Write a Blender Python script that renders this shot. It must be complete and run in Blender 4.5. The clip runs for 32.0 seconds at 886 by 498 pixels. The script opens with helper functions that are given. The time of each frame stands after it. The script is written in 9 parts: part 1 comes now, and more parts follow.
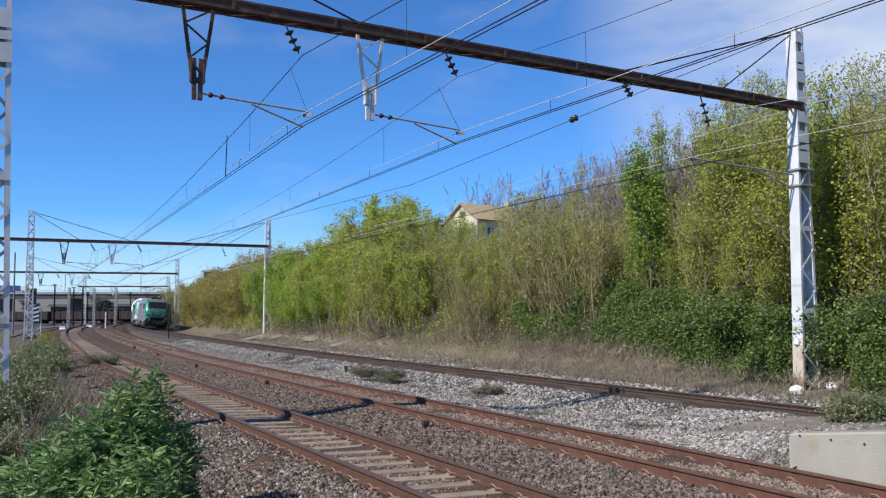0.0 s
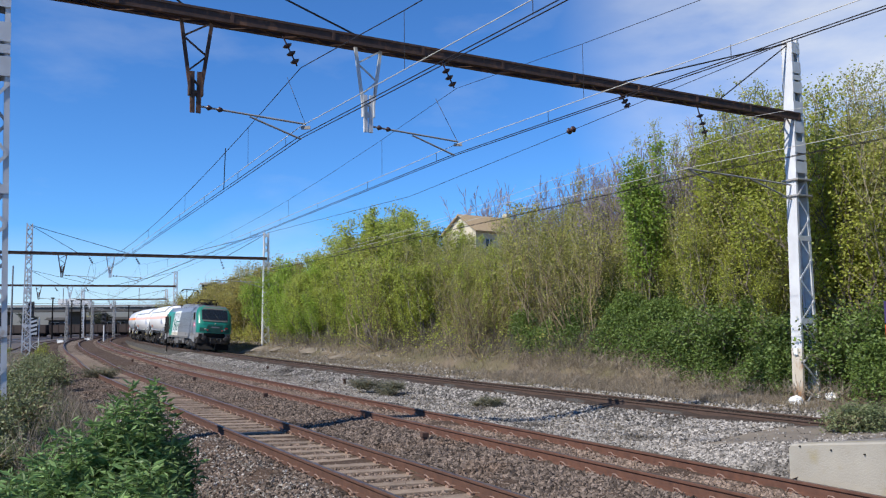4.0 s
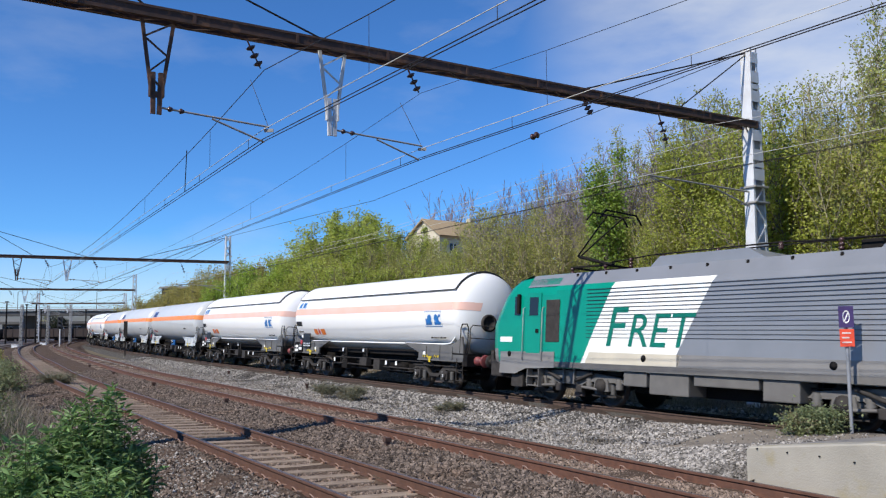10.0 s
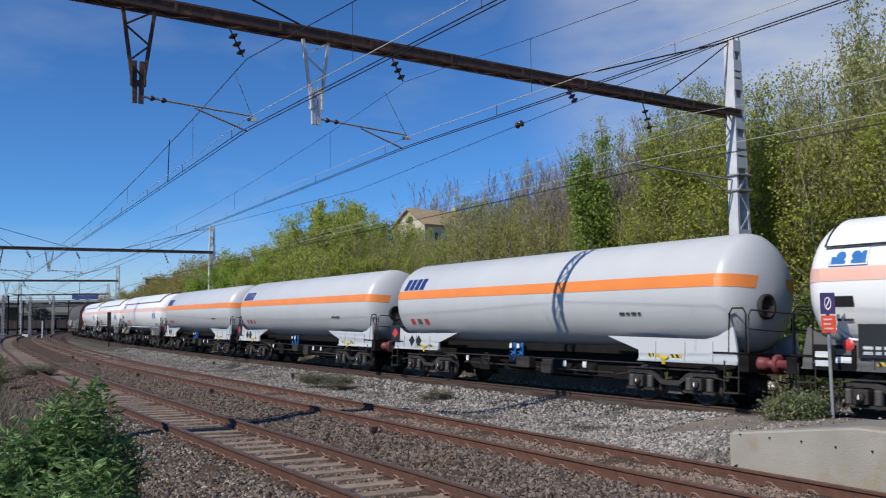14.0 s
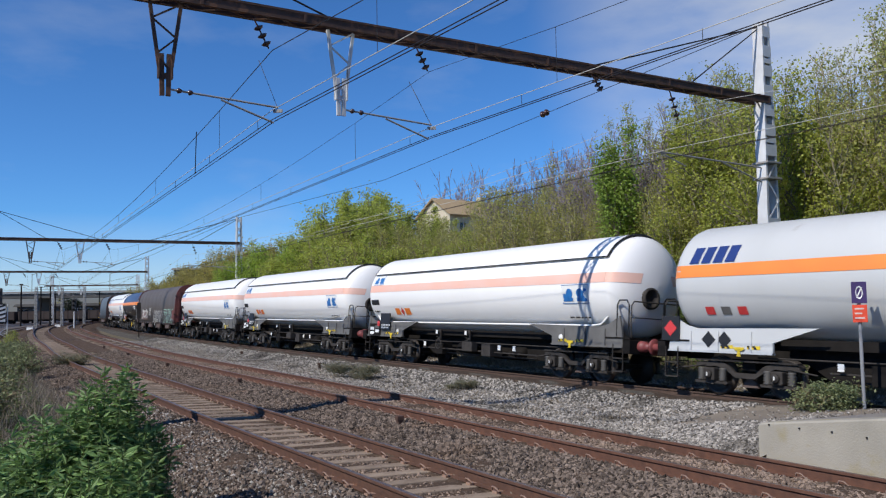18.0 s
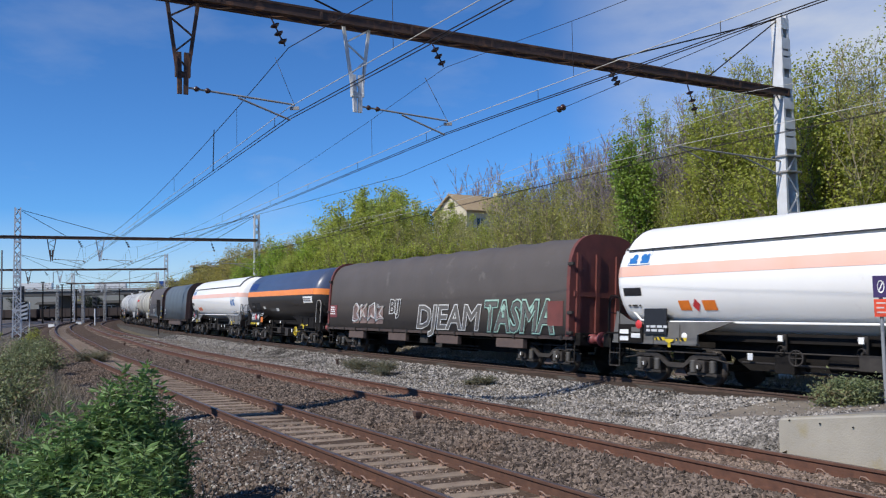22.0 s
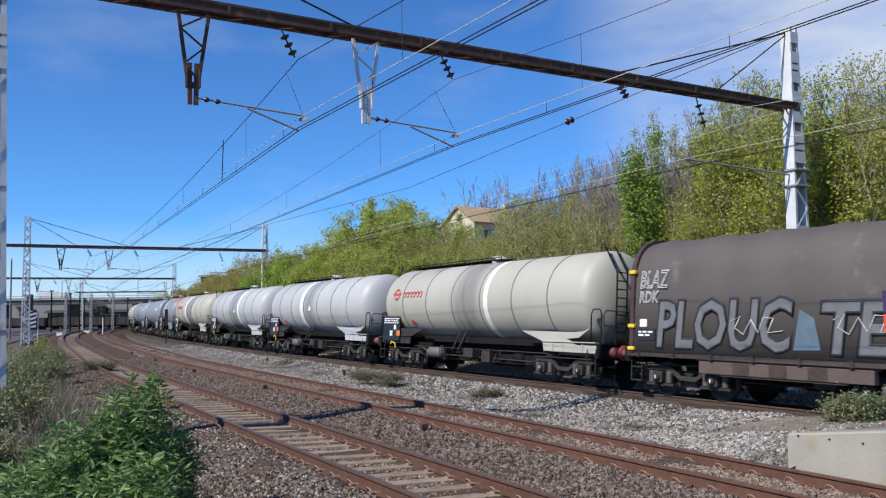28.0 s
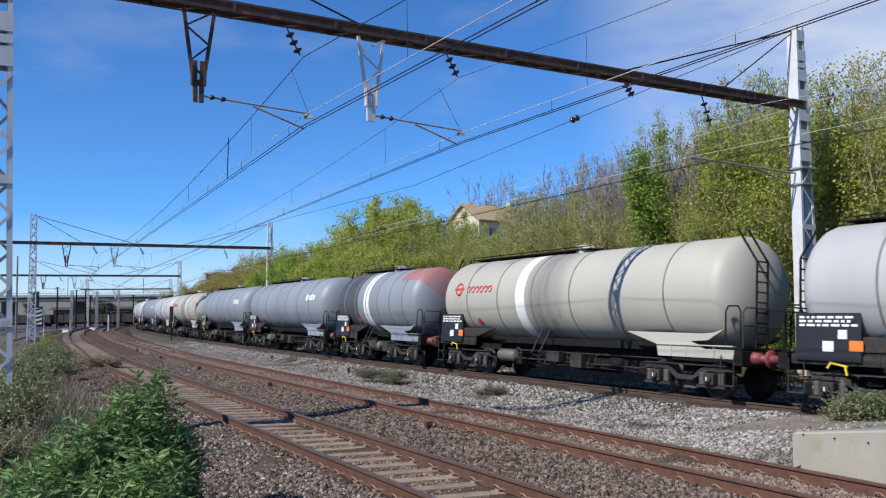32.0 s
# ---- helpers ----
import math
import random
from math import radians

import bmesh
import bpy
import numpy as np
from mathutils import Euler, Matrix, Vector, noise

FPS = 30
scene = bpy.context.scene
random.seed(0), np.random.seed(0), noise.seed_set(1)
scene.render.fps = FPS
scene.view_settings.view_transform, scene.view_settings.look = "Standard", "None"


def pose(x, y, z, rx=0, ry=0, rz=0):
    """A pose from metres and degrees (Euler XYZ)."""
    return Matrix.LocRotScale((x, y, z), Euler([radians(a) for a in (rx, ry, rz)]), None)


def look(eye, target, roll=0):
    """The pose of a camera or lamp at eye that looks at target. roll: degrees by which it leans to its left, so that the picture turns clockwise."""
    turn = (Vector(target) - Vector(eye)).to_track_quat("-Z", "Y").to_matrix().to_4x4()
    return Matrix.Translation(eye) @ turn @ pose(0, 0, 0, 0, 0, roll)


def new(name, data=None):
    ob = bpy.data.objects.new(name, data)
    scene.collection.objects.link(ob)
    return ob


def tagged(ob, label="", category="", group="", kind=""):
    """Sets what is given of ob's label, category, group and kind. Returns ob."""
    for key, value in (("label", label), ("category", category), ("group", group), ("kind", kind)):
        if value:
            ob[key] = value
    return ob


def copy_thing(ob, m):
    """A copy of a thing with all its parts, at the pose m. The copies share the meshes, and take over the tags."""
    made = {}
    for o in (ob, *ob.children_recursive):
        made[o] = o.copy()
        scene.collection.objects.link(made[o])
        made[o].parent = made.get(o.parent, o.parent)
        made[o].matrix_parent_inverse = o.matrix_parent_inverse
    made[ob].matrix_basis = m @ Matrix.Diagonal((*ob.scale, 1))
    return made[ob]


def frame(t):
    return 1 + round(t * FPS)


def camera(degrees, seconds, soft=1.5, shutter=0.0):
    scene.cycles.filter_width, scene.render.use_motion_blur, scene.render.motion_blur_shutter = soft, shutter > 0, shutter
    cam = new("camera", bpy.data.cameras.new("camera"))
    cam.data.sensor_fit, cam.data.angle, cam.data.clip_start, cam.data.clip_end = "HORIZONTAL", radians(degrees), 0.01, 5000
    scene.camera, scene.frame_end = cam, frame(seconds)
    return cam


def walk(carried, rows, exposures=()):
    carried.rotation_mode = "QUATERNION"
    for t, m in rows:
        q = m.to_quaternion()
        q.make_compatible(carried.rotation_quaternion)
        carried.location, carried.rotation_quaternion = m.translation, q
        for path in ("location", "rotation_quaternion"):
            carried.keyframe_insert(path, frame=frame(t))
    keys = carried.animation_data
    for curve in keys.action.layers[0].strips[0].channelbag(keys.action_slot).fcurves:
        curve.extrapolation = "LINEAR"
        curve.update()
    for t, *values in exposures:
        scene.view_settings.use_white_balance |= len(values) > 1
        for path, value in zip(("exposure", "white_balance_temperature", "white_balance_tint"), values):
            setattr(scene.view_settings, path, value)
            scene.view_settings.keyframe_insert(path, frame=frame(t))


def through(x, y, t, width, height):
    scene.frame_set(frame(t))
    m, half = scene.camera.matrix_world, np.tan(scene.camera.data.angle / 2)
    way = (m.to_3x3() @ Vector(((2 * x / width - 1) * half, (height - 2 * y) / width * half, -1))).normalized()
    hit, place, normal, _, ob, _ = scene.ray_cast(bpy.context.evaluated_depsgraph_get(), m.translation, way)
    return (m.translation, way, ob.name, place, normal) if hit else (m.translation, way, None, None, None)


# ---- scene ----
# ------------------------------------------------------------------ camera
EYE = Vector((0.0, 0.0, 2.189))


def view(yaw, pitch, roll):
    """A pose of the camera at its one standing point: yaw to the left of +y, pitch up, roll, in degrees."""
    a, b = radians(yaw), radians(pitch)
    way = Vector((-math.sin(a) * math.cos(b), math.cos(a) * math.cos(b), math.sin(b)))
    return look(EYE, EYE + way, roll)


cam = camera(57.14, 32.0, soft=1.22, shutter=0.08)
walk(cam, [
    (0, view(-0.00, 4.21, -0.37)),
    (0.5, view(-0.50, 4.18, -0.58)),
    (1, view(-0.33, 4.26, -0.84)),
    (1.5, view(-0.46, 4.69, -0.71)),
    (2, view(-0.17, 4.95, -0.67)),
    (2.5, view(-0.14, 5.09, -0.56)),
    (4.5, view(-0.13, 5.01, -0.64)),
    (5, view(-0.46, 5.02, -0.53)),
    (5.5, view(-0.98, 5.13, -0.36)),
    (6, view(-1.80, 5.24, -0.46)),
    (6.5, view(-2.27, 5.12, -0.47)),
    (7, view(-1.90, 4.85, -0.35)),
    (7.5, view(-1.92, 4.83, -0.34)),
    (8, view(-2.06, 4.88, -0.28)),
    (8.5, view(-2.24, 4.70, -0.59)),
    (9, view(-2.83, 5.11, -0.69)),
    (9.5, view(-2.56, 5.26, -0.67)),
    (10, view(-2.68, 5.31, -0.59)),
    (10.5, view(-3.25, 5.17, -0.51)),
    (11, view(-4.84, 4.49, -0.56)),
    (11.5, view(-5.78, 4.66, -0.83)),
    (12, view(-4.78, 4.75, -0.78)),
    (12.5, view(-4.59, 4.85, -0.77)),
    (13, view(-4.02, 4.66, -0.71)),
    (13.5, view(-3.78, 4.53, -0.81)),
    (14, view(-3.72, 4.52, -0.95)),
    (14.5, view(-3.85, 4.50, -0.94)),
    (16.5, view(-3.44, 4.53, -1.07)),
    (17, view(-3.37, 4.22, -1.01)),
    (17.5, view(-2.76, 3.98, -0.79)),
    (18, view(-1.92, 3.85, -1.05)),
    (18.5, view(-1.62, 3.80, -1.04)),
    (19, view(-1.42, 3.89, -1.15)),
    (19.5, view(-1.80, 4.06, -1.03)),
    (20, view(-1.69, 4.07, -0.79)),
    (20.5, view(-1.41, 3.88, -0.94)),
    (21, view(-1.18, 3.68, -0.89)),
    (21.5, view(-0.80, 3.61, -1.06)),
    (22, view(-0.72, 3.59, -1.28)),
    (22.5, view(-0.70, 3.68, -1.42)),
    (23, view(-0.52, 3.82, -1.28)),
    (23.5, view(-0.31, 3.92, -1.16)),
    (24, view(-0.05, 4.03, -1.00)),
    (24.5, view(0.35, 4.05, -1.19)),
    (25, view(0.26, 4.05, -1.24)),
    (25.5, view(0.23, 4.07, -1.13)),
    (27.5, view(-0.33, 4.59, -0.91)),
    (28, view(-0.20, 4.41, -0.84)),
    (28.5, view(0.02, 4.29, -0.86)),
    (29, view(0.06, 4.26, -0.69)),
    (29.5, view(0.08, 4.25, -0.73)),
    (30, view(0.27, 4.34, -0.83)),
    (30.5, view(0.16, 4.34, -0.82)),
    (31, view(0.04, 4.60, -0.47)),
    (31.5, view(0.14, 4.33, -0.55)),
    (32, view(0.14, 4.27, -0.70))
], exposures=[(0.0, 0.25), (9.0, 0.24), (10.0, 0.14), (11.0, -0.06), (12.0, -0.20), (14.0, -0.21), (17.0, -0.09), (19.0, -0.10), (20.0, -0.10), (21.0, -0.08), (22.0, -0.04), (22.8, 0.17), (26.0, 0.19), (28.5, 0.17), (32.0, 0.17)])

# ------------------------------------------------------------------ light
SUN_WAY = Vector((-0.77, -0.63, 0.93)).normalized()      # towards the sun
world = bpy.data.worlds.new("sky")
scene.world = world
world.use_nodes = True
wn, wl = world.node_tree.nodes, world.node_tree.links
sky = wn.new("ShaderNodeTexSky")
sky.sky_type = "NISHITA"
sky.sun_disc = False
sky.sun_elevation = math.asin(SUN_WAY.z)
sky.sun_rotation = math.atan2(SUN_WAY.x, SUN_WAY.y)
sky.air_density, sky.dust_density, sky.ozone_density, sky.altitude = 1.0, 0.0, 6.0, 1500.0
# thin high cloud, drawn out by the wind, thicker towards the horizon
tc = wn.new("ShaderNodeTexCoord")
mp = wn.new("ShaderNodeMapping")
mp.inputs["Scale"].default_value = (1.6, 1.0, 4.5)
mp.inputs["Rotation"].default_value = (0.0, radians(24), radians(10))
cn = wn.new("ShaderNodeTexNoise")
cn.inputs["Scale"].default_value = 1.9
cn.inputs["Detail"].default_value = 7.0
cn.inputs["Roughness"].default_value = 0.55
cr = wn.new("ShaderNodeValToRGB")
cr.color_ramp.elements[0].position = 0.56
cr.color_ramp.elements[1].position = 0.90
wl.new(tc.outputs["Generated"], mp.inputs["Vector"])
wl.new(mp.outputs["Vector"], cn.inputs["Vector"])
wl.new(cn.outputs["Fac"], cr.inputs["Fac"])
cmix = wn.new("ShaderNodeMixRGB")
cmix.inputs["Color2"].default_value = (8.2, 8.5, 8.9, 1)
cdamp = wn.new("ShaderNodeMath")
cdamp.operation = "MULTIPLY"
cdamp.inputs[1].default_value = 0.28
wl.new(cr.outputs["Color"], cdamp.inputs[0])
# a bright veil of cirrus towards one quarter of the sky
vdot = wn.new("ShaderNodeVectorMath")
vdot.operation = "DOT_PRODUCT"
vdot.inputs[1].default_value = (0.52, 0.80, 0.30)
wl.new(tc.outputs["Generated"], vdot.inputs[0])
vmap = wn.new("ShaderNodeMapRange")
vmap.interpolation_type = "SMOOTHSTEP"
vmap.inputs["From Min"].default_value, vmap.inputs["From Max"].default_value = 0.912, 0.985
vmap.inputs["To Min"].default_value, vmap.inputs["To Max"].default_value = 0.0, 1.0
wl.new(vdot.outputs["Value"], vmap.inputs["Value"])
vn = wn.new("ShaderNodeMapRange")
vn.inputs["From Min"].default_value, vn.inputs["From Max"].default_value = 0.30, 0.68
vn.inputs["To Min"].default_value, vn.inputs["To Max"].default_value = 0.18, 1.0
wl.new(cn.outputs["Fac"], vn.inputs["Value"])
vm = wn.new("ShaderNodeMath")
vm.operation = "MULTIPLY"
wl.new(vmap.outputs["Result"], vm.inputs[0])
wl.new(vn.outputs["Result"], vm.inputs[1])
# low banks of cloud along the horizon
sep = wn.new("ShaderNodeSeparateXYZ")
wl.new(tc.outputs["Generated"], sep.inputs[0])
hm = wn.new("ShaderNodeMapRange")
hm.inputs["From Min"].default_value, hm.inputs["From Max"].default_value = 0.11, 0.005
hm.inputs["To Min"].default_value, hm.inputs["To Max"].default_value = 0.0, 0.55
wl.new(sep.outputs["Z"], hm.inputs["Value"])
m1 = wn.new("ShaderNodeMath")
m1.operation = "MAXIMUM"
wl.new(vm.outputs[0], m1.inputs[0])
wl.new(hm.outputs["Result"], m1.inputs[1])
m2 = wn.new("ShaderNodeMath")
m2.operation = "MAXIMUM"
wl.new(m1.outputs[0], m2.inputs[0])
wl.new(cdamp.outputs[0], m2.inputs[1])
wl.new(m2.outputs[0], cmix.inputs["Fac"])
tint = wn.new("ShaderNodeMixRGB")
tint.blend_type = "MULTIPLY"
tint.inputs["Fac"].default_value = 1.0
tint.inputs["Color2"].default_value = (0.71, 1.22, 1.66, 1)
wl.new(sky.outputs["Color"], tint.inputs["Color1"])
wl.new(tint.outputs["Color"], cmix.inputs["Color1"])
wl.new(cmix.outputs["Color"], wn["Background"].inputs["Color"])
wn["Background"].inputs["Strength"].default_value = 0.087

sun_data = bpy.data.lights.new("sun", "SUN")
sun_data.energy, sun_data.angle, sun_data.color = 5.0, radians(0.5), (1.0, 0.95, 0.87)
sun = new("sun", sun_data)
sun.matrix_world = look((-30, -25, 60), Vector((-30, -25, 60)) - SUN_WAY)


# ------------------------------------------------------------------ materials
def material(name, color, rough=0.6, metal=0.0, second=None, scale=6.0, amount=0.5, bump=0.15, bump_scale=40.0,
             spots=None, spots_at=0.62, spots_scale=1.5, jitter=0.0, coords="Object", grime=0.0, stretch=(1, 1, 1)):
    """Two-scale procedural surface: base and second colour by broad noise, fine relief, stains with a shape of their own."""
    m = bpy.data.materials.new(name)
    m.use_nodes = True
    nd, ln = m.node_tree.nodes, m.node_tree.links
    b = nd["Principled BSDF"]
    b.inputs["Roughness"].default_value, b.inputs["Metallic"].default_value = rough, metal
    t = nd.new("ShaderNodeTexCoord")
    mpn = nd.new("ShaderNodeMapping")
    mpn.inputs["Scale"].default_value = stretch
    ln.new(t.outputs[coords], mpn.inputs["Vector"])
    vec = mpn.outputs["Vector"]
    second = second or tuple(c * 0.75 for c in color)
    n1 = nd.new("ShaderNodeTexNoise")
    n1.inputs["Scale"].default_value, n1.inputs["Detail"].default_value = scale, 6.0
    ln.new(vec, n1.inputs["Vector"])
    r1 = nd.new("ShaderNodeValToRGB")
    r1.color_ramp.elements[0].position, r1.color_ramp.elements[1].position = 0.5 - amount * 0.5, 0.5 + amount * 0.5
    r1.color_ramp.elements[0].color, r1.color_ramp.elements[1].color = (*color, 1), (*second, 1)
    ln.new(n1.outputs["Fac"], r1.inputs["Fac"])
    out = r1.outputs["Color"]
    if spots:
        n2 = nd.new("ShaderNodeTexNoise")
        n2.inputs["Scale"].default_value, n2.inputs["Detail"].default_value, n2.inputs["Roughness"].default_value = spots_scale, 9.0, 0.65
        ln.new(vec, n2.inputs["Vector"])
        r2 = nd.new("ShaderNodeValToRGB")
        r2.color_ramp.elements[0].position, r2.color_ramp.elements[1].position = spots_at, spots_at + 0.1
        ln.new(n2.outputs["Fac"], r2.inputs["Fac"])
        mx = nd.new("ShaderNodeMixRGB")
        mx.inputs["Color2"].default_value = (*spots, 1)
        ln.new(r2.outputs["Color"], mx.inputs["Fac"])
        ln.new(out, mx.inputs["Color1"])
        out = mx.outputs["Color"]
    if jitter:
        oi = nd.new("ShaderNodeObjectInfo")
        ge = nd.new("ShaderNodeNewGeometry")
        ad = nd.new("ShaderNodeMath")
        ad.operation = "ADD"
        ln.new(oi.outputs["Random"], ad.inputs[0])
        ln.new(ge.outputs["Random Per Island"], ad.inputs[1])
        fr = nd.new("ShaderNodeMath")
        fr.operation = "FRACT"
        ln.new(ad.outputs[0], fr.inputs[0])
        mr = nd.new("ShaderNodeMapRange")
        mr.inputs["To Min"].default_value, mr.inputs["To Max"].default_value = 1 - jitter, 1 + jitter
        ln.new(fr.outputs[0], mr.inputs["Value"])
        hs = nd.new("ShaderNodeHueSaturation")
        ln.new(mr.outputs["Result"], hs.inputs["Value"])
        ln.new(out, hs.inputs["Color"])
        out = hs.outputs["Color"]
    ln.new(out, b.inputs["Base Color"])
    if bump:
        n3 = nd.new("ShaderNodeTexNoise")
        n3.inputs["Scale"].default_value, n3.inputs["Detail"].default_value = bump_scale, 4.0
        ln.new(vec, n3.inputs["Vector"])
        bp = nd.new("ShaderNodeBump")
        bp.inputs["Strength"].default_value, bp.inputs["Distance"].default_value = bump, 0.02
        ln.new(n3.outputs["Fac"], bp.inputs["Height"])
        ln.new(bp.outputs["Normal"], b.inputs["Normal"])
    return m


def leaf_material(name, color, second, jitter=0.35, rough=0.55, through=0.35):
    """Foliage: colour by island, with light passing through the blade."""
    m = material(name, color, rough, second=second, scale=2.0, amount=0.6, bump=0, jitter=jitter)
    nd, ln = m.node_tree.nodes, m.node_tree.links
    b = nd["Principled BSDF"]
    tr = nd.new("ShaderNodeBsdfTranslucent")
    mx = nd.new("ShaderNodeMixShader")
    mx.inputs["Fac"].default_value = through
    ln.new(b.inputs["Base Color"].links[0].from_socket, tr.inputs["Color"])
    ln.new(b.outputs["BSDF"], mx.inputs[1])
    ln.new(tr.outputs["BSDF"], mx.inputs[2])
    ln.new(mx.outputs["Shader"], nd["Material Output"].inputs["Surface"])
    return m


RUST = material("rusty_rail", (0.140, 0.066, 0.043), 0.75, second=(0.080, 0.040, 0.029), scale=9, spots=(0.19, 0.10, 0.062), spots_scale=5)
CLIP_RUST = material("weathered_rail_clip", (0.33, 0.22, 0.17), 0.7, second=(0.2, 0.12, 0.085), scale=20, bump=0)
RUST_A = material("brown_rusty_rail", (0.120, 0.062, 0.042), 0.75, second=(0.070, 0.038, 0.028), scale=9, spots=(0.185, 0.09, 0.056), spots_scale=5)
RUST_BLACK = material("dark_brown_rail", (0.1, 0.065, 0.05), 0.75, second=(0.065, 0.044, 0.035), scale=9)
RAILTOP = material("worn_rail_head", (0.191, 0.139, 0.113), 0.42, 0.6, second=(0.131, 0.087, 0.07), scale=4)
RUST_DARK = material("rusted_steel_beam", (0.098, 0.050, 0.034), 0.8, second=(0.045, 0.026, 0.019), scale=5, spots=(0.16, 0.075, 0.04), spots_at=0.55, spots_scale=3)
OCHRE_PEEL = material("peeling_ochre_paint", (0.452, 0.374, 0.278), 0.75, second=(0.539, 0.522, 0.479), scale=1.6, amount=0.6, spots=(0.296, 0.165, 0.078), spots_at=0.55, spots_scale=1.8, stretch=(1, 1, 0.45))
MASTPAINT = material("galvanised_mast", (0.62, 0.63, 0.64), 0.55, second=(0.50, 0.50, 0.50), scale=2.5, spots=(0.42, 0.27, 0.15), spots_at=0.66, spots_scale=1.1)
SLEEPER = material("sleeper_concrete", (0.296, 0.231, 0.174), 0.9, second=(0.183, 0.135, 0.1), scale=4, bump=0.4, jitter=0.18, spots=(0.139, 0.087, 0.061), spots_at=0.6)
SLEEPER_WOOD = material("sleeper_oak", (0.104, 0.07, 0.048), 0.95, second=(0.061, 0.039, 0.026), scale=8, jitter=0.2)
BALLAST_BED = material("ballast_bed", (0.094, 0.063, 0.045), 0.95, second=(0.054, 0.037, 0.027), scale=14, bump=1.0, bump_scale=22, spots=(0.165, 0.144, 0.122), spots_scale=30, spots_at=0.56, coords="Object")
# Far-track ballast: oil stain plus the train's shade, both in the colour.
BALLAST_OILY_SHADE = material("oil_and_shade_dark_ballast", (0.070, 0.052, 0.042), 0.9, second=(0.040, 0.030, 0.025), scale=10, bump=1.0, bump_scale=22, spots=(0.085, 0.072, 0.06), spots_scale=25, spots_at=0.6)
OIL_SHADE_BLACK = material("oil_and_shade_black_stone", (0.048, 0.037, 0.031), 0.95, second=(0.028, 0.022, 0.019), scale=20, jitter=0.4, bump=0)
BALLAST_PALE = material("pale_ballast_bed", (0.091, 0.084, 0.074), 0.95, second=(0.052, 0.048, 0.044), scale=14, bump=1.0, bump_scale=22, spots=(0.226, 0.209, 0.183), spots_scale=30, spots_at=0.56)
STONE_RED = material("mixed_ballast_stone", (0.172, 0.136, 0.112), 0.9, second=(0.08, 0.06, 0.048), scale=20, spots=(0.12, 0.085, 0.064), spots_scale=0.6, spots_at=0.53, jitter=0.8, bump=0)
STONE_SAND = material("sandy_pink_chippings", (0.25, 0.19, 0.15), 0.9, second=(0.15, 0.108, 0.084), scale=20, jitter=0.5, bump=0)
STONE_GREY = material("pale_limestone_ballast", (0.33, 0.305, 0.275), 0.9, second=(0.17, 0.155, 0.14), scale=20, spots=(0.10, 0.09, 0.08), spots_scale=0.55, spots_at=0.52, jitter=0.75, bump=0)
CONCRETE = material("weathered_concrete", (0.375, 0.345, 0.29), 0.9, second=(0.265, 0.245, 0.205), scale=1.5, bump=0.35, spots=(0.29, 0.25, 0.155), spots_scale=0.9, spots_at=0.52)
# Near-black: grime, with the shade beneath the wagons put into the colour.
STEEL_DARK = material("grimy_shade_black_steel", (0.010, 0.009, 0.0085), 0.85, second=(0.017, 0.015, 0.014), scale=5, bump=0.3)
STEEL_MID = material("dusty_bogie_steel", (0.050, 0.044, 0.040), 0.75, second=(0.024, 0.021, 0.019), scale=6, bump=0.2)
WHEEL = material("wheel_steel", (0.078, 0.065, 0.057), 0.55, 0.5, second=(0.052, 0.044, 0.039), scale=5)
TANK_WHITE = material("white_tank_paint", (0.86, 0.85, 0.83), 0.30, second=(0.80, 0.79, 0.77), scale=0.7, amount=0.7, bump=0.03, bump_scale=2, spots=(0.60, 0.56, 0.50), spots_at=0.66, spots_scale=0.9, stretch=(1, 1, 0.35))
TANK_GREY = material("pale_grey_tank_paint", (0.56, 0.57, 0.57), 0.35, second=(0.48, 0.49, 0.49), scale=0.7, amount=0.7, bump=0.03, bump_scale=2, spots=(0.40, 0.39, 0.37), spots_at=0.66, spots_scale=0.8, stretch=(1, 1, 0.35))
ZAC_LIGHT = material("light_grey_tank", (0.45, 0.455, 0.45), 0.5, second=(0.36, 0.365, 0.36), scale=0.6, amount=0.6, bump=0.04, bump_scale=3, spots=(0.31, 0.31, 0.30), spots_at=0.62, spots_scale=0.7, stretch=(1, 1, 0.3))
ZAC_BEIGE = material("grimy_beige_grey_tank", (0.44, 0.42, 0.36), 0.55, second=(0.34, 0.325, 0.275), scale=0.6, amount=0.6, bump=0.04, bump_scale=3, spots=(0.22, 0.20, 0.17), spots_at=0.62, spots_scale=0.7, stretch=(1, 1, 0.3))
ZAC_SLATE = material("slate_grey_tank", (0.25, 0.27, 0.30), 0.5, second=(0.19, 0.205, 0.23), scale=0.6, amount=0.6, spots=(0.29, 0.28, 0.27), spots_at=0.62, spots_scale=0.7, stretch=(1, 1, 0.3))
ZAC_SOOT = material("sooty_black_coat", (0.075, 0.075, 0.082), 0.55, second=(0.05, 0.05, 0.056), scale=1.0, spots=(0.13, 0.13, 0.13), spots_at=0.64)
ZAC_BLUE = material("faded_blue_grey_tank", (0.25, 0.28, 0.31), 0.5, second=(0.19, 0.21, 0.235), scale=0.6, amount=0.6, spots=(0.13, 0.125, 0.125), spots_at=0.62, spots_scale=0.7, stretch=(1, 1, 0.3))
ZAC_RED = material("faded_red_tank_end", (0.40, 0.11, 0.10), 0.55, second=(0.26, 0.17, 0.18), scale=0.9)
STRIPE_PINK = material("faded_orange_band", (0.80, 0.45, 0.34), 0.4, second=(0.76, 0.52, 0.44), scale=0.8, bump=0)
STRIPE_ORANGE = material("orange_band", (0.85, 0.26, 0.05), 0.4, second=(0.75, 0.22, 0.05), scale=0.8, bump=0)
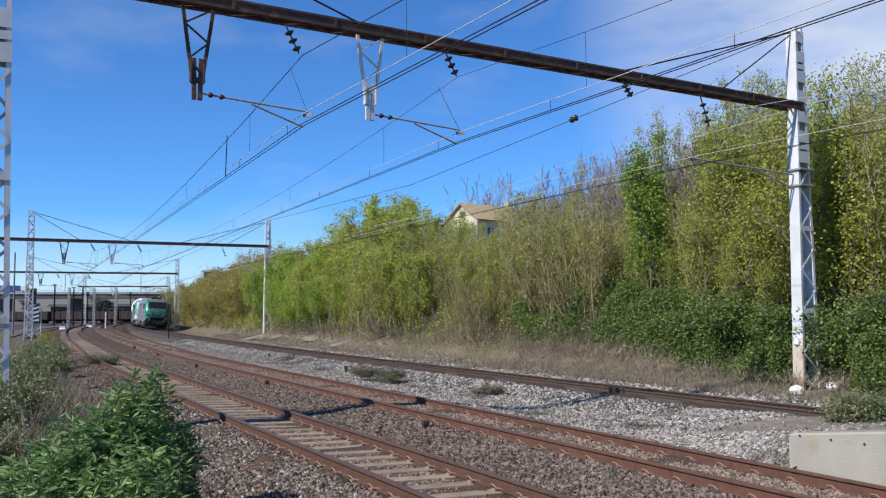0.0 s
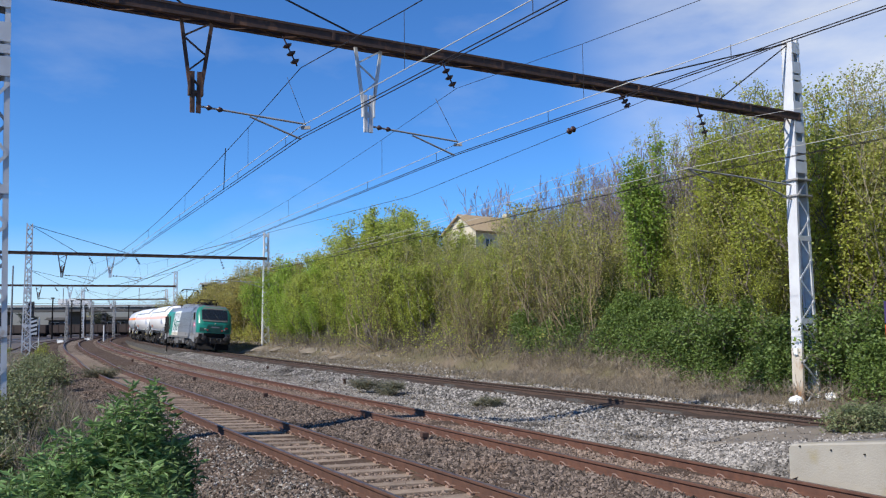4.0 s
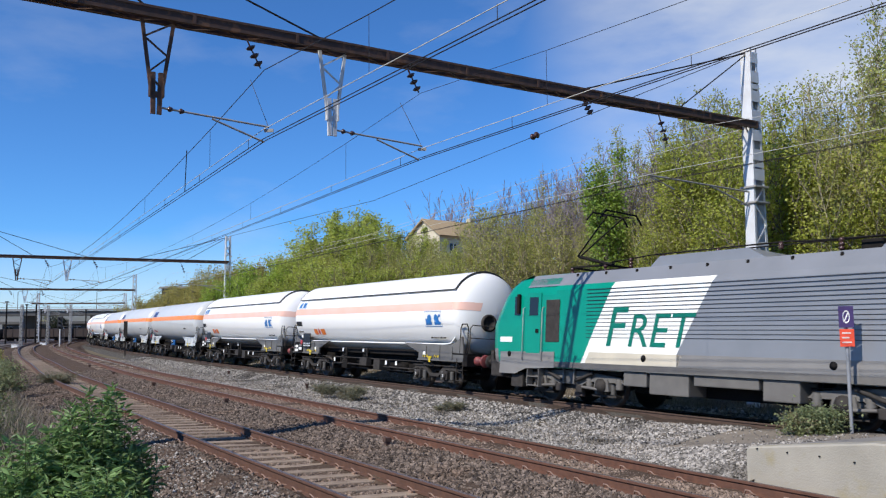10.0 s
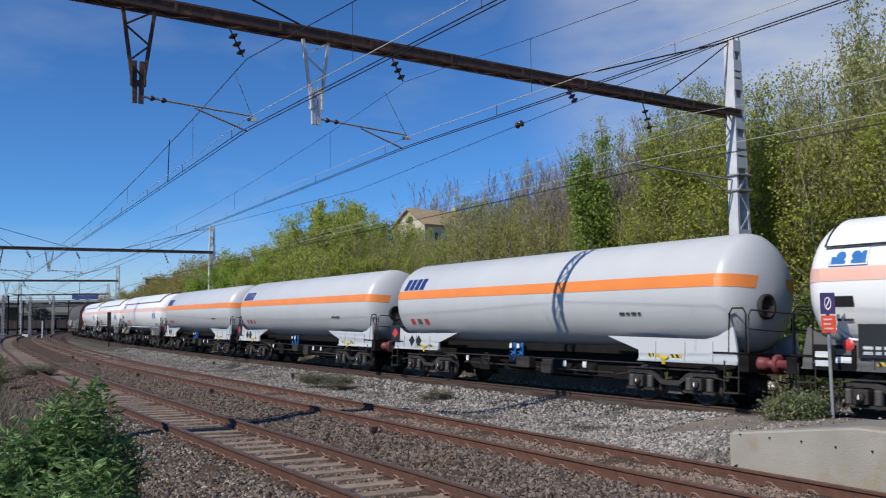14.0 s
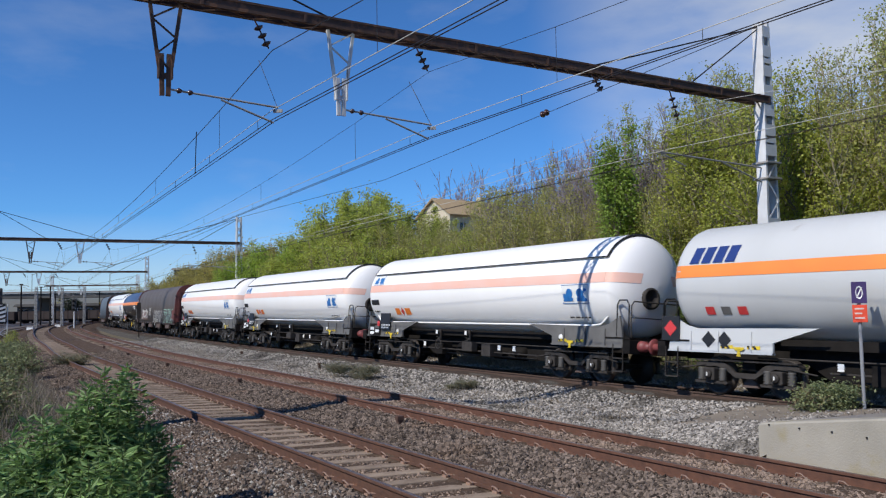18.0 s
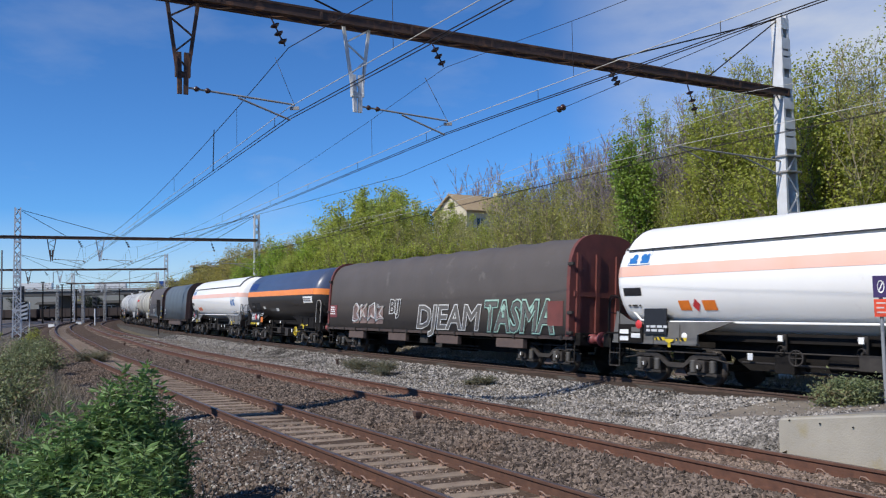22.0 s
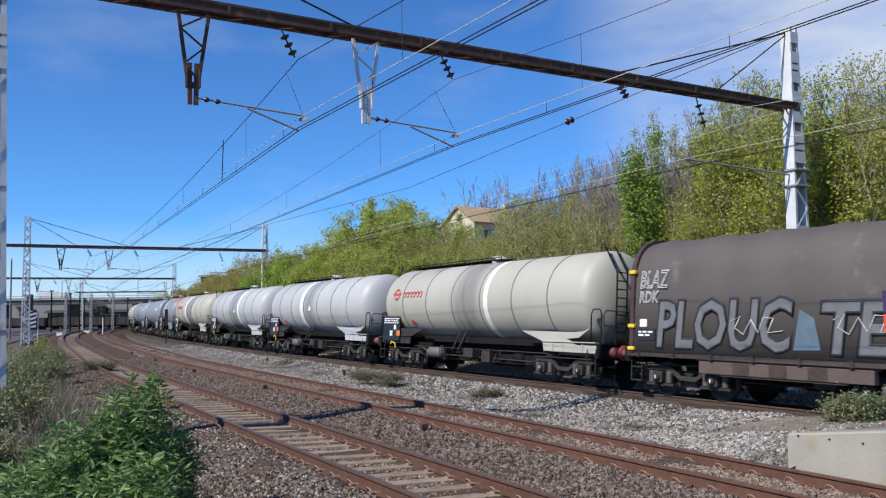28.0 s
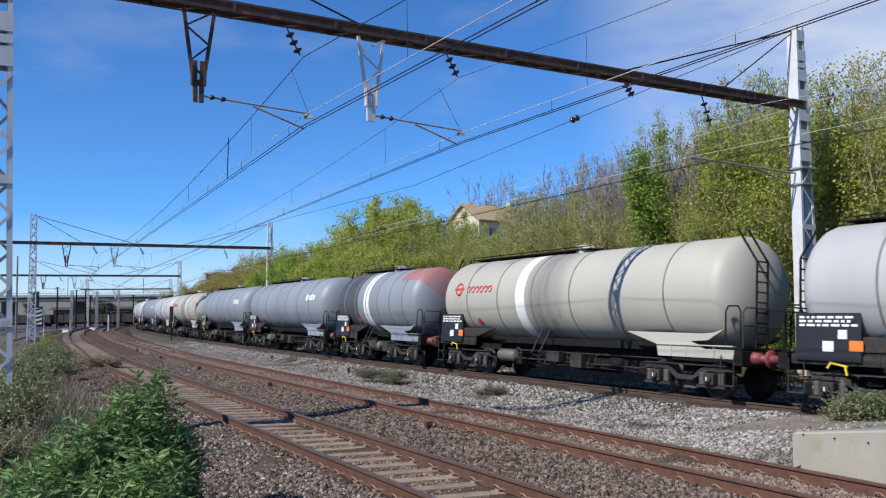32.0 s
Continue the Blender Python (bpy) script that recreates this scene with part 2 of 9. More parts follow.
WHITE = material("white_paint", (0.78, 0.78, 0.76), 0.45, second=(0.70, 0.70, 0.68), scale=3, bump=0)
BLACK = material("black_paint", (0.017, 0.017, 0.019), 0.5, bump=0)
BLUE_DECAL = material("blue_decal", (0.026, 0.174, 0.479), 0.4, bump=0)
NAVY_DECAL = material("navy_decal", (0.017, 0.044, 0.191), 0.4, bump=0)
RED_DECAL = material("red_decal", (0.62, 0.05, 0.05), 0.4, bump=0)
ORANGE_DECAL = material("orange_plate", (0.85, 0.22, 0.03), 0.4, bump=0)
YELLOW = material("yellow_paint", (0.75, 0.55, 0.03), 0.45, bump=0)
BUFFER_RED = material("dusty_red_buffer", (0.244, 0.052, 0.052), 0.55, second=(0.157, 0.044, 0.044), scale=6)
TARP_BROWN = material("brown_tarpaulin", (0.1, 0.085, 0.077), 0.6, second=(0.074, 0.063, 0.056), scale=0.8, amount=0.7, bump=0.25, bump_scale=5, spots=(0.131, 0.117, 0.104), spots_at=0.62, spots_scale=1.2)
TARP_BLUE = material("slate_blue_tarpaulin", (0.104, 0.131, 0.157), 0.6, second=(0.078, 0.096, 0.113), scale=0.8, amount=0.7, bump=0.25, bump_scale=5, spots=(0.139, 0.157, 0.174), spots_at=0.62)
WAGON_RED = material("oxide_red_end_wall", (0.174, 0.048, 0.039), 0.65, second=(0.113, 0.035, 0.03), scale=3, spots=(0.07, 0.044, 0.035))
LOCO_GREEN = material("emerald_loco_paint", (0.0, 0.245, 0.165), 0.28, second=(0.0, 0.205, 0.138), scale=1.2, bump=0.02, bump_scale=3)
LOCO_GREY = material("silver_grey_loco_paint", (0.244, 0.252, 0.27), 0.34, 0.2, second=(0.209, 0.217, 0.231), scale=1.2, bump=0.02, bump_scale=3)
LOCO_LOW = material("dusty_grey_skirt", (0.14, 0.132, 0.122), 0.7, second=(0.10, 0.093, 0.086), scale=3, bump=0.2)
LOCO_CREAM = material("dust_stained_white", (0.60, 0.54, 0.42), 0.5, second=(0.48, 0.43, 0.34), scale=1.5, bump=0.03)
LOCO_DUST = material("dust_stained_grey", (0.226, 0.217, 0.204), 0.55, second=(0.174, 0.165, 0.157), scale=1.5, bump=0.03)
LOCO_WHITE = material("white_loco_paint", (0.80, 0.80, 0.76), 0.32, second=(0.74, 0.73, 0.68), scale=1.2, bump=0.02)
GLASS_DARK = material("dark_cab_glass", (0.015, 0.018, 0.02), 0.06, bump=0)
INSULATOR = material("brown_glazed_insulator", (0.061, 0.03, 0.026), 0.25, bump=0)
WIRE = material("weathered_copper_wire", (0.048, 0.039, 0.035), 0.5, 0.7, bump=0)
WIRE_PALE = material("bare_aluminium_wire", (0.539, 0.522, 0.47), 0.45, 0.0, bump=0)
TUBE = material("galvanised_tube", (0.348, 0.335, 0.313), 0.5, 0.0, second=(0.226, 0.209, 0.191), scale=5, bump=0)
SIGN_PURPLE = material("purple_enamel", (0.065, 0.039, 0.131), 0.35, bump=0)
SIGN_RED = material("vermilion_enamel", (0.80, 0.09, 0.04), 0.35, bump=0)
GREY_POST = material("grey_post_paint", (0.261, 0.27, 0.287), 0.5, bump=0)
SOIL = material("dry_soil_and_grass", (0.174, 0.135, 0.103), 0.95, second=(0.109, 0.1, 0.052), scale=0.35, amount=0.5, bump=0.8, bump_scale=9, spots=(0.235, 0.209, 0.165), spots_scale=2.2, spots_at=0.6)

for dull, level in ((STEEL_DARK, 0.12), (STEEL_MID, 0.25), (BALLAST_BED, 0.1), (BALLAST_OILY_SHADE, 0.1), (OIL_SHADE_BLACK, 0.05), (BALLAST_PALE, 0.1), (STONE_RED, 0.15), (STONE_SAND, 0.15), (STONE_GREY, 0.15), (SOIL, 0.1), (RUST, 0.3), (RUST_A, 0.3), (RUST_BLACK, 0.2), (SLEEPER, 0.2)):
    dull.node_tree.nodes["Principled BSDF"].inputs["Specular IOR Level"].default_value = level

# ------------------------------------------------------------------ mesh building
ROOTS = {}


class Geo:
    """Collects vertices and faces of one mesh."""

    def __init__(self):
        self.v, self.f, self.smooth = [], [], set()

    def add(self, verts, faces, smooth=False):
        k = len(self.v)
        self.v.extend([tuple(p) for p in verts])
        if smooth:
            self.smooth.update(range(len(self.f), len(self.f) + len(faces)))
        self.f.extend([tuple(i + k for i in f) for f in faces])
        return self

    def box(self, x0, x1, y0, y1, z0, z1, m=None):
        v = [Vector((x, y, z)) for x in (x0, x1) for y in (y0, y1) for z in (z0, z1)]
        if m:
            v = [m @ p for p in v]
        return self.add(v, [(0, 1, 3, 2), (4, 6, 7, 5), (0, 4, 5, 1), (2, 3, 7, 6), (0, 2, 6, 4), (1, 5, 7, 3)])

    def soft_box(self, x0, x1, y0, y1, z0, z1, r=0.02):
        """A box with bevelled edges."""
        bm = bmesh.new()
        bmesh.ops.create_cube(bm, size=1.0, matrix=Matrix.Translation(((x0 + x1) / 2, (y0 + y1) / 2, (z0 + z1) / 2)) @ Matrix.Diagonal((x1 - x0, y1 - y0, z1 - z0, 1)))
        bmesh.ops.bevel(bm, geom=bm.edges[:], offset=r, segments=2, affect="EDGES", profile=0.6)
        bm.verts.index_update()
        self.add([v.co for v in bm.verts], [[v.index for v in f.verts] for f in bm.faces])
        bm.free()
        return self

    def bar(self, p, q, w, h, up=(0, 0, 1)):
        """A straight bar of rectangular section, w across and h along up."""
        p, q = Vector(p), Vector(q)
        d = (q - p).normalized()
        side = d.cross(Vector(up))
        side = side.normalized() if side.length > 1e-4 else Vector((1, 0, 0))
        top = side.cross(d)
        v = [e + side * a * w / 2 + top * b * h / 2 for e in (p, q) for a, b in ((-1, -1), (1, -1), (1, 1), (-1, 1))]
        return self.add(v, [(3, 2, 1, 0), (4, 5, 6, 7), (0, 1, 5, 4), (1, 2, 6, 5), (2, 3, 7, 6), (3, 0, 4, 7)])

    def rod(self, p, q, r, n=8, r2=None, cap=True):
        return self.tube([p, q], [r, r if r2 is None else r2], n, cap)

    def tube(self, pts, r, n=8, cap=True):
        """A round tube through points; r one radius or one for each point."""
        pts = [Vector(p) for p in pts]
        rs = r if isinstance(r, (list, tuple)) else [r] * len(pts)
        v, f = [], []
        side = None
        for i, p in enumerate(pts):
            d = (pts[min(i + 1, len(pts) - 1)] - pts[max(i - 1, 0)]).normalized()
            if side is None:
                side = d.orthogonal().normalized()
            side = (side - d * side.dot(d)).normalized()
            o = d.cross(side)
            v += [p + (side * math.cos(a) + o * math.sin(a)) * rs[i] for a in [2 * math.pi * k / n for k in range(n)]]
        for i in range(len(pts) - 1):
            f += [(i * n + k, i * n + (k + 1) % n, (i + 1) * n + (k + 1) % n, (i + 1) * n + k) for k in range(n)]
        self.add(v, f, True)
        if cap:
            self.add(v[:n], [tuple(reversed(range(n)))])
            self.add(v[-n:], [tuple(range(n))])
        return self

    def lathe(self, profile, axis="x", n=28, centre=(0, 0, 0), a0=0.0, a1=2 * math.pi):
        """Turns (along, radius) pairs about an axis through centre; angle 0 points to +y (or +x for axis z), going up."""
        full = abs(a1 - a0 - 2 * math.pi) < 1e-6
        k = n if full else n + 1
        v, f = [], []
        c = Vector(centre)
        for a, r in profile:
            for i in range(k):
                t = a0 + (a1 - a0) * i / n
                u, w = r * math.cos(t), r * math.sin(t)
                v.append(c + Vector({"x": (a, u, w), "y": (u, a, w), "z": (u, w, a)}[axis]))
        for j in range(len(profile) - 1):
            for i in range(n):
                i2 = (i + 1) % k
                f.append((j * k + i, j * k + i2, (j + 1) * k + i2, (j + 1) * k + i))
        return self.add(v, f, True)

    def wrap(self, r, zc):
        """Lays marks drawn in the plane y = 0 onto a tank's near side."""
        self.v = [(x, math.sqrt(max(r * r - (z - zc) ** 2, 0)) + 0.008 + y, z) for x, y, z in self.v]
        return self

    def prism(self, outline, y0, y1):
        """An outline of (x, z) given thickness along y."""
        n = len(outline)
        v = [(x, y0, z) for x, z in outline] + [(x, y1, z) for x, z in outline]
        return self.add(v, [tuple(range(n)), tuple(reversed(range(n, 2 * n)))] + [((i + 1) % n, i, n + i, n + (i + 1) % n) for i in range(n)])

    def section(self, outline, x0, x1, smooth=False, cap=True):
        """A closed outline of (y, z) drawn out along x."""
        n = len(outline)
        v = [(x0, y, z) for y, z in outline] + [(x1, y, z) for y, z in outline]
        self.add(v, [((i + 1) % n, i, n + i, n + (i + 1) % n) for i in range(n)], smooth)
        if cap:
            self.add(v[:n], [tuple(range(n))])
            self.add(v[n:], [tuple(reversed(range(n)))])
        return self

    def mesh(self, name, mats):
        me = bpy.data.meshes.new(name)
        me.from_pydata(self.v, [], self.f)
        for m in mats if isinstance(mats, (list, tuple)) else [mats]:
            me.materials.append(m)
        if self.smooth:
            me.polygons.foreach_set("use_smooth", [i in self.smooth for i in range(len(self.f))])
        return me


def part(name, geo, mat, parent=None, label="", m=None):
    """One mesh object, under a thing or a part."""
    ob = new(name, geo.mesh(name, mat) if isinstance(geo, Geo) else geo)
    if parent:
        ob.parent = parent
    if m is not None:
        ob.matrix_basis = m
    return tagged(ob, label)


def thing(name, label, category, group="", m=None, kind=""):
    ob = new(name)
    ob.empty_display_size = 0.3
    if m is not None:
        ob.matrix_basis = m
    return tagged(ob, label, category, group, kind)


def fast_mesh(name, verts, faces, mats, smooth=False):
    """A mesh from numpy arrays: all faces with the same number of corners."""
    me = bpy.data.meshes.new(name)
    verts, faces = np.asarray(verts, np.float32), np.asarray(faces, np.int32)
    n, k = faces.shape
    me.vertices.add(len(verts))
    me.vertices.foreach_set("co", verts.ravel())
    me.loops.add(n * k)
    me.loops.foreach_set("vertex_index", faces.ravel())
    me.polygons.add(n)
    me.polygons.foreach_set("loop_start", np.arange(0, n * k, k, dtype=np.int32))
    me.polygons.foreach_set("use_smooth", np.full(n, smooth))
    for m in mats if isinstance(mats, (list, tuple)) else [mats]:
        me.materials.append(m)
    me.update(calc_edges=True)
    return me


def lettering(text, size, mat, parent, place, name="lettering", sx=1.0, shear=0.0, depth=0.003, align="LEFT", turn=None):
    """Raised letters on the camera's side of a vehicle (reading towards -x, facing +y), turned into a mesh."""
    cu = bpy.data.curves.new(name, "FONT")
    cu.body, cu.size, cu.shear, cu.extrude, cu.align_x = text, size, shear, depth, align
    cu.resolution_u = 3
    tmp = bpy.data.objects.new(name, cu)
    me = bpy.data.meshes.new_from_object(tmp)
    bpy.data.objects.remove(tmp)
    me.materials.clear()
    me.materials.append(mat)
    ob = new(name, me)
    ob.parent = parent
    ob.matrix_basis = Matrix.Translation(place) @ (turn or pose(0, 0, 0, 90, 0, 180)) @ Matrix.Diagonal((sx, 1, 1, 1))
    return ob


# ------------------------------------------------------------------ the line's geometry
STEP = 0.5
S_ALL = np.arange(-140.0, 460.01, STEP)
_k = np.interp(S_ALL, [-60, -30, -5, 15, 35, 60, 90, 120, 170, 230, 260], [0, -0.003, -0.00309, 0.00037, -0.00197, -0.00018, -0.0032, -0.0026, -0.0034, -0.0045, 0.0])
_th = np.concatenate([[0], np.cumsum((_k[1:] + _k[:-1]) / 2 * STEP)])
_th += 2.09626 - np.interp(0, S_ALL, _th)
_x = np.concatenate([[0], np.cumsum((np.cos(_th[1:]) + np.cos(_th[:-1])) / 2 * STEP)])
_y = np.concatenate([[0], np.cumsum((np.sin(_th[1:]) + np.sin(_th[:-1])) / 2 * STEP)])
_x += 1.17659 - np.interp(0, S_ALL, _x)
_y += 8.55348 - np.interp(0, S_ALL, _y)
B_OFF, Z_B, Z_C = 3.645, 0.015, -0.166
CANT = {"A": 0.0636, "B": 0.064, "C": 0.1123}


def c_off(s):
    q = np.minimum(s, 100.0)
    near = 11.708 - 1.3384 * q / 50 + 0.2016 * (q / 50) ** 2
    f = np.clip((s - 92.0) / 38.0, 0, 1)
    f = f * f * (3 - 2 * f)
    return near * (1 - f) + 7.4 * f


def line(s, off=0.0, z=0.0):
    """The point at s along the near track, off metres to the far side of its middle."""
    th = np.interp(s, S_ALL, _th)
    return Vector((float(np.interp(s, S_ALL, _x) + math.sin(th) * off), float(np.interp(s, S_ALL, _y) - math.cos(th) * off), z))


def heading(s):
    return float(np.interp(s, S_ALL, _th))


def drift(s):
    """How far the two near tracks lie off the even curve."""
    return 0.085 * min(1.0, max(0.0, (11.0 - s) / 8.0)) + float(np.interp(s, [35, 50, 65, 80, 95, 110, 125, 145, 170], [0, 0.35, 0.4, 0.55, 0.45, 0, -0.4, -0.9, -1.2]))


def track_mid(k, s):
    return {"A": (drift(s), 0.0), "B": (B_OFF + drift(s) * (0.5 if s < 12 else 1.0), Z_B), "C": (float(c_off(s)), Z_C)}[k]


_near = slice(0, len(S_ALL), 2)


def along(x, y):
    """s and offset to the far side, of plan points (numpy arrays), against the near track."""
    x, y = np.asarray(x, float).ravel(), np.asarray(y, float).ravel()
    s, u = np.empty_like(x), np.empty_like(x)
    px, py, ps, pt = _x[_near], _y[_near], S_ALL[_near], _th[_near]
    for i in range(0, len(x), 4000):
        a, b = x[i:i + 4000, None], y[i:i + 4000, None]
        j = ((a - px) ** 2 + (b - py) ** 2).argmin(1)
        dx, dy = x[i:i + 4000] - px[j], y[i:i + 4000] - py[j]
        s[i:i + 4000] = ps[j] + dx * np.cos(pt[j]) + dy * np.sin(pt[j])
        u[i:i + 4000] = dx * np.sin(pt[j]) - dy * np.cos(pt[j])
    return s, u


def lumps(x, y):
    return (np.sin(x * 0.9 + 1.3 * np.sin(y * 0.7)) * np.cos(y * 0.8 + 0.6 * np.sin(x * 0.5))) * 0.5 + 0.3 * np.sin(x * 2.3 + y * 1.7) * np.cos(y * 2.9 - x)


def ground_height(x, y):
    """Bed of the line, bank on the near side, cutting's slope on the far side, flat country beyond."""
    shape = np.shape(x)
    x, y = np.ravel(x).astype(float), np.ravel(y).astype(float)
    s, u = along(x, y)
    z = np.full_like(x, -0.42)
    # trough between the beds of the second and third track
    co = c_off(s)
    z += -0.10 * np.exp(-((u - 8.0) / 1.5) ** 2)
    # near side: low weedy bank
    left = np.clip((-u - 2.4) / 2.6, 0, 1)
    z += left * (0.55 + 0.15 * lumps(x * 0.6, y * 0.6)) * np.clip((s + 30) / 20, 0, 1) * np.clip((70 - s) / 30, 0.25, 1)
    # far side: the slope of the cutting
    v = u - co - 3.0 - 2.5 * np.exp(-((s - 9.0) / 6.0) ** 2)
    top = np.interp(s, [-80, -20, 10, 30, 50, 90, 130, 170, 220], [6.2, 6.0, 5.6, 4.9, 4.3, 3.0, 1.8, 0.6, 0.0])
    rise = np.clip(v / 1.6, 0, 1) * 0.35 + np.clip((v - 1.4) / 9.0, 0, 1) ** 0.85 * top
    rise += np.clip(v - 10, 0, 60) * 0.09 * top / 5.6
    z += rise + np.clip(v / 3, 0, 1) * 0.25 * lumps(x * 0.5, y * 0.5)
    return z.reshape(shape)


def ground_at(x, y):
    return float(ground_height(np.array([x]), np.array([y]))[0])


# ------------------------------------------------------------------ ground
def build_ground():
    def spread(lo, hi, step, far):
        core = np.arange(lo, hi + 0.01, step)
        out = np.cumsum(step * 1.35 ** np.arange(1, 40))
        out = out[out < far]
        return np.concatenate([lo - out[::-1], core, hi + out])
    xs, ys = spread(-66, 46, 0.7, 4500), spread(-14, 130, 0.7, 4500)
    gx, gy = np.meshgrid(xs, ys)
    gz = ground_height(gx, gy)
    far = np.maximum(np.abs(gx + 10), np.abs(gy - 60))
    gz = np.where(far > 260, np.minimum(gz, 4.0) * np.clip((600 - far) / 340, 0, 1) - 0.5 * np.clip((far - 260) / 340, 0, 1), gz)
    n, k = gx.shape
    idx = np.arange(n * k).reshape(n, k)
    faces = np.stack([idx[:-1, :-1], idx[:-1, 1:], idx[1:, 1:], idx[1:, :-1]], -1).reshape(-1, 4)
    me = fast_mesh("ground", np.stack([gx, gy, gz], -1).reshape(-1, 3), faces, SOIL, True)
    tagged(new("ground", me), "dry grass and bare soil rising into a railway cutting", "ground", kind="structure")


build_ground()

BED_PROFILE_AB = [(-3.2, -0.50), (-2.2, -0.27), (-1.3, -0.125), (-0.86, -0.120), (-0.64, -0.178), (0.64, -0.232), (0.86, -0.185), (1.5, -0.20), (2.15, -0.145), (2.7, -0.125), (3.0, -0.125), (4.28, -0.175), (4.6, -0.17), (5.7, -0.30), (6.9, -0.52)]


def build_bed(name, profile, off, s0, s1, step, z, label, mat=BALLAST_BED):
    ss = np.arange(s0, s1 + 0.01, step)
    v = []
    for s in ss:
        o = off(s)
        for i, (u, h) in enumerate(profile):
            w = 0.03 * math.sin(s * 1.7 + i * 2.1) + 0.02 * math.sin(s * 4.3 + i)
            v.append(line(s, o + u, h + z + (w if 0 < i < len(profile) - 1 else 0)))
    k = len(profile)
    f = [(i * k + j, i * k + j + 1, (i + 1) * k + j + 1, (i + 1) * k + j) for i in range(len(ss) - 1) for j in range(k - 1)]
    return tagged(new(name, fast_mesh(name, v, f, mat)), label, "ballast", kind="structure")


build_bed("ballast_bed", BED_PROFILE_AB, lambda s: 0.0, -40, 215, 0.8, 0.0, "rust-brown stone ballast under the two near tracks")
build_bed("ballast_bed", [(-2.6, -0.36), (-1.5, -0.14), (-0.8, -0.075), (0.8, -0.145), (1.5, -0.21), (2.6, -0.40)], c_off, -40, 215, 0.8, Z_C, "grey stone ballast beside the far track", BALLAST_PALE)
# far half coloured dark to stand for the shade behind the train
build_bed("ballast_bed", [(-1.45, -0.125), (-0.95, -0.07), (-0.74, -0.05), (0.74, -0.12), (1.5, -0.195), (2.6, -0.38)], c_off, -40, 215, 0.8, Z_C, "dark oily ballast under the far track, with train shade in its colour", BALLAST_OILY_SHADE)

RAIL = [(-0.036, 0.0), (-0.030, 0.006), (0.030, 0.006), (0.036, 0.0), (0.036, -0.03), (0.010, -0.045), (0.010, -0.145), (0.075, -0.160), (0.075, -0.172),
        (-0.075, -0.172), (-0.075, -0.160), (-0.010, -0.145), (-0.010, -0.045), (-0.036, -0.03)]


def build_track(k, label, sleeper_mat, s_from, s_to, near):
    t = thing("railway_track", label, "railway track", "tracks", kind="structure")
    cant = CANT[k]
    ss = np.concatenate([np.arange(s_from, 60, 0.8), np.arange(60, s_to, 2.0)])
    for side in (-1, 1):
        e = side * 0.7525
        v = []
        for s in ss:
            o, z = track_mid(k, s)
            for a, b in RAIL:
                v.append(line(s, o + e + a, z - cant * (e + a) / 1.505 + b))
        n = len(RAIL)
        f = [(i * n + j, i * n + (j + 1) % n, (i + 1) * n + (j + 1) % n, (i + 1) * n + j) for i in range(len(ss) - 1) for j in range(n)]
        me = fast_mesh("rail", v, f, [{"A": RUST_A, "B": RUST, "C": RUST_BLACK}[k], RAILTOP])
        idx = np.zeros(len(f), np.int32)
        idx[1::n] = 1
        me.polygons.foreach_set("material_index", idx)
        part("rail", me, None, t)
    # sleepers: near ones singly, the rest joined
    rnd = random.Random(ord(k))
    g = Geo().soft_box(-0.13, 0.13, -1.28, 1.28, -0.12, 0.0, 0.02)
    me = g.mesh("sleeper", sleeper_mat)
    rest = Geo()
    fast = Geo()
    clip = Geo().box(-0.05, 0.05, -0.13, 0.13, 0, 0.03)
    for q in (-1, 1):
        clip.tube([(-0.07, q * 0.11, 0.035), (-0.03, q * 0.15, 0.085), (0.03, q * 0.15, 0.085), (0.07, q * 0.11, 0.035)], 0.011, 4)
    clip = clip.mesh("rail_clip", CLIP_RUST)
    s = s_from + 0.3
    while s < min(s_to, 130):
        o, z = track_mid(k, s)
        m = Matrix.Translation(line(s, o, z - 0.176)) @ Matrix.Rotation(heading(s) + rnd.uniform(-0.012, 0.012), 4, "Z") @ Matrix.Rotation(-math.atan(cant / 1.505) * -1, 4, "X")
        if near[0] < s < near[1]:
            sl = part("sleeper", me, None, t, m=m)
            if s < 26 and k != "C":
                for y in (-0.7525, 0.7525):
                    part("rail_clip", clip, None, sl, m=Matrix.Translation((0, y, 0.0)))
        else:
            rest.box(-0.13, 0.13, -1.28, 1.28, -0.12, 0.0, m)
        s += 0.6
    tagged(part("sleepers_far", rest, sleeper_mat, t), "row of sleepers far along the track", kind="stuff")
    return t


build_track("A", "rusty running rails on pale concrete sleepers in brown ballast", SLEEPER, -34, 210, (-3, 66))
build_track("B", "rusty rails almost buried in stone ballast", SLEEPER, -34, 210, (-3, 66))
build_track("C", "dark worn rails of the far track beside the slope", SLEEPER_WOOD, -44, 210, (-8, 66))


# ------------------------------------------------------------------ overhead line
def folded(p, q, half_web, flange, thick):
    """A steel channel from p to q: web of twice half_web, two flanges."""
    d = half_web.normalized() * thick
    e = flange.normalized() * thick
    ring = [-half_web, half_web, half_web + flange, half_web + flange - d, half_web - d + e, -half_web + d + e, -half_web + flange + d, -half_web + flange]
    n = len(ring)
    return Geo().add([p + r for r in ring] + [q + r for r in ring], [(i, (i + 1) % n, n + (i + 1) % n, n + i) for i in range(n)] + [tuple(range(n)), tuple(range(n, 2 * n))])


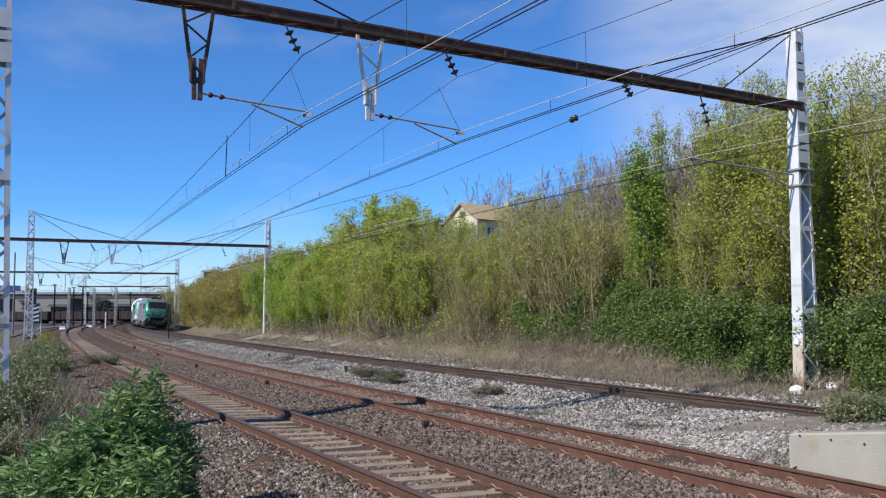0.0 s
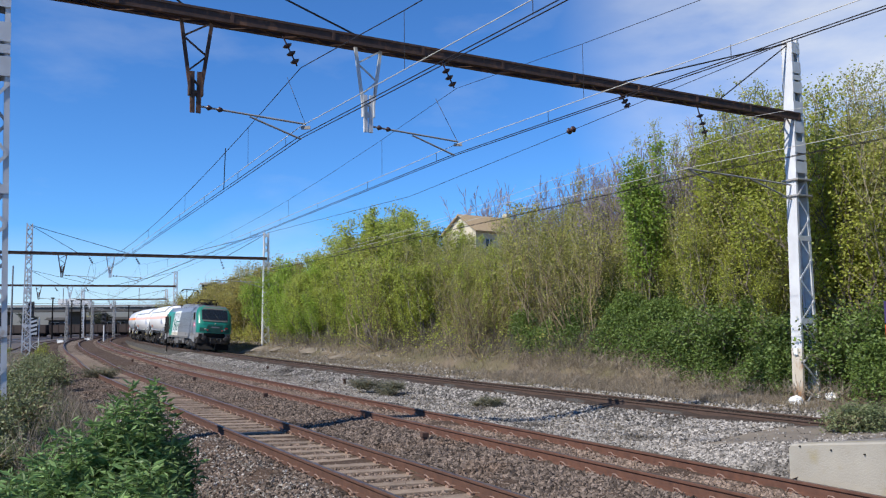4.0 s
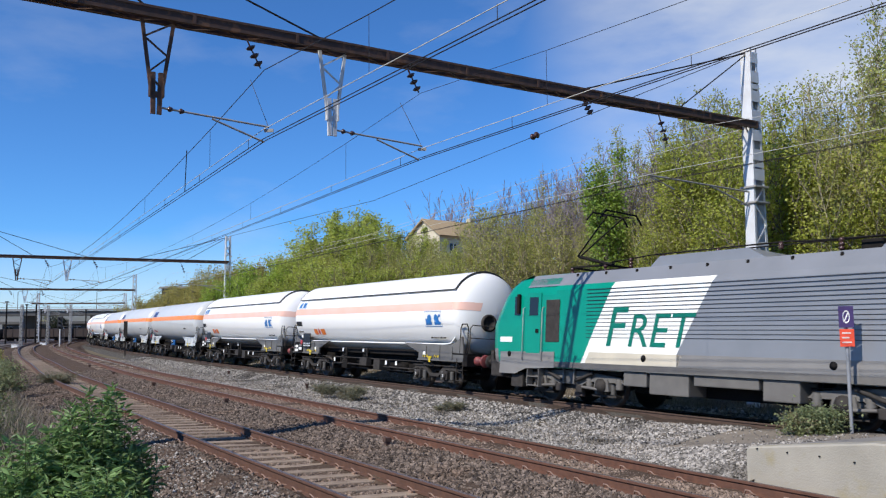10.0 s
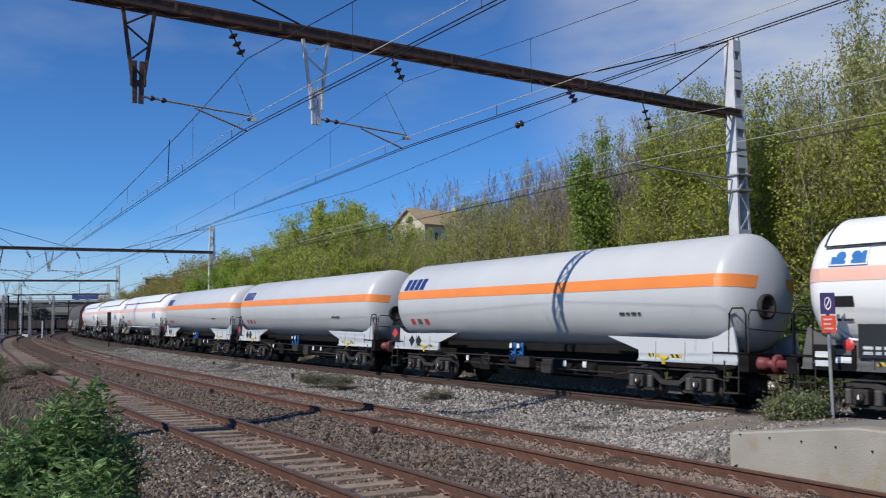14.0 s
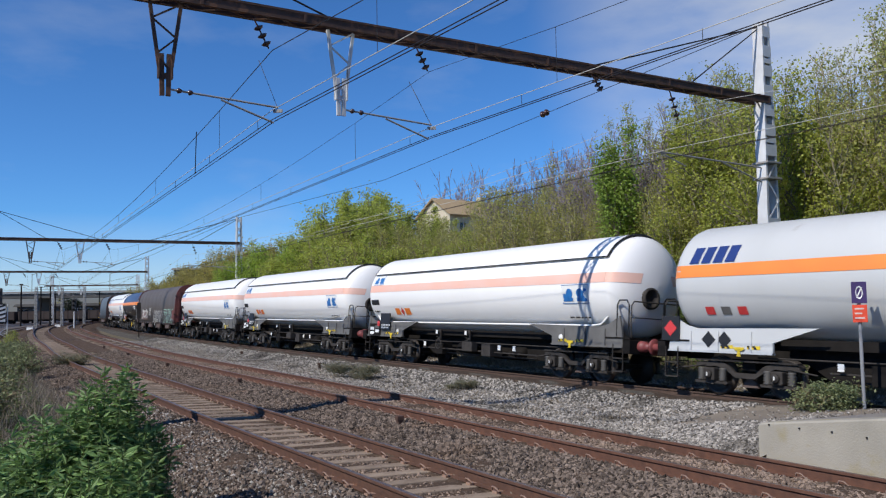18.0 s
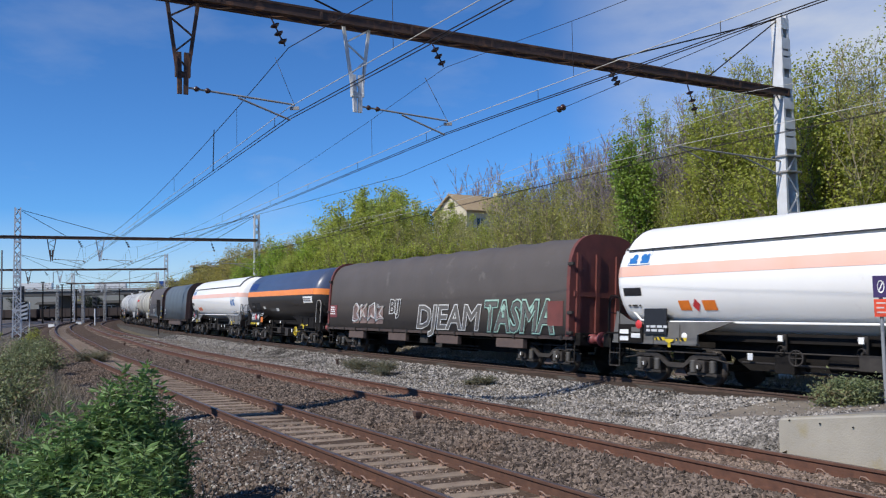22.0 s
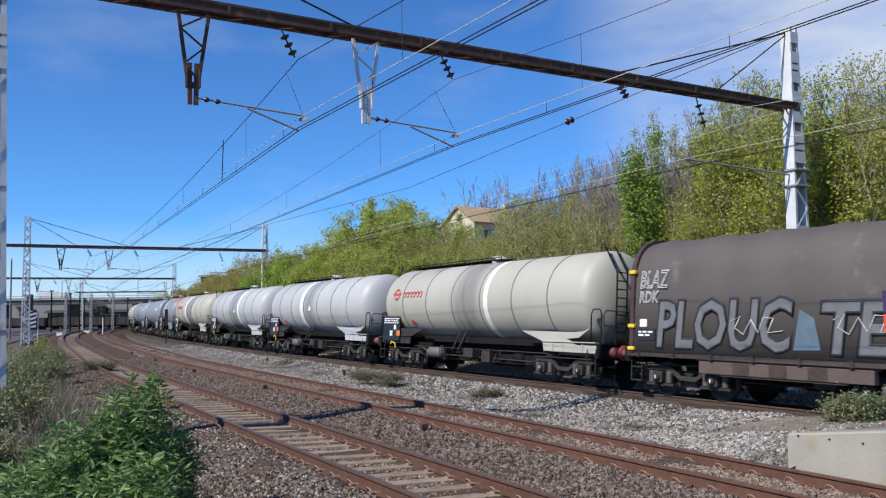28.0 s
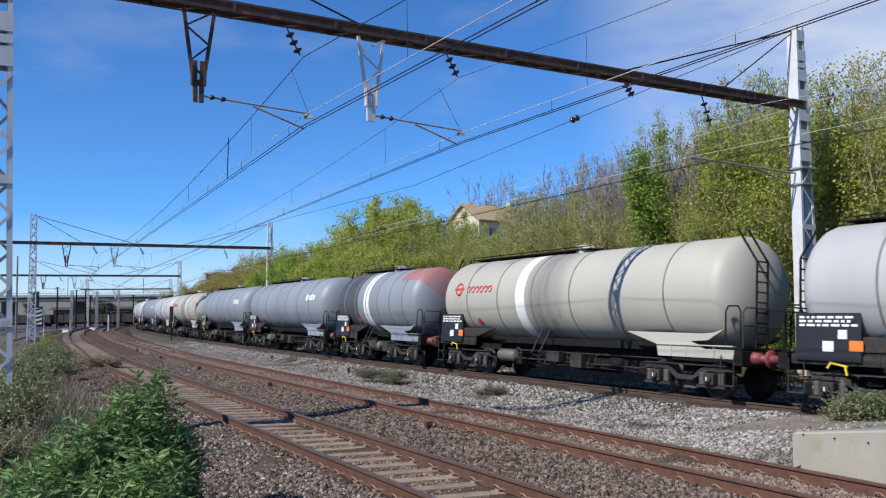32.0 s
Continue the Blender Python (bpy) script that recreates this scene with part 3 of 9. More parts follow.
class Bars:
    """Lacing bars: parts of their own on a near gantry, one joined part on a far one."""

    def __init__(self, parent, mat, near):
        self.parent, self.mat, self.near, self.rest = parent, mat, near, Geo()

    def bar(self, *a, **k):
        if self.near:
            part("lacing_bar", Geo().bar(*a, **k), self.mat, self.parent)
        else:
            self.rest.bar(*a, **k)

    def close(self):
        if not self.near:
            tagged(part("lacing", self.rest, self.mat, self.parent), kind="stuff")


def lattice_mast(parent, base, top, across, wide0, wide1, deep, name="mast", near=False):
    """A tapered mast: two channels facing along the beam, laced on the two other faces."""
    a, t = Vector(across).normalized(), Vector((-across[1], across[0], 0)).normalized()
    base, top = Vector(base), Vector(top)
    h = (top - base).length
    mast = part(name, Geo().add([base, base + Vector((0.01, 0, 0)), base + Vector((0, 0.01, 0))], [(0, 1, 2)]), MASTPAINT, parent)
    for side in (-1, 1):
        part("channel", folded(base + a * side * wide0 / 2, top + a * side * wide1 / 2, t * deep / 2, a * -side * 0.09, 0.013), MASTPAINT, mast)
    if near and base.x > 0:
        side = -1 if a.x > 0 else 1
        low, high = base + a * side * (wide0 / 2 + 0.004), base.lerp(top, 0.15) + a * side * ((wide0 + (wide1 - wide0) * 0.15) / 2 + 0.004)
        part("worn_foot", folded(low, high, t * (deep / 2 + 0.004), a * -side * 0.09, 0.013), OCHRE_PEEL, mast, "ochre foot with peeling paint and rust")
        part("small_box", Geo().soft_box(-0.07, 0.07, -0.03, 0.03, -0.1, 0.1, 0.01), WHITE, mast, "small white box", Matrix.Translation(high + a * side * 0.035 - Vector((0, 0, 0.1))) @ Matrix.Rotation(math.atan2(t.y, t.x), 4, "Z"))
    lac = Bars(mast, MASTPAINT, near)
    n = int(h / 0.62)
    for q in (-1, 1):
        for i in range(n):
            f0, f1 = i / n, (i + 1) / n
            s = 1 if (i + (q > 0)) % 2 else -1
            p0 = base.lerp(top, f0) + a * s * (wide0 + (wide1 - wide0) * f0) / 2 * 0.92 + t * q * (deep / 2 + 0.012)
            p1 = base.lerp(top, f1) - a * s * (wide0 + (wide1 - wide0) * f1) / 2 * 0.92 + t * q * (deep / 2 + 0.012)
            if near and f0 > 0.58:
                c = base.lerp(top, (f0 + f1) / 2) + t * q * (deep / 2 + 0.012)
                w = (wide0 + (wide1 - wide0) * f0) / 2
                lac.bar(c - a * w, c + a * w, 0.36, 0.012, up=t)
            else:
                lac.bar(p0, p1, 0.055 if near else 0.075, 0.012, up=t)
            if i % 4 == 0:
                w = (wide0 + (wide1 - wide0) * f0) / 2
                c = base.lerp(top, f0) + t * q * (deep / 2 + 0.012)
                lac.bar(c - a * w, c + a * w, 0.16, 0.010, up=t)
    lac.close()
    part("footing", Geo().soft_box(-0.75, 0.75, -0.5, 0.5, -0.4, 0.12, 0.06), CONCRETE, mast, "whitewashed concrete footing",
         Matrix.Translation(base) @ Matrix.Rotation(math.atan2(a.y, a.x), 4, "Z"))
    return mast


def insulator(parent, p, q, discs=3, r=0.10):
    p, q = Vector(p), Vector(q)
    g = Geo().rod(p, q, 0.018, 6)
    d = (q - p)
    turn = d.to_track_quat("Z", "Y").to_matrix().to_4x4()
    for i in range(discs):
        c = p + d * (0.35 + 0.5 * i / max(discs - 1, 1))
        k = Geo().lathe([(-0.05, 0.03), (-0.02, r), (0.02, r * 0.8), (0.05, 0.03)], "z", 12)
        g.add([Matrix.Translation(c) @ turn @ Vector(v) for v in k.v], k.f, True)
    return part("insulator", g, INSULATOR, parent)


def dropper_truss(parent, top, bottom, a, mat, w=0.62):
    """The hanging bracket: two legs that close towards the foot, with zigzag lacing and a foot of two short posts."""
    top, bottom, a = Vector(top), Vector(bottom), Vector(a).normalized()
    t = Vector((-a.y, a.x, 0))
    br = part("hanging_bracket", Geo().bar(bottom - a * 0.14 + Vector((0, 0, 0.4)), bottom + a * 0.14 + Vector((0, 0, 0.4)), 0.12, 0.05, up=t), mat, parent)
    for s in (-1, 1):
        part("bracket_leg", Geo().bar(top + a * s * w / 2, bottom + a * s * 0.09 + Vector((0, 0, 0.35)), 0.07, 0.05, up=t), mat, br)
        part("bracket_foot", Geo().bar(bottom + a * s * 0.075 + Vector((0, 0, 0.85)), bottom + a * s * 0.06, 0.09, 0.06, up=t), mat, br)
        for q in (-1, 1):
            part("bracket_pin", Geo().bar(bottom + a * s * 0.13 + t * q * 0.05 + Vector((0, 0, 0.75)), bottom + a * s * 0.13 + t * q * 0.05 + Vector((0, 0, 0.35)), 0.03, 0.03, up=t), mat, br)
    for i in range(4):
        f0, f1 = i / 4 * 0.75, (i + 1) / 4 * 0.75
        s = 1 if i % 2 else -1
        c0, c1 = top.lerp(bottom, f0), top.lerp(bottom, f1)
        part("lacing_bar", Geo().bar(c0 + a * s * (w / 2 * (1 - f0) + 0.06 * f0), c1 - a * s * (w / 2 * (1 - f1) + 0.06 * f1), 0.035, 0.03, up=t), mat, br)
    return br


def wire(name, pts, r, mat, label, sides=5):
    return tagged(new(name, Geo().tube(pts, r, sides).mesh(name, mat)), label, "wire", "overhead wires")


def portal(name, right, left, z_beam, z_top, supports, label, deep=0.36, extend=0.0, base_z=-0.5, near=False):
    """A gantry over the tracks: two lattice masts and a beam of two laced channels."""
    right, left = Vector((*right, 0)), Vector((*left, 0))
    a = (left - right).normalized()
    t = Vector((-a.y, a.x, 0))
    g = thing(name, label, "catenary gantry", "catenary gantries")
    foot, head = (0.84, 0.34) if near else (0.66, 0.46)
    lattice_mast(g, (right.x, right.y, base_z), (right.x, right.y, z_top), a, foot, head, deep, near=near)
    lattice_mast(g, (left.x, left.y, base_z), (left.x, left.y, z_top), a, foot, head, deep, near=near)
    p, q = right, left + a * extend
    beam = part("beam", Geo().bar(p + Vector((0, 0, z_beam + 0.09)) + t * deep / 2, q + Vector((0, 0, z_beam + 0.09)) + t * deep / 2, 0.10, 0.05), RUST_DARK, g, "rust-brown beam of two laced channels")
    for s in (-1, 1):
        o = t * s * (deep / 2 + 0.03)
        part("channel", folded(p + o + Vector((0, 0, z_beam)), q + o + Vector((0, 0, z_beam)), Vector((0, 0, 0.115)), t * -s * 0.09, 0.014), RUST_DARK, beam)
    lac = Bars(beam, RUST_DARK, near)
    length = (q - p).length
    n = int(length / 0.55)
    for k in (-1, 1):
        for i in range(n):
            s = 1 if (i + (k > 0)) % 2 else -1
            lac.bar(p.lerp(q, i / n) + t * s * deep / 2 + Vector((0, 0, z_beam + k * 0.115)), p.lerp(q, (i + 1) / n) - t * s * deep / 2 + Vector((0, 0, z_beam + k * 0.115)), 0.05, 0.012)
    for i in range(0, n, 4):
        c = p.lerp(q, i / n)
        for s in (-1, 1):
            lac.bar(c + t * s * (deep / 2 + 0.045) + Vector((0, 0, z_beam - 0.11)), c + t * s * (deep / 2 + 0.045) + Vector((0, 0, z_beam + 0.11)), 0.07, 0.012, up=t)
    lac.close()
    # guy from the mast's head down to the beam
    for m, s in ((right, 1), (left, -1)):
        for reach in (3.4, 7.3):
            part("guy_rod", Geo().rod(m + Vector((0, 0, z_top - 0.1)), m + a * s * reach + Vector((0, 0, z_beam + 0.12)), 0.022, 6), WIRE, g)
    for kind, d, zb in supports:
        at_ = right + a * d
        if kind == "arm":           # hanging bracket with a registration arm towards the right mast
            dropper_truss(g, at_ + Vector((0, 0, z_beam - 0.11)), at_ + Vector((0, 0, zb)), a, MASTPAINT if d < 16 else RUST_DARK)
            tip = at_ - a * 2.35 + Vector((0, 0, zb + 0.02))
            root = at_ - a * 0.12 + Vector((0, 0, zb + 0.14))
            arm = part("registration_arm", Geo().rod(root, tip, 0.022, 8), TUBE, g)
            mid = root.lerp(tip, 0.45)
            part("strut", Geo().rod(mid + Vector((0, 0, -0.04)), tip + a * 0.1 + Vector((0, 0, -0.34)), 0.022, 8), TUBE, arm)
            insulator(arm, root + Vector((0, 0, 0.0)), root.lerp(tip, 0.2), 2, 0.06)
            part("clamp", Geo().box(-0.10, 0.10, -0.02, 0.02, -0.05, 0.02, Matrix.Translation(tip + Vector((0, 0, -0.06)))), TUBE, arm)
            part("stay_wire", Geo().rod(tip + Vector((0, 0, -0.02)), at_ - a * 2.2 + t * -0.8 + Vector((0, 0, zb + 1.25)), 0.008, 4), WIRE, arm)
        elif kind == "string":      # insulator string that carries the messenger
            insulator(g, at_ + a * 0.34 + Vector((0, 0, z_beam - 0.11)), at_ + Vector((0, 0, zb)), 3, 0.11)
        elif kind == "mast_arm":    # arm from the right mast
            root, tip = right + a * 0.3 + Vector((0, 0, zb - 0.1)), right + a * d + Vector((0, 0, zb + 0.05))
            arm = part("registration_arm", Geo().rod(root, tip, 0.028, 8), TUBE, g)
            part("strut", Geo().rod(root + Vector((0, 0, -0.45)), root.lerp(tip, 0.4), 0.025, 8), TUBE, arm)
            part("strut", Geo().rod(root.lerp(tip, 0.95), tip - a * 1.3 + Vector((0, 0, -0.35)), 0.022, 8), TUBE, arm)
        elif kind == "clamp":
            part("collar", Geo().soft_box(-0.34, 0.34, -0.3, 0.3, -0.03, 0.03, 0.01), TUBE, g, m=Matrix.Translation(right + Vector((0, 0, zb))) @ Matrix.Rotation(math.atan2(a.y, a.x), 4, "Z"))
    return g, right, a


portal("catenary_gantry", (11.2, 25.3), (-8.09, 14.43), 8.47, 11.0,
            [("arm", 18.55, 6.44), ("arm", 14.72, 6.44), ("string", 16.4, 7.72), ("string", 12.45, 7.76), ("string", 3.94, 7.45), ("string", 6.9, 7.95),
             ("mast_arm", 5.0, 6.4), ("clamp", 0, 6.45), ("clamp", 0, 5.95)], "white lattice masts with a rust-brown beam across the tracks", extend=3.0, near=True)
portal("catenary_gantry", (-15.3, 70.8), (-31.8, 62.55), 7.73, 10.0,
            [("arm", 16.1, 5.9), ("arm", 12.6, 5.9), ("string", 13.9, 7.0), ("string", 10.4, 7.0), ("string", 3.6, 6.7), ("mast_arm", 4.6, 5.75)],
            "distant grey lattice gantry with thin beam", extend=7.0)
portal("catenary_gantry", (-34.7, 106.1), (-50.5, 99.6), 7.0, 9.0,
            [("arm", 16.0, 5.3), ("arm", 12.5, 5.3), ("string", 13.9, 6.3), ("string", 10.4, 6.3), ("mast_arm", 4.6, 5.1)], "far grey lattice gantry beside the curve", extend=6.0)
portal("catenary_gantry", (-49.0, 145.0), (-63.0, 143.0), 6.5, 8.3, [("arm", 13.0, 4.9), ("arm", 9.4, 4.9)], "far grey gantry close to the road bridge", extend=1.0)


def catenary(points, r_contact=0.010, r_mess=0.010, mess_mat=None):
    """Messenger, carrier and two contact wires with droppers from support to support; points: (plan point, contact height, messenger height)."""
    mess, carr, con1, con2 = [], [], [], []
    for (p0, c0, m0), (p1, c1, m1) in zip(points, points[1:]):
        p0, p1 = Vector((*p0, 0)), Vector((*p1, 0))
        t = (p1 - p0).normalized()
        side = Vector((-t.y, t.x, 0)) * 0.05
        n = 12
        for i in range(n + (points[-1][0][0] == p1.x)):
            f = i / n
            b = p0.lerp(p1, f)
            sag = 4 * f * (1 - f)
            zc = c0 + (c1 - c0) * f
            mess.append(b + Vector((0, 0, m0 + (m1 - m0) * f - sag * 0.95)))
            carr.append(b + Vector((0, 0, zc + 0.24 - 0.03 * sag)))
            con1.append(b + side + Vector((0, 0, zc)))
            con2.append(b - side + Vector((0, 0, zc)))
            if i % 2:
                wire("dropper_wire", [carr[-1], mess[-1]], 0.006, WIRE, "thin dropper wire between messenger and carrier", 3)
            for q in (0.02, 0.06):
                e = p0.lerp(p1, min(f + q, 1))
                if q == 0.02:
                    wire("dropper_clip", [e + Vector((0, 0, zc)), e + Vector((0, 0, zc + 0.24))], 0.007, WIRE, "short clip wire above the contact wire", 3)
    wire("messenger_wire", mess, r_mess, mess_mat or WIRE, "dark stranded messenger wire over the track")
    wire("carrier_wire", carr, 0.008, WIRE_PALE, "pale carrier wire above the contact wires")
    wire("contact_wire", con1, r_contact, WIRE, "dark contact wire over the track")
    wire("contact_wire", con2, r_contact, WIRE, "dark contact wire over the track")


def over(k, s, d=0.0):
    o, _ = track_mid(k, s)
    p = line(s, o + d)
    return (p.x, p.y)


catenary([(over("A", -45, -0.2), 6.6, 8.3), ((-3.02, 17.3), 6.16, 7.7), ((-27.86, 64.5), 5.5, 6.95), (over("A", 101, 0.2), 5.0, 6.4), (over("A", 140), 4.6, 6.0)])
catenary([(over("B", -45, -0.2), 6.6, 8.3), ((0.40, 19.22), 6.16, 7.76), ((-24.6, 66.1), 5.6, 7.0), (over("B", 101, 0.2), 5.0, 6.4), (over("B", 140), 4.6, 6.0)], r_mess=0.006)
catenary([(over("C", -45, 0.2), 6.5, 8.0), (over("C", 9.0, 0.3), 6.1, 7.45), (over("C", 63, 0.2), 5.5, 6.7), (over("C", 101), 5.0, 6.3), (over("C", 140), 4.6, 6.0)], 0.008, 0.006, WIRE_PALE)
# feeders on the mast heads
wire("feeder_wire", [(40, -20, 11.6), (11.1, 25.2, 10.9), (-1.8, 47.5, 9.5), (-15.3, 70.7, 9.95), (-34.7, 106.0, 8.9)], 0.014, WIRE, "dark feeder cable on the mast heads")
wire("feeder_wire", [(38, -19, 9.4), (11.5, 25.4, 8.55), (-1.4, 47.8, 7.6), (-15.0, 70.9, 7.9)], 0.010, WIRE_PALE, "pale earth wire beside the slope")

# pairs of insulators cut into the thin wires
cut = thing("line_insulator", "pair of dark insulators cut into the overhead wire", "insulator", "overhead wires")
insulator(cut, (3.97, 23.42, 7.76), (3.80, 23.80, 7.74), 2, 0.10)
# jumper with its clamp between messenger and contact wires
wire("jumper_wire", [(-6.0, 22.4, 7.05), (-6.1, 22.7, 6.5), (-6.25, 23.2, 6.02)], 0.014, WIRE, "dark jumper wire between messenger and contact wire")


# ------------------------------------------------------------------ the train
def s_front(t):
    """Where the locomotive's buffers stand along the line."""
    q = t / 32.0
    return 101.606 - 10.0404 * t - 2.6285 * 16 * q ** 2 - 0.2322 * 16 * q ** 3 - 2.2 * math.exp(-t / 3.0)


def on_track(s_mid, pivot):
    """Pose of a vehicle whose two bogies stand pivot to either side of s_mid on the far track; x points up the line."""
    def p(s):
        return line(s, float(c_off(s)), Z_C)
    a, b = p(s_mid - pivot), p(s_mid + pivot)
    x = (b - a).normalized()
    y = Vector((0, 0, 1)).cross(x).normalized()
    lean = math.atan(CANT["C"] / 1.505)
    m = Matrix((x, y, Vector((0, 0, 1)))).transposed().to_4x4()
    return Matrix.Translation((a + b) / 2) @ m @ Matrix.Rotation(lean, 4, "X")




SPRING_STEEL = material("dusty_spring_steel", (0.087, 0.083, 0.078), 0.6, second=(0.052, 0.048, 0.044), scale=6, bump=0)
BOX_RUST = material("dusty_rust_box", (0.109, 0.077, 0.066), 0.75, second=(0.074, 0.052, 0.045), scale=4, bump=0.2)
RUST_UNDER = material("rust_brown_underframe", (0.065, 0.044, 0.037), 0.75, second=(0.039, 0.028, 0.024), scale=4, bump=0.2)
HOOD_END = material("dark_rust_end_wall", (0.065, 0.033, 0.03), 0.65, second=(0.039, 0.024, 0.023), scale=3, spots=(0.096, 0.061, 0.052))
SADDLE_GREY = material("dusty_saddle_grey", (0.139, 0.135, 0.126), 0.6, second=(0.096, 0.091, 0.087), scale=3)
HOOP_GREY = material("weathered_hoop_grey", (0.209, 0.209, 0.204), 0.6, second=(0.148, 0.148, 0.144), scale=2)


def bogie(parent, x, wheelbase=1.8, mat=None, r=0.46):
    """A freight bogie: side frames that dip between the axles, axle boxes between coil springs, brake gear, two wheelsets."""
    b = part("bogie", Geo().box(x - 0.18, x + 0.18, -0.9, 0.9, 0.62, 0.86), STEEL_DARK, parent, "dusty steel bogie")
    h = wheelbase / 2
    top = [(-h - 0.50, 0.64), (-h - 0.46, 0.76), (-h + 0.2, 0.80), (-h + 0.42, 0.72), (-0.28, 0.55), (0.28, 0.55), (h - 0.42, 0.72), (h - 0.2, 0.80), (h + 0.46, 0.76), (h + 0.50, 0.64),
           (h - 0.1, 0.68), (h - 0.38, 0.60), (0.26, 0.43), (-0.26, 0.43), (-h + 0.38, 0.60), (-h + 0.1, 0.68)]
    frame_me = Geo().prism(top, -0.045, 0.045).prism([(p, q) for p, q in ((-h - 0.46, 0.80), (h + 0.46, 0.80), (h + 0.46, 0.835), (-h - 0.46, 0.835))], -0.10, 0.10).mesh("side_frame", STEEL_MID)
    for sy in (-1, 1):
        y = sy * 1.0
        part("side_frame", frame_me, None, b, m=Matrix.Translation((x, y, 0)))
        for q in (-1, 1):
            part("brake_rod", Geo().rod((x + q * (h + 0.9), y + 0.05 * sy, 0.60), (x + q * (h + 0.2), y + 0.05 * sy, 0.70), 0.02, 5), STEEL_MID, b)
        part("brake_shoe", Geo().prism([(x - 0.22, 0.22), (x + 0.22, 0.22), (x + 0.1, 0.42), (x - 0.1, 0.42)], y - 0.2 * sy - 0.05, y - 0.2 * sy + 0.05), BOX_RUST, b)
        for e in (-1, 1):
            cx = x + e * h
            k = Geo().soft_box(cx - 0.15, cx + 0.15, y - 0.13 + 0.06 * sy, y + 0.13 + 0.06 * sy, 0.34, 0.64, 0.03).box(cx - 0.46, cx + 0.46, y - 0.1, y + 0.1, 0.27, 0.33)
            k.lathe([(0, 0.0), (0, 0.10), (0.05 * sy, 0.095), (0.06 * sy, 0.0)], "y", 10, (cx, y + 0.20 * sy, 0.48))
            ab = part("axle_box", k, STEEL_MID, b)
            part("axle_mark", Geo().box(cx - 0.015, cx + 0.015, min(y + 0.262 * sy, y + 0.27 * sy), max(y + 0.262 * sy, y + 0.27 * sy), 0.44, 0.53), WHITE, b)
            for q in (-1, 1):
                part("coil_spring", Geo().lathe([(0.33 + 0.031 * h_, 0.105 if h_ % 2 else 0.07) for h_ in range(11)], "z", 10, (cx + q * 0.30, y + 0.05 * sy, 0)), SPRING_STEEL, b)
    for e in (-1, 1):
        cx = x + e * h
        w = Geo()
        w.lathe([(-0.80, 0.08), (0.80, 0.08)], "y", 10, (cx, 0, r))
        for sy in (-1, 1):
            w.lathe([(sy * 0.69, 0.0), (sy * 0.69, r + 0.025), (sy * 0.72, r + 0.02), (sy * 0.735, r), (sy * 0.82, r - 0.005), (sy * 0.82, r - 0.07), (sy * 0.78, r - 0.10), (sy * 0.77, 0.14), (sy * 0.83, 0.12), (sy * 0.83, 0.0)], "y", 22, (cx, 0, r))
        part("wheelset", w, WHEEL, b)
    return b


def buffers(parent, half, mat=None, z=1.05):
    for e in (-1, 1):
        for y in (-0.875, 0.875):
            g = Geo().lathe([(e * (half - 0.62), 0.0), (e * (half - 0.62), 0.16), (e * (half - 0.30), 0.14), (e * (half - 0.30), 0.10), (e * (half - 0.05), 0.10)], "x", 14, (0, y, z))
            g.lathe([(e * (half - 0.05), 0.0), (e * (half - 0.05), 0.21), (e * (half - 0.02), 0.22), (e * half, 0.18), (e * half, 0.0)], "x", 18, (0, y, z))
            part("buffer", g, mat or BUFFER_RED, parent, "dusty buffer with round plate")
        part("coupler", Geo().box(e * (half - 0.5), e * (half - 0.05), -0.05, 0.05, 0.93, 1.05).tube([(e * (half - 0.1), 0, 0.98), (e * (half + 0.02), 0, 0.72), (e * (half - 0.15), 0, 0.55)], 0.03, 6), STEEL_DARK, parent)
        part("brake_hose", Geo().tube([(e * (half - 0.4), 0.35, 0.95), (e * (half - 0.1), 0.36, 0.85), (e * (half - 0.06), 0.36, 0.55), (e * (half - 0.25), 0.34, 0.45)], 0.025, 6), BLACK, parent)


def tank_profile(half, r, dish):
    n = 7
    ends = [(dish * math.cos(math.pi / 2 * i / n), r * math.sin(math.pi / 2 * i / n)) for i in range(n + 1)]
    return [(-half + dish - a, b) for a, b in ends] + [(half - dish + a, b) for a, b in reversed(ends)]


def shell_patch(r, x0, x1, z_lo, z_hi, zc, side, lift=0.006, n=6):
    """A strip that follows the tank's side between two heights."""
    a0, a1 = math.asin(max(-1, (z_lo - zc) / r)), math.asin(min(1, (z_hi - zc) / r))
    g = Geo()
    v = []
    for x in (x0, x1):
        for i in range(n + 1):
            a = a0 + (a1 - a0) * i / n
            v.append((x, side * (r + lift) * math.cos(a), zc + (r + lift) * math.sin(a)))
    g.add(v, [(i, i + 1, n + 2 + i, n + 1 + i) for i in range(n)], True)
    return g


def handrail(parent, x, y0, y1, z0, z1, bars=2):
    g = Geo().tube([(x, y0, z0), (x, y0, z1 - 0.12), (x, y0 + 0.1 * (1 if y1 > y0 else -1), z1), (x, y1 - 0.1 * (1 if y1 > y0 else -1), z1), (x, y1, z1 - 0.12), (x, y1, z0)], 0.02, 6)
    for i in range(bars - 1):
        g.rod((x, y0, z0 + (z1 - z0) * 0.55), (x, y1, z0 + (z1 - z0) * 0.55), 0.015, 6)
    return part("handrail", g, STEEL_MID, parent)


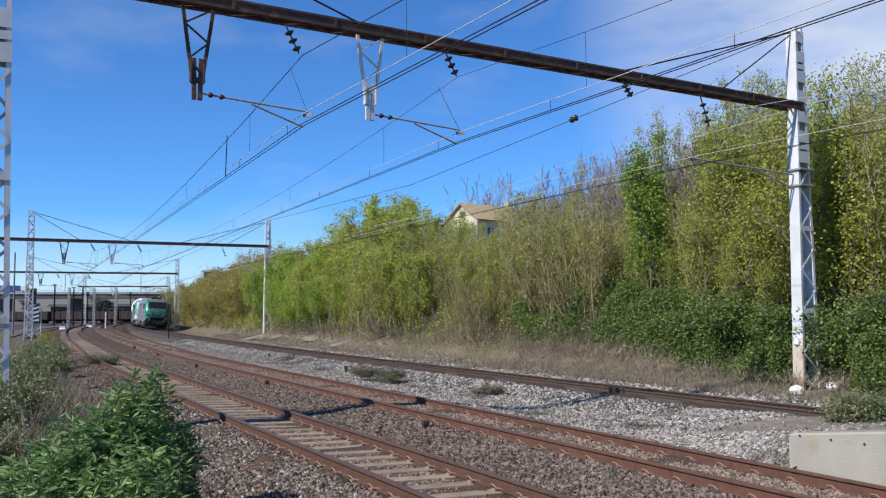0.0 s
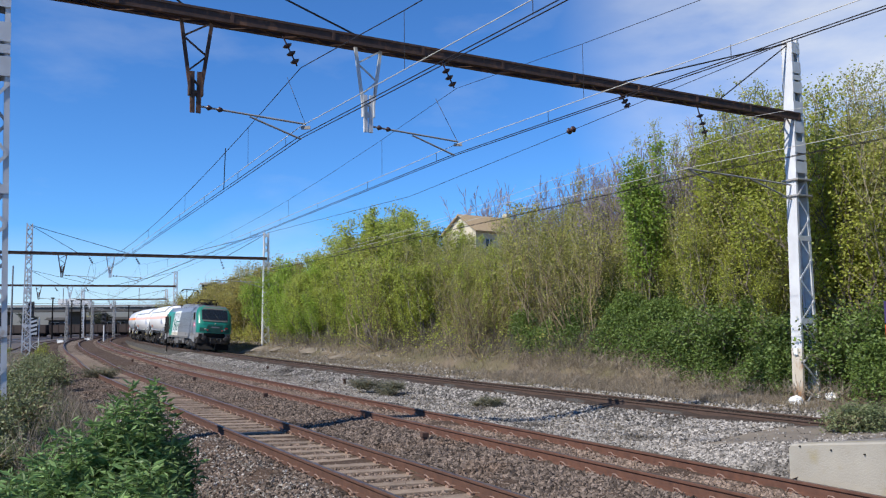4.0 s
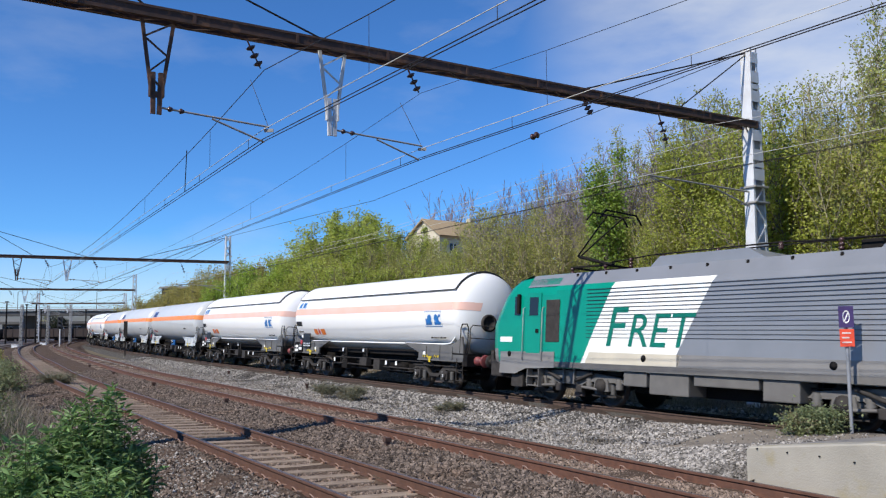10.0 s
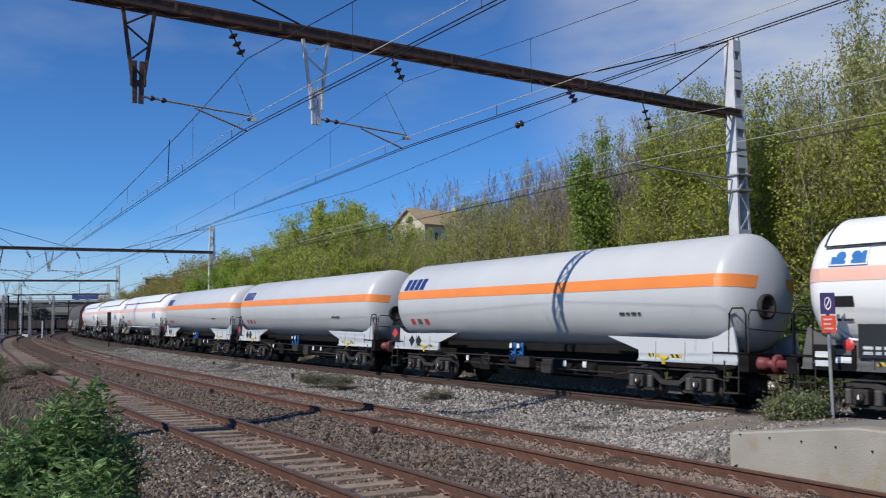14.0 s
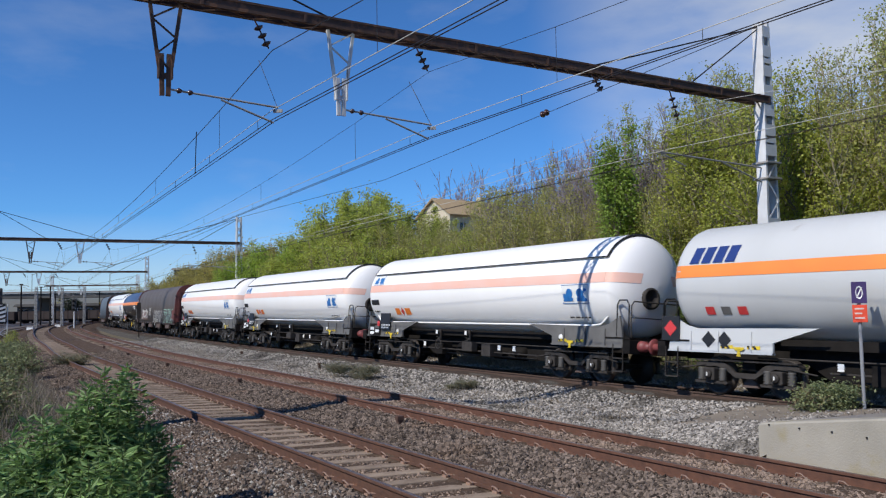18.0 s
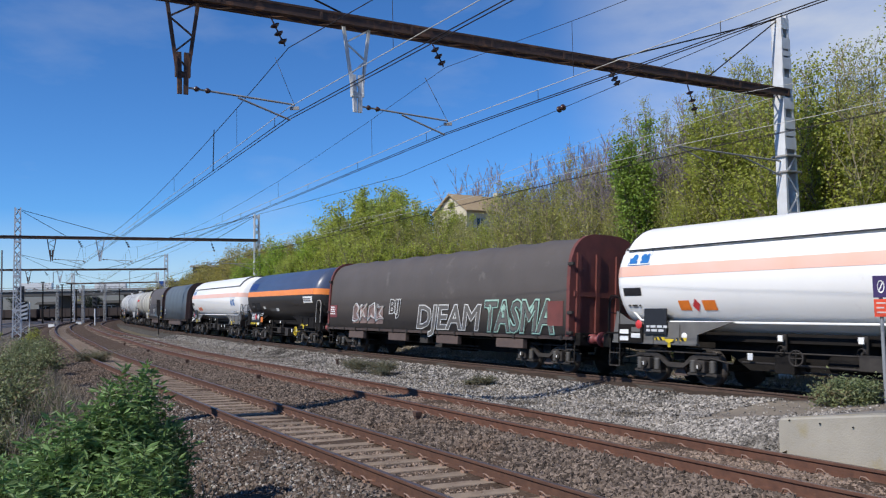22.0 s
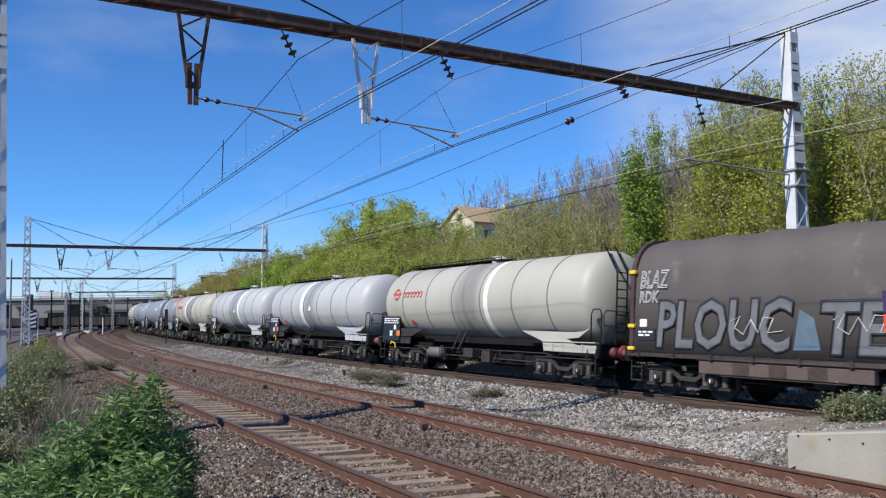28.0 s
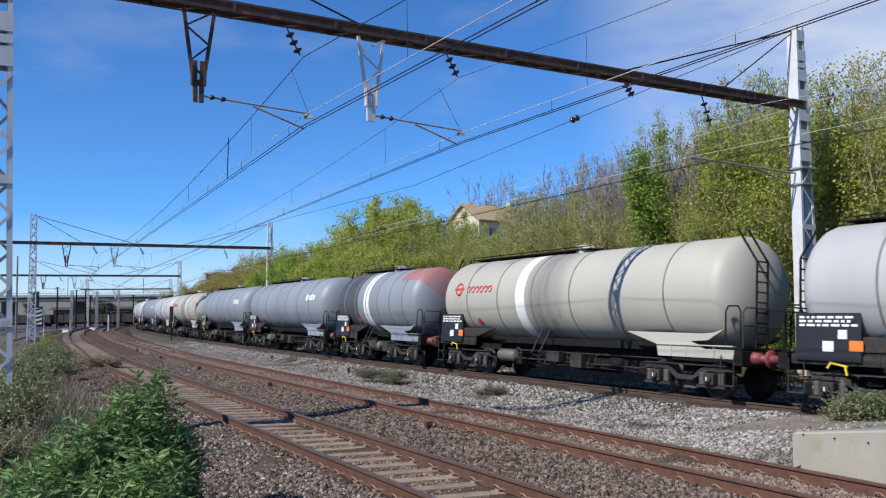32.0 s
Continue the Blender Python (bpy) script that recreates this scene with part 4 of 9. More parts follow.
def spray_word(text, size, w, place, mat, depth=0.016, sx=1.0, fill=None, bold=0.0, tilt=0.0):
    """Sprayed outline letters: the strokes follow the letters' edges, over a fill where the writer gave one."""
    m = Matrix.Translation(place) @ Matrix.Rotation(radians(tilt), 4, "X") @ pose(0, 0, 0, 90, 0, 180)

    def letters(name, mode, bevel, extrude, squash, paint, label):
        cu = bpy.data.curves.new(name, "FONT")
        cu.body, cu.size, cu.fill_mode, cu.bevel_depth, cu.bevel_resolution, cu.resolution_u = text, size, mode, bevel, 0, 2
        cu.shear, cu.offset, cu.extrude = 0.12, bold, extrude
        tmp = bpy.data.objects.new(name, cu)
        me = bpy.data.meshes.new_from_object(tmp)
        bpy.data.objects.remove(tmp)
        me.materials.clear()
        me.materials.append(paint)
        me.transform(Matrix.Diagonal((sx, 1, squash, 1)))
        return part(name, me, None, w, label, m)

    if fill:
        letters("graffiti_fill", "BOTH", 0.0, 0.002, 1.0, fill, "sprayed letter fill")
    return letters("graffiti", "NONE", depth, 0.0, 0.12, mat, "sprayed outline lettering")


def underframe(w, half, sill=WHITE, centre=True):
    # sill deepened between the bogies, a dark block added for the shade there
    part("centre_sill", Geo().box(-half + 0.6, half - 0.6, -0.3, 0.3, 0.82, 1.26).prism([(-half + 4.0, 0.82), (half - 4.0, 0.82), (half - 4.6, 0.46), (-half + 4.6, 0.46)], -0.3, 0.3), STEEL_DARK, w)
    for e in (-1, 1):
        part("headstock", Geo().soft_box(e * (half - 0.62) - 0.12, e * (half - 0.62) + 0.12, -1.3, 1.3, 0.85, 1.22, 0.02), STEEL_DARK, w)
        for y in (-1, 1):
            st = Geo()
            for z in (0.35, 0.70):
                st.box(e * (half - 0.95) - 0.2, e * (half - 0.95) + 0.2, y * 1.18 - 0.12, y * 1.18 + 0.12, z, z + 0.03)
            for q in (-0.19, 0.19):
                st.rod((e * (half - 0.95) + q, y * 1.28, 0.35), (e * (half - 0.95) + q, y * 1.28, 1.1), 0.015, 5)
            part("footstep", st, STEEL_MID, w)
    # dark beams and gear added to fill the shaded gap under the belly
    for side in (-1, 1):
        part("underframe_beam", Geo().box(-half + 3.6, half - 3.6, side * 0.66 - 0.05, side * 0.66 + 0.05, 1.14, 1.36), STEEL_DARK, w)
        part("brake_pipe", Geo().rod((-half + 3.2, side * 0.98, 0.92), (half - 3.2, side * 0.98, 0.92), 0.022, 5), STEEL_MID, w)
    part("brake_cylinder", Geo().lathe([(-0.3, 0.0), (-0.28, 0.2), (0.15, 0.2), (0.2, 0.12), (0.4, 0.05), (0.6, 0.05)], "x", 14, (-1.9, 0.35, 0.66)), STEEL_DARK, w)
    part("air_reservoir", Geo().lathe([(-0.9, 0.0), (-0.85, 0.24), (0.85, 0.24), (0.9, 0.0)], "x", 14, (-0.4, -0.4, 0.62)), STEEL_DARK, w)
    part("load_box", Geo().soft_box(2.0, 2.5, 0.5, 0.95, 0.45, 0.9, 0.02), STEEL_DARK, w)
    if centre:
        g = Geo().lathe([(-0.45, 0.0), (-0.42, 0.19), (0.42, 0.19), (0.45, 0.0)], "x", 14, (0.9, 0.55, 0.72))
        part("air_reservoir", g, STEEL_DARK, w)
        part("brake_rigging", Geo().rod((-3.4, 0.9, 0.62), (3.4, 0.9, 0.66), 0.03, 6).rod((-3.2, 0.7, 0.5), (2.8, 0.7, 0.5), 0.025, 6).box(-1.2, -0.7, 0.6, 1.1, 0.5, 0.9), STEEL_MID, w)
        part("valve_box", Geo().soft_box(-0.25, 0.35, 0.95, 1.2, 0.62, 0.95, 0.02), STEEL_MID, w)
        hw = Geo().lathe([(-0.015, 0.17), (0, 0.19), (0.015, 0.17), (0, 0.15), (-0.015, 0.17)], "y", 16, (1.7, 1.32, 0.82)).rod((1.7, 1.1, 0.82), (1.7, 1.33, 0.82), 0.02, 6).bar((1.53, 1.32, 0.82), (1.87, 1.32, 0.82), 0.02, 0.02).bar((1.7, 1.32, 0.65), (1.7, 1.32, 0.99), 0.02, 0.02, up=(1, 0, 0))
        part("handbrake_wheel", hw, STEEL_MID, w)


def bars_of_writing(w, y, x0, z0, rows, width, height, mat, name="marking"):
    """Writing that cannot be read, as plain bars on the vehicle's side."""
    g = Geo()
    rnd = random.Random(int(x0 * 100) + rows)
    for i in range(rows):
        x = x0
        while x > x0 - width:
            l = rnd.uniform(0.06, 0.2)
            g.box(x - l, x, y, y + 0.004, z0 - i * height * 1.7, z0 - i * height * 1.7 + height)
            x -= l + 0.05
    return part(name, g, mat, w)


def end_rack(w, e, half, mat):
    """End platform with hooped rails, ladder and walkway."""
    part("end_platform", Geo().box(e * (half - 1.5), e * (half - 0.55), -1.25, 1.25, 1.24, 1.28), STEEL_DARK, w)
    for y in (1.22, -1.22):
        part("hoop_rail", Geo().tube([(e * (half - 0.62), y, 1.28), (e * (half - 0.62), y, 2.15), (e * (half - 0.70), y, 2.28), (e * (half - 0.98), y, 2.28), (e * (half - 1.06), y, 2.15), (e * (half - 1.06), y, 1.28)], 0.02, 6), mat, w)
    handrail(w, e * (half - 0.6), -1.15, 1.15, 1.28, 2.25)


def decal(outline, r, zc, lift=0.012):
    """A flat mark laid on the tank's near side; outline of (x, z)."""
    v = [(x, math.sqrt(r * r - (z - zc) ** 2) + lift, z) for x, z in outline]
    return Geo().add(v, [tuple(range(len(v)))])


def gas_wagon(length, shield=True, two_tone=None, name="gas_tank_wagon", label="", paint=None, stripe=None, stripe_z=(2.77, 3.05), maker="blue"):
    half = length / 2
    w = thing(name, label, "tank wagon", "train")
    r, zc = 1.45, 2.72
    th = half - 0.72
    shell = part("tank", Geo().lathe(tank_profile(th, r, 0.62), "x", 40, (0, 0, zc)), paint, w)
    if two_tone:
        part("lower_coat", Geo().lathe([(a, b + 0.004) for a, b in tank_profile(th, r, 0.62)], "x", 26, (0, 0, zc), math.pi + math.asin(-(stripe_z[0] - zc) / r) , 2 * math.pi + math.asin((stripe_z[0] - zc) / r)), two_tone, shell, "sooty black lower half")
    for side in (1, -1):
        part("band", shell_patch(r, -th + 0.62, th - 0.62, stripe_z[0], stripe_z[1], zc, side), stripe, shell, "faded orange warning band round the tank" if shield else "bright orange warning band round the tank")
    # band over the dished ends
    for e in (-1, 1):
        prof = tank_profile(th, r, 0.62)
        sel = [p for p in prof if p[0] * e > th - 0.63]
        for side in (1, -1):
            g = Geo()
            v = []
            for a, rr in sel:
                for z in (stripe_z[0], stripe_z[1]):
                    y = math.sqrt(max(rr * rr - (z - zc) ** 2, 0))
                    v.append((a + e * 0.006, side * (y + 0.006), z))
            g.add(v, [(2 * i, 2 * i + 1, 2 * i + 3, 2 * i + 2) for i in range(len(sel) - 1) if sel[i][1] > abs(stripe_z[1] - zc) and sel[i + 1][1] > abs(stripe_z[1] - zc)], True)
            part("end_band", g, stripe, shell)
        # manhole ring on the end
        g = Geo().lathe([(e * (th - 0.05), 0.30), (e * (th + 0.06), 0.30), (e * (th + 0.06), 0.22), (e * (th + 0.03), 0.22), (e * (th + 0.03), 0.0)], "x", 18, (0, 0.3, zc - 0.35))
        part("end_manhole", g, STEEL_MID, shell)
    if shield:
        # sun shield: thin sheet proud of the tank over its upper third, with open ends and dark edges
        a0 = math.radians(31)
        rs = r + 0.07
        x0, x1 = -th + 0.68, th - 0.68
        sh = Geo().lathe([(x0, rs), (x1, rs)], "x", 22, (0, 0, zc), a0, math.pi - a0).lathe([(x0, rs - 0.012), (x1, rs - 0.012)], "x", 22, (0, 0, zc), a0, math.pi - a0)
        shade = part("sun_shield", sh, paint, w, "curved white sun shield sheet over the tank top")
        for e in (x0, x1):
            part("shield_rim", Geo().lathe([(e - 0.02, rs - 0.03), (e - 0.02, rs + 0.012), (e + 0.02, rs + 0.012), (e + 0.02, rs - 0.03)], "x", 22, (0, 0, zc), a0, math.pi - a0), BLACK, shade)
        for side in (1, -1):
            y, z = side * rs * math.cos(a0), zc + rs * math.sin(a0)
            part("shield_edge", Geo().bar((x0, y, z), (x1, y, z), 0.02, 0.03), BLACK, shade)
    # white sill below the belly and saddles at the bogies
    plate = STEEL_DARK if two_tone else (SADDLE_GREY if shield else paint)
    for side in (1, -1):
        if shield:
            y = side * 1.12
            part("belly_flange", Geo().tube([(-th + 0.75, y, 1.86), (-th + 1.05, y, 1.62), (-th + 1.5, y, 1.58), (th - 1.5, y, 1.58), (th - 1.05, y, 1.62), (th - 0.75, y, 1.86)], 0.035, 6), WHITE, w)
        for e in (-1, 1):
            x = e * (half - 2.9)
            o = [(x - e * 1.95, 1.60), (x - e * 0.85, 1.26), (x - e * 0.85, 1.0), (x + e * 2.08, 1.0), (x + e * 2.05, 1.34), (x + e * 1.95, 1.86), (x + e * 1.55, 1.64), (x + e * 1.2, 1.56)]
            sd = part("saddle", Geo().prism(o if e > 0 else o[::-1], side * 1.20 - 0.03, side * 1.20 + 0.03), plate, w, "bolted saddle plate above the bogie")
            part("saddle_flange", Geo().box(min(x - e * 0.85, x + e * 2.08), max(x - e * 0.85, x + e * 2.08), side * 1.20 - 0.07, side * 1.20 + 0.07, 0.99, 1.03), plate, sd)
            for q in (-0.3, 0.6, 1.4):
                part("saddle_rib", Geo().box(x + e * q - 0.02, x + e * q + 0.02, side * 1.2 - 0.06, side * 1.2 + 0.06, 1.03, 1.5), plate, sd)
            if side > 0:
                mk = part("lifting_mark", Geo().prism([(x - 0.15, 1.14), (x + 0.15, 1.14), (x + 0.12, 1.08), (x + 0.04, 1.05), (x + 0.05, 0.93), (x - 0.05, 0.93), (x - 0.04, 1.05), (x - 0.12, 1.08)], 1.275, 1.285), YELLOW, sd, "yellow lifting mark")
                for q in (-1, 1):
                    hz = part("hazard_stripe", Geo().box(x + q * 0.36 - 0.17, x + q * 0.36 + 0.17, 1.232, 1.242, 1.10, 1.18), YELLOW, sd)
                    part("stripe", Geo().prism([(x + q * 0.36 - 0.1, 1.10), (x + q * 0.36 - 0.02, 1.10), (x + q * 0.36 + 0.04, 1.18), (x + q * 0.36 - 0.04, 1.18)], 1.243, 1.246).prism([(x + q * 0.36 + 0.06, 1.10), (x + q * 0.36 + 0.12, 1.10), (x + q * 0.36 + 0.17, 1.18), (x + q * 0.36 + 0.11, 1.18)], 1.243, 1.246), BLACK, hz)
                if shield:
                    part("roundel", Geo().lathe([(0, 0.09), (0.008, 0.085), (0.01, 0.0)], "y", 14, (x - e * 0.45, 1.232, 1.22)), WHITE, sd)
    # valves and placards below the belly
    VALVES = ((0.5, BLUE_DECAL), (0.85, BLUE_DECAL)) if not shield and not two_tone else ((2.3, STEEL_MID), (0.4, STEEL_MID))
    for vx, vm_ in VALVES:
        part("valve", Geo().rod((vx, 0.85, 1.35), (vx, 0.85, 0.8), 0.06, 8).lathe([(-0.02, 0.1), (0.0, 0.12), (0.02, 0.1)], "y", 12, (vx, 1.0, 0.98)).rod((vx, 0.85, 0.98), (vx, 1.0, 0.98), 0.03, 6), vm_, w)
        part("valve_tag", Geo().box(vx - 0.06, vx + 0.06, 1.02, 1.03, 1.18, 1.32), WHITE, w)
    for vx in (-1.6, 3.1, -2.4):
        part("tag_plate", Geo().box(vx - 0.07, vx + 0.07, 1.02, 1.03, 0.72, 0.88), WHITE, w)
    underframe(w, half)
    bogie(w, -(half - 2.9))
    bogie(w, half - 2.9)
    buffers(w, half)
    for e in (-1, 1):
        end_rack(w, e, half, STEEL_DARK)
    # plates, logos and data panels
    y_at = lambda z: math.sqrt(r * r - (z - zc) ** 2) + 0.008
    if shield:
        for x, s in ((th - 0.80, 0.82), (-th + 2.4, 1.15)):
            z0 = 3.08 if s < 1.0 else 2.20
            pan = part("logo_panel", shell_patch(r, x - 0.95 * s, x, z0, z0 + 0.46 * s, zc, 1, 0.006), WHITE, shell, "white panel with two blue shapes")
            wd, hg = 0.95 * s, 0.46 * s
            xm = x - wd / 2
            part("panel_rim", Geo().tube([(x, 0, z0), (x - wd, 0, z0), (x - wd, 0, z0 + hg), (x, 0, z0 + hg), (x, 0, z0)], 0.01, 4).wrap(r, zc), BLUE_DECAL, pan)
            for q in (1, -1):
                tall = 0.36 if q < 0 else 0.24
                part("logo_shape", decal([(xm + q * a * s, z0 + b * s) for a, b in ((0.07, 0.05), (0.43, 0.05), (0.43, tall), (0.33, tall), (0.22, 0.16), (0.07, 0.14))], r, zc, 0.014), BLUE_DECAL, pan)
                part("logo_shape", decal([(xm + q * 0.19 * s + 0.12 * s * math.cos(k * 0.5236), z0 + 0.25 * s + 0.12 * s * math.sin(k * 0.5236)) for k in range(12)], r, zc, 0.018), BLUE_DECAL, pan)
        part("plate", shell_patch(r, th - 1.30, th - 0.66, 2.26, 2.47, zc, 1, 0.008), BLACK, shell, "black owner's plate with small writing")
        bars_of_writing(shell, y_at(2.0), th - 0.72, 2.08, 2, 0.5, 0.06, STEEL_MID)
        bars_of_writing(shell, y_at(1.85), -th + 2.3, 1.95, 3, 0.9, 0.05, STEEL_MID)
        part("hazard_diamond", decal([(th - 3.05, 2.16), (th - 2.93, 1.98), (th - 3.05, 1.84), (th - 3.17, 2.02)], r, zc, 0.018), RED_DECAL, shell)
        part("danger_plate", shell_patch(r, th - 2.85, th - 2.5, 1.88, 2.12, zc, 1, 0.010), ORANGE_DECAL, shell, "orange danger plate")
        part("danger_plate", shell_patch(r, th - 3.65, th - 3.25, 1.88, 2.12, zc, 1, 0.010), ORANGE_DECAL, shell, "orange danger plate")
    else:
        for k in range(4):
            x = th - 0.85 - 0.34 * k
            part("logo_shape", decal([(x, 3.12), (x - 0.27, 3.12), (x - 0.35, 3.52), (x - 0.08, 3.52)], r, zc, 0.02), NAVY_DECAL, shell, "blue logo block")
        bars_of_writing(shell, y_at(2.2), -th + 3.6, 2.35, 3, 0.7, 0.06, STEEL_MID)
    if not shield and not two_tone:
        sq = part("hazard_board", Geo().box(th - 0.45, th + 0.1, 1.25, 1.28, 1.25, 1.85), BLACK, w, "black board with a red diamond")
        for x, z, mt, y in ((th - 0.18, 1.55, RED_DECAL, 1.282), (th - 1.3, 1.3, BLACK, 1.235), (th - 1.75, 1.3, BLACK, 1.235)):
            part("hazard_diamond", Geo().box(-0.14, 0.14, 0.0, 0.008, -0.14, 0.14, Matrix.Translation((x, y, z)) @ Matrix.Rotation(radians(45), 4, "Y")), mt, w)
        for i in range(3):
            part("danger_plate", shell_patch(r, th - 1.5 - 0.45 * i, th - 1.25 - 0.45 * i, 1.9, 2.08, zc, 1, 0.012), RED_DECAL if i % 2 == 0 else SADDLE_GREY, shell)
        return w
    if two_tone:
        return w
    db = part("data_board", Geo().soft_box(th - 2.1, th - 1.32, 1.27, 1.31, 1.25, 1.92, 0.01), BLACK, w, "black board with grey data lines")
    bars_of_writing(db, 1.312, th - 1.42, 1.42, 2, 0.6, 0.06, TANK_GREY)
    part("tail_roundel", Geo().lathe([(0, 0.12), (0.01, 0.11), (0.012, 0.0)], "y", 14, (th - 1.12, 1.29, 1.50)), RED_DECAL, w)
    for i, (px, pz) in enumerate(((0.42, 1.24), (0.42, 1.06), (0.85, 1.3), (0.85, 1.14))):
        part("small_plate", Geo().box(th - px - 0.32, th - px, 1.285, 1.292, pz, pz + 0.12), WHITE if i != 2 else SADDLE_GREY, w)
    part("plate_backing", Geo().box(th - 1.25, th - 0.35, 1.24, 1.283, 1.0, 1.5), STEEL_DARK, w)
    return w


def sooted(base, xc, reach, soot=(0.10, 0.102, 0.105)):
    """The same paint with soot blown over a stretch of the barrel, ragged at its edges."""
    m = base.copy()
    nd, ln = m.node_tree.nodes, m.node_tree.links
    b = nd["Principled BSDF"]
    src = b.inputs["Base Color"].links[0].from_socket
    t = nd.new("ShaderNodeTexCoord")
    sp = nd.new("ShaderNodeSeparateXYZ")
    ln.new(t.outputs["Object"], sp.inputs[0])
    nz = nd.new("ShaderNodeTexNoise")
    nz.inputs["Scale"].default_value, nz.inputs["Detail"].default_value = 1.3, 5.0
    st = nd.new("ShaderNodeMapping")
    st.inputs["Scale"].default_value = (2.6, 0.5, 0.35)
    ln.new(t.outputs["Object"], st.inputs["Vector"])
    ln.new(st.outputs["Vector"], nz.inputs["Vector"])
    off = nd.new("ShaderNodeMath")
    off.operation = "SUBTRACT"
    off.inputs[1].default_value = xc
    ln.new(sp.outputs["X"], off.inputs[0])
    ab = nd.new("ShaderNodeMath")
    ab.operation = "ABSOLUTE"
    ln.new(off.outputs[0], ab.inputs[0])
    mr = nd.new("ShaderNodeMapRange")
    mr.interpolation_type = "SMOOTHSTEP"
    mr.inputs["From Min"].default_value, mr.inputs["From Max"].default_value = 0.0, reach
    mr.inputs["To Min"].default_value, mr.inputs["To Max"].default_value = 1.25, 0.0
    ln.new(ab.outputs[0], mr.inputs["Value"])
    mu = nd.new("ShaderNodeMath")
    mu.operation, mu.use_clamp = "MULTIPLY", True
    ln.new(mr.outputs["Result"], mu.inputs[0])
    ln.new(nz.outputs["Fac"], mu.inputs[1])
    mx = nd.new("ShaderNodeMixRGB")
    mx.inputs["Color2"].default_value = (*soot, 1)
    ln.new(mu.outputs[0], mx.inputs["Fac"])
    ln.new(src, mx.inputs["Color1"])
    ln.new(mx.outputs["Color"], b.inputs["Base Color"])
    return m


def powder_wagon(length, paint, label, name="chemical_tank_wagon", band=(-1.45, -1.0), smear=(-0.75, 0.85), back=None, board=True, logo=False, front=None, pale_logo=False):
    """Tank wagon with hooped barrel, top walkway and ladders."""
    half = length / 2
    w = thing(name, label, "tank wagon", "train")
    r, zc = 1.44, 2.70
    th = half - 0.8
    shell = part("tank", Geo().lathe(tank_profile(th, r, 0.62), "x", 40, (0, 0, zc)), sooted(paint, (smear[0] + smear[1]) / 2, (smear[1] - smear[0]) * 0.85) if smear else paint, w)
    for x in [k * th / 7.0 for k in (4.9, 2.95, 0.98, -0.95, -2.9, -4.85)]:
        part("hoop", Geo().lathe([(x - 0.022, r), (x - 0.022, r + 0.02), (x + 0.022, r + 0.02), (x + 0.022, r)], "x", 40, (0, 0, zc)), HOOP_GREY, shell)
    if logo:
        rg = part("ring_logo", Geo().lathe([(-0.0, 0.24), (0.012, 0.24), (0.012, 0.18), (0.0, 0.18)], "y", 22), RED_DECAL, shell, "red ring logo", Matrix.Translation((th - 1.5, math.sqrt(r * r - 0.09) + 0.002, zc + 0.30)) @ Matrix.Rotation(radians(12), 4, "X"))
        part("logo_bar", Geo().box(-0.32, 0.32, 0.0, 0.012, -0.04, 0.04), RED_DECAL, rg)
        for k in range(6):
            x = th - 2.05 - 0.27 * k
            ring = [(x - 0.10 + 0.10 * math.cos(q * math.pi / 4), 0, zc + 0.27 + 0.11 * math.sin(q * math.pi / 4)) for q in range(8 if k % 2 else 7)]
            part("logo_shape", Geo().tube(ring, 0.024, 4).wrap(r, zc), RED_DECAL, shell)
    if pale_logo:
        for k in range(4):
            x = -th + 2.6 - 0.36 * k
            part("logo_shape", shell_patch(r, x - 0.26, x, zc + 0.14, zc + 0.46 - 0.06 * (k % 2), zc, 1, 0.010), WHITE, shell, "white logo block")
    if front:
        part("front_coat", Geo().lathe([(p[0] + 0.004, p[1] + 0.005) for p in tank_profile(th, r, 0.62) if p[0] > th - 0.7][::-1] + [(1.5, r + 0.005)], "x", 40, (0, 0, zc)), front, shell, "sooty black front third")
    if band:
        part("white_band", Geo().lathe([(band[0], r + 0.006), (band[1], r + 0.006)], "x", 40, (0, 0, zc)), WHITE, shell, "bright white centre band")
    if smear:
        mark = math.sqrt(r * r - 0.04) + 0.012
        if not logo:
            part("warning_triangle", Geo().prism([(smear[0] + 0.62, 2.42), (smear[0] + 0.26, 2.42), (smear[0] + 0.44, 2.74)], mark - 0.004, mark), WHITE, shell, "pale warning triangle")
    if back:
        prof = [(p[0] - 0.004, p[1] + 0.006) for p in tank_profile(th, r, 0.62) if p[0] < -th + 0.7] + [(-th + 1.9, r + 0.006)]
        part("end_coat", Geo().lathe(prof, "x", 24, (0, 0, zc), 0.62, math.pi - 0.62), back, shell, "faded red shoulder of the tank end")
    # walkway on the top
    wk = part("top_walkway", Geo().box(-0.6, th - 0.7, -0.35, 0.35, zc + r + 0.06, zc + r + 0.09), STEEL_DARK, w)
    for y in (-0.35, 0.35):
        g = Geo().rod((-0.6, y, zc + r + 0.16), (th - 0.7, y, zc + r + 0.16), 0.018, 5)
        for i in range(12):
            x = -0.6 + (th - 0.1) * i / 11
            g.rod((x, y, zc + r - 0.05), (x, y, zc + r + 0.16), 0.015, 5)
        part("walkway_rail", g, STEEL_DARK, wk)
    part("dome", Geo().lathe([(zc + r - 0.1, 0.32), (zc + r + 0.2, 0.32), (zc + r + 0.24, 0.2), (zc + r + 0.25, 0.0)], "z", 16), paint, w)
    for e in (-1, 1):
        g = Geo()
        for y in (0.25, 0.65):
            g.tube([(e * (half - 0.62), y, 1.2), (e * (half - 0.62), y, 3.4), (e * (half - 1.2), y, zc + r + 0.12)], 0.03, 5)
        for i in range(9):
            g.rod((e * (half - 0.62), 0.25, 1.4 + i * 0.25), (e * (half - 0.62), 0.65, 1.4 + i * 0.25), 0.02, 5)
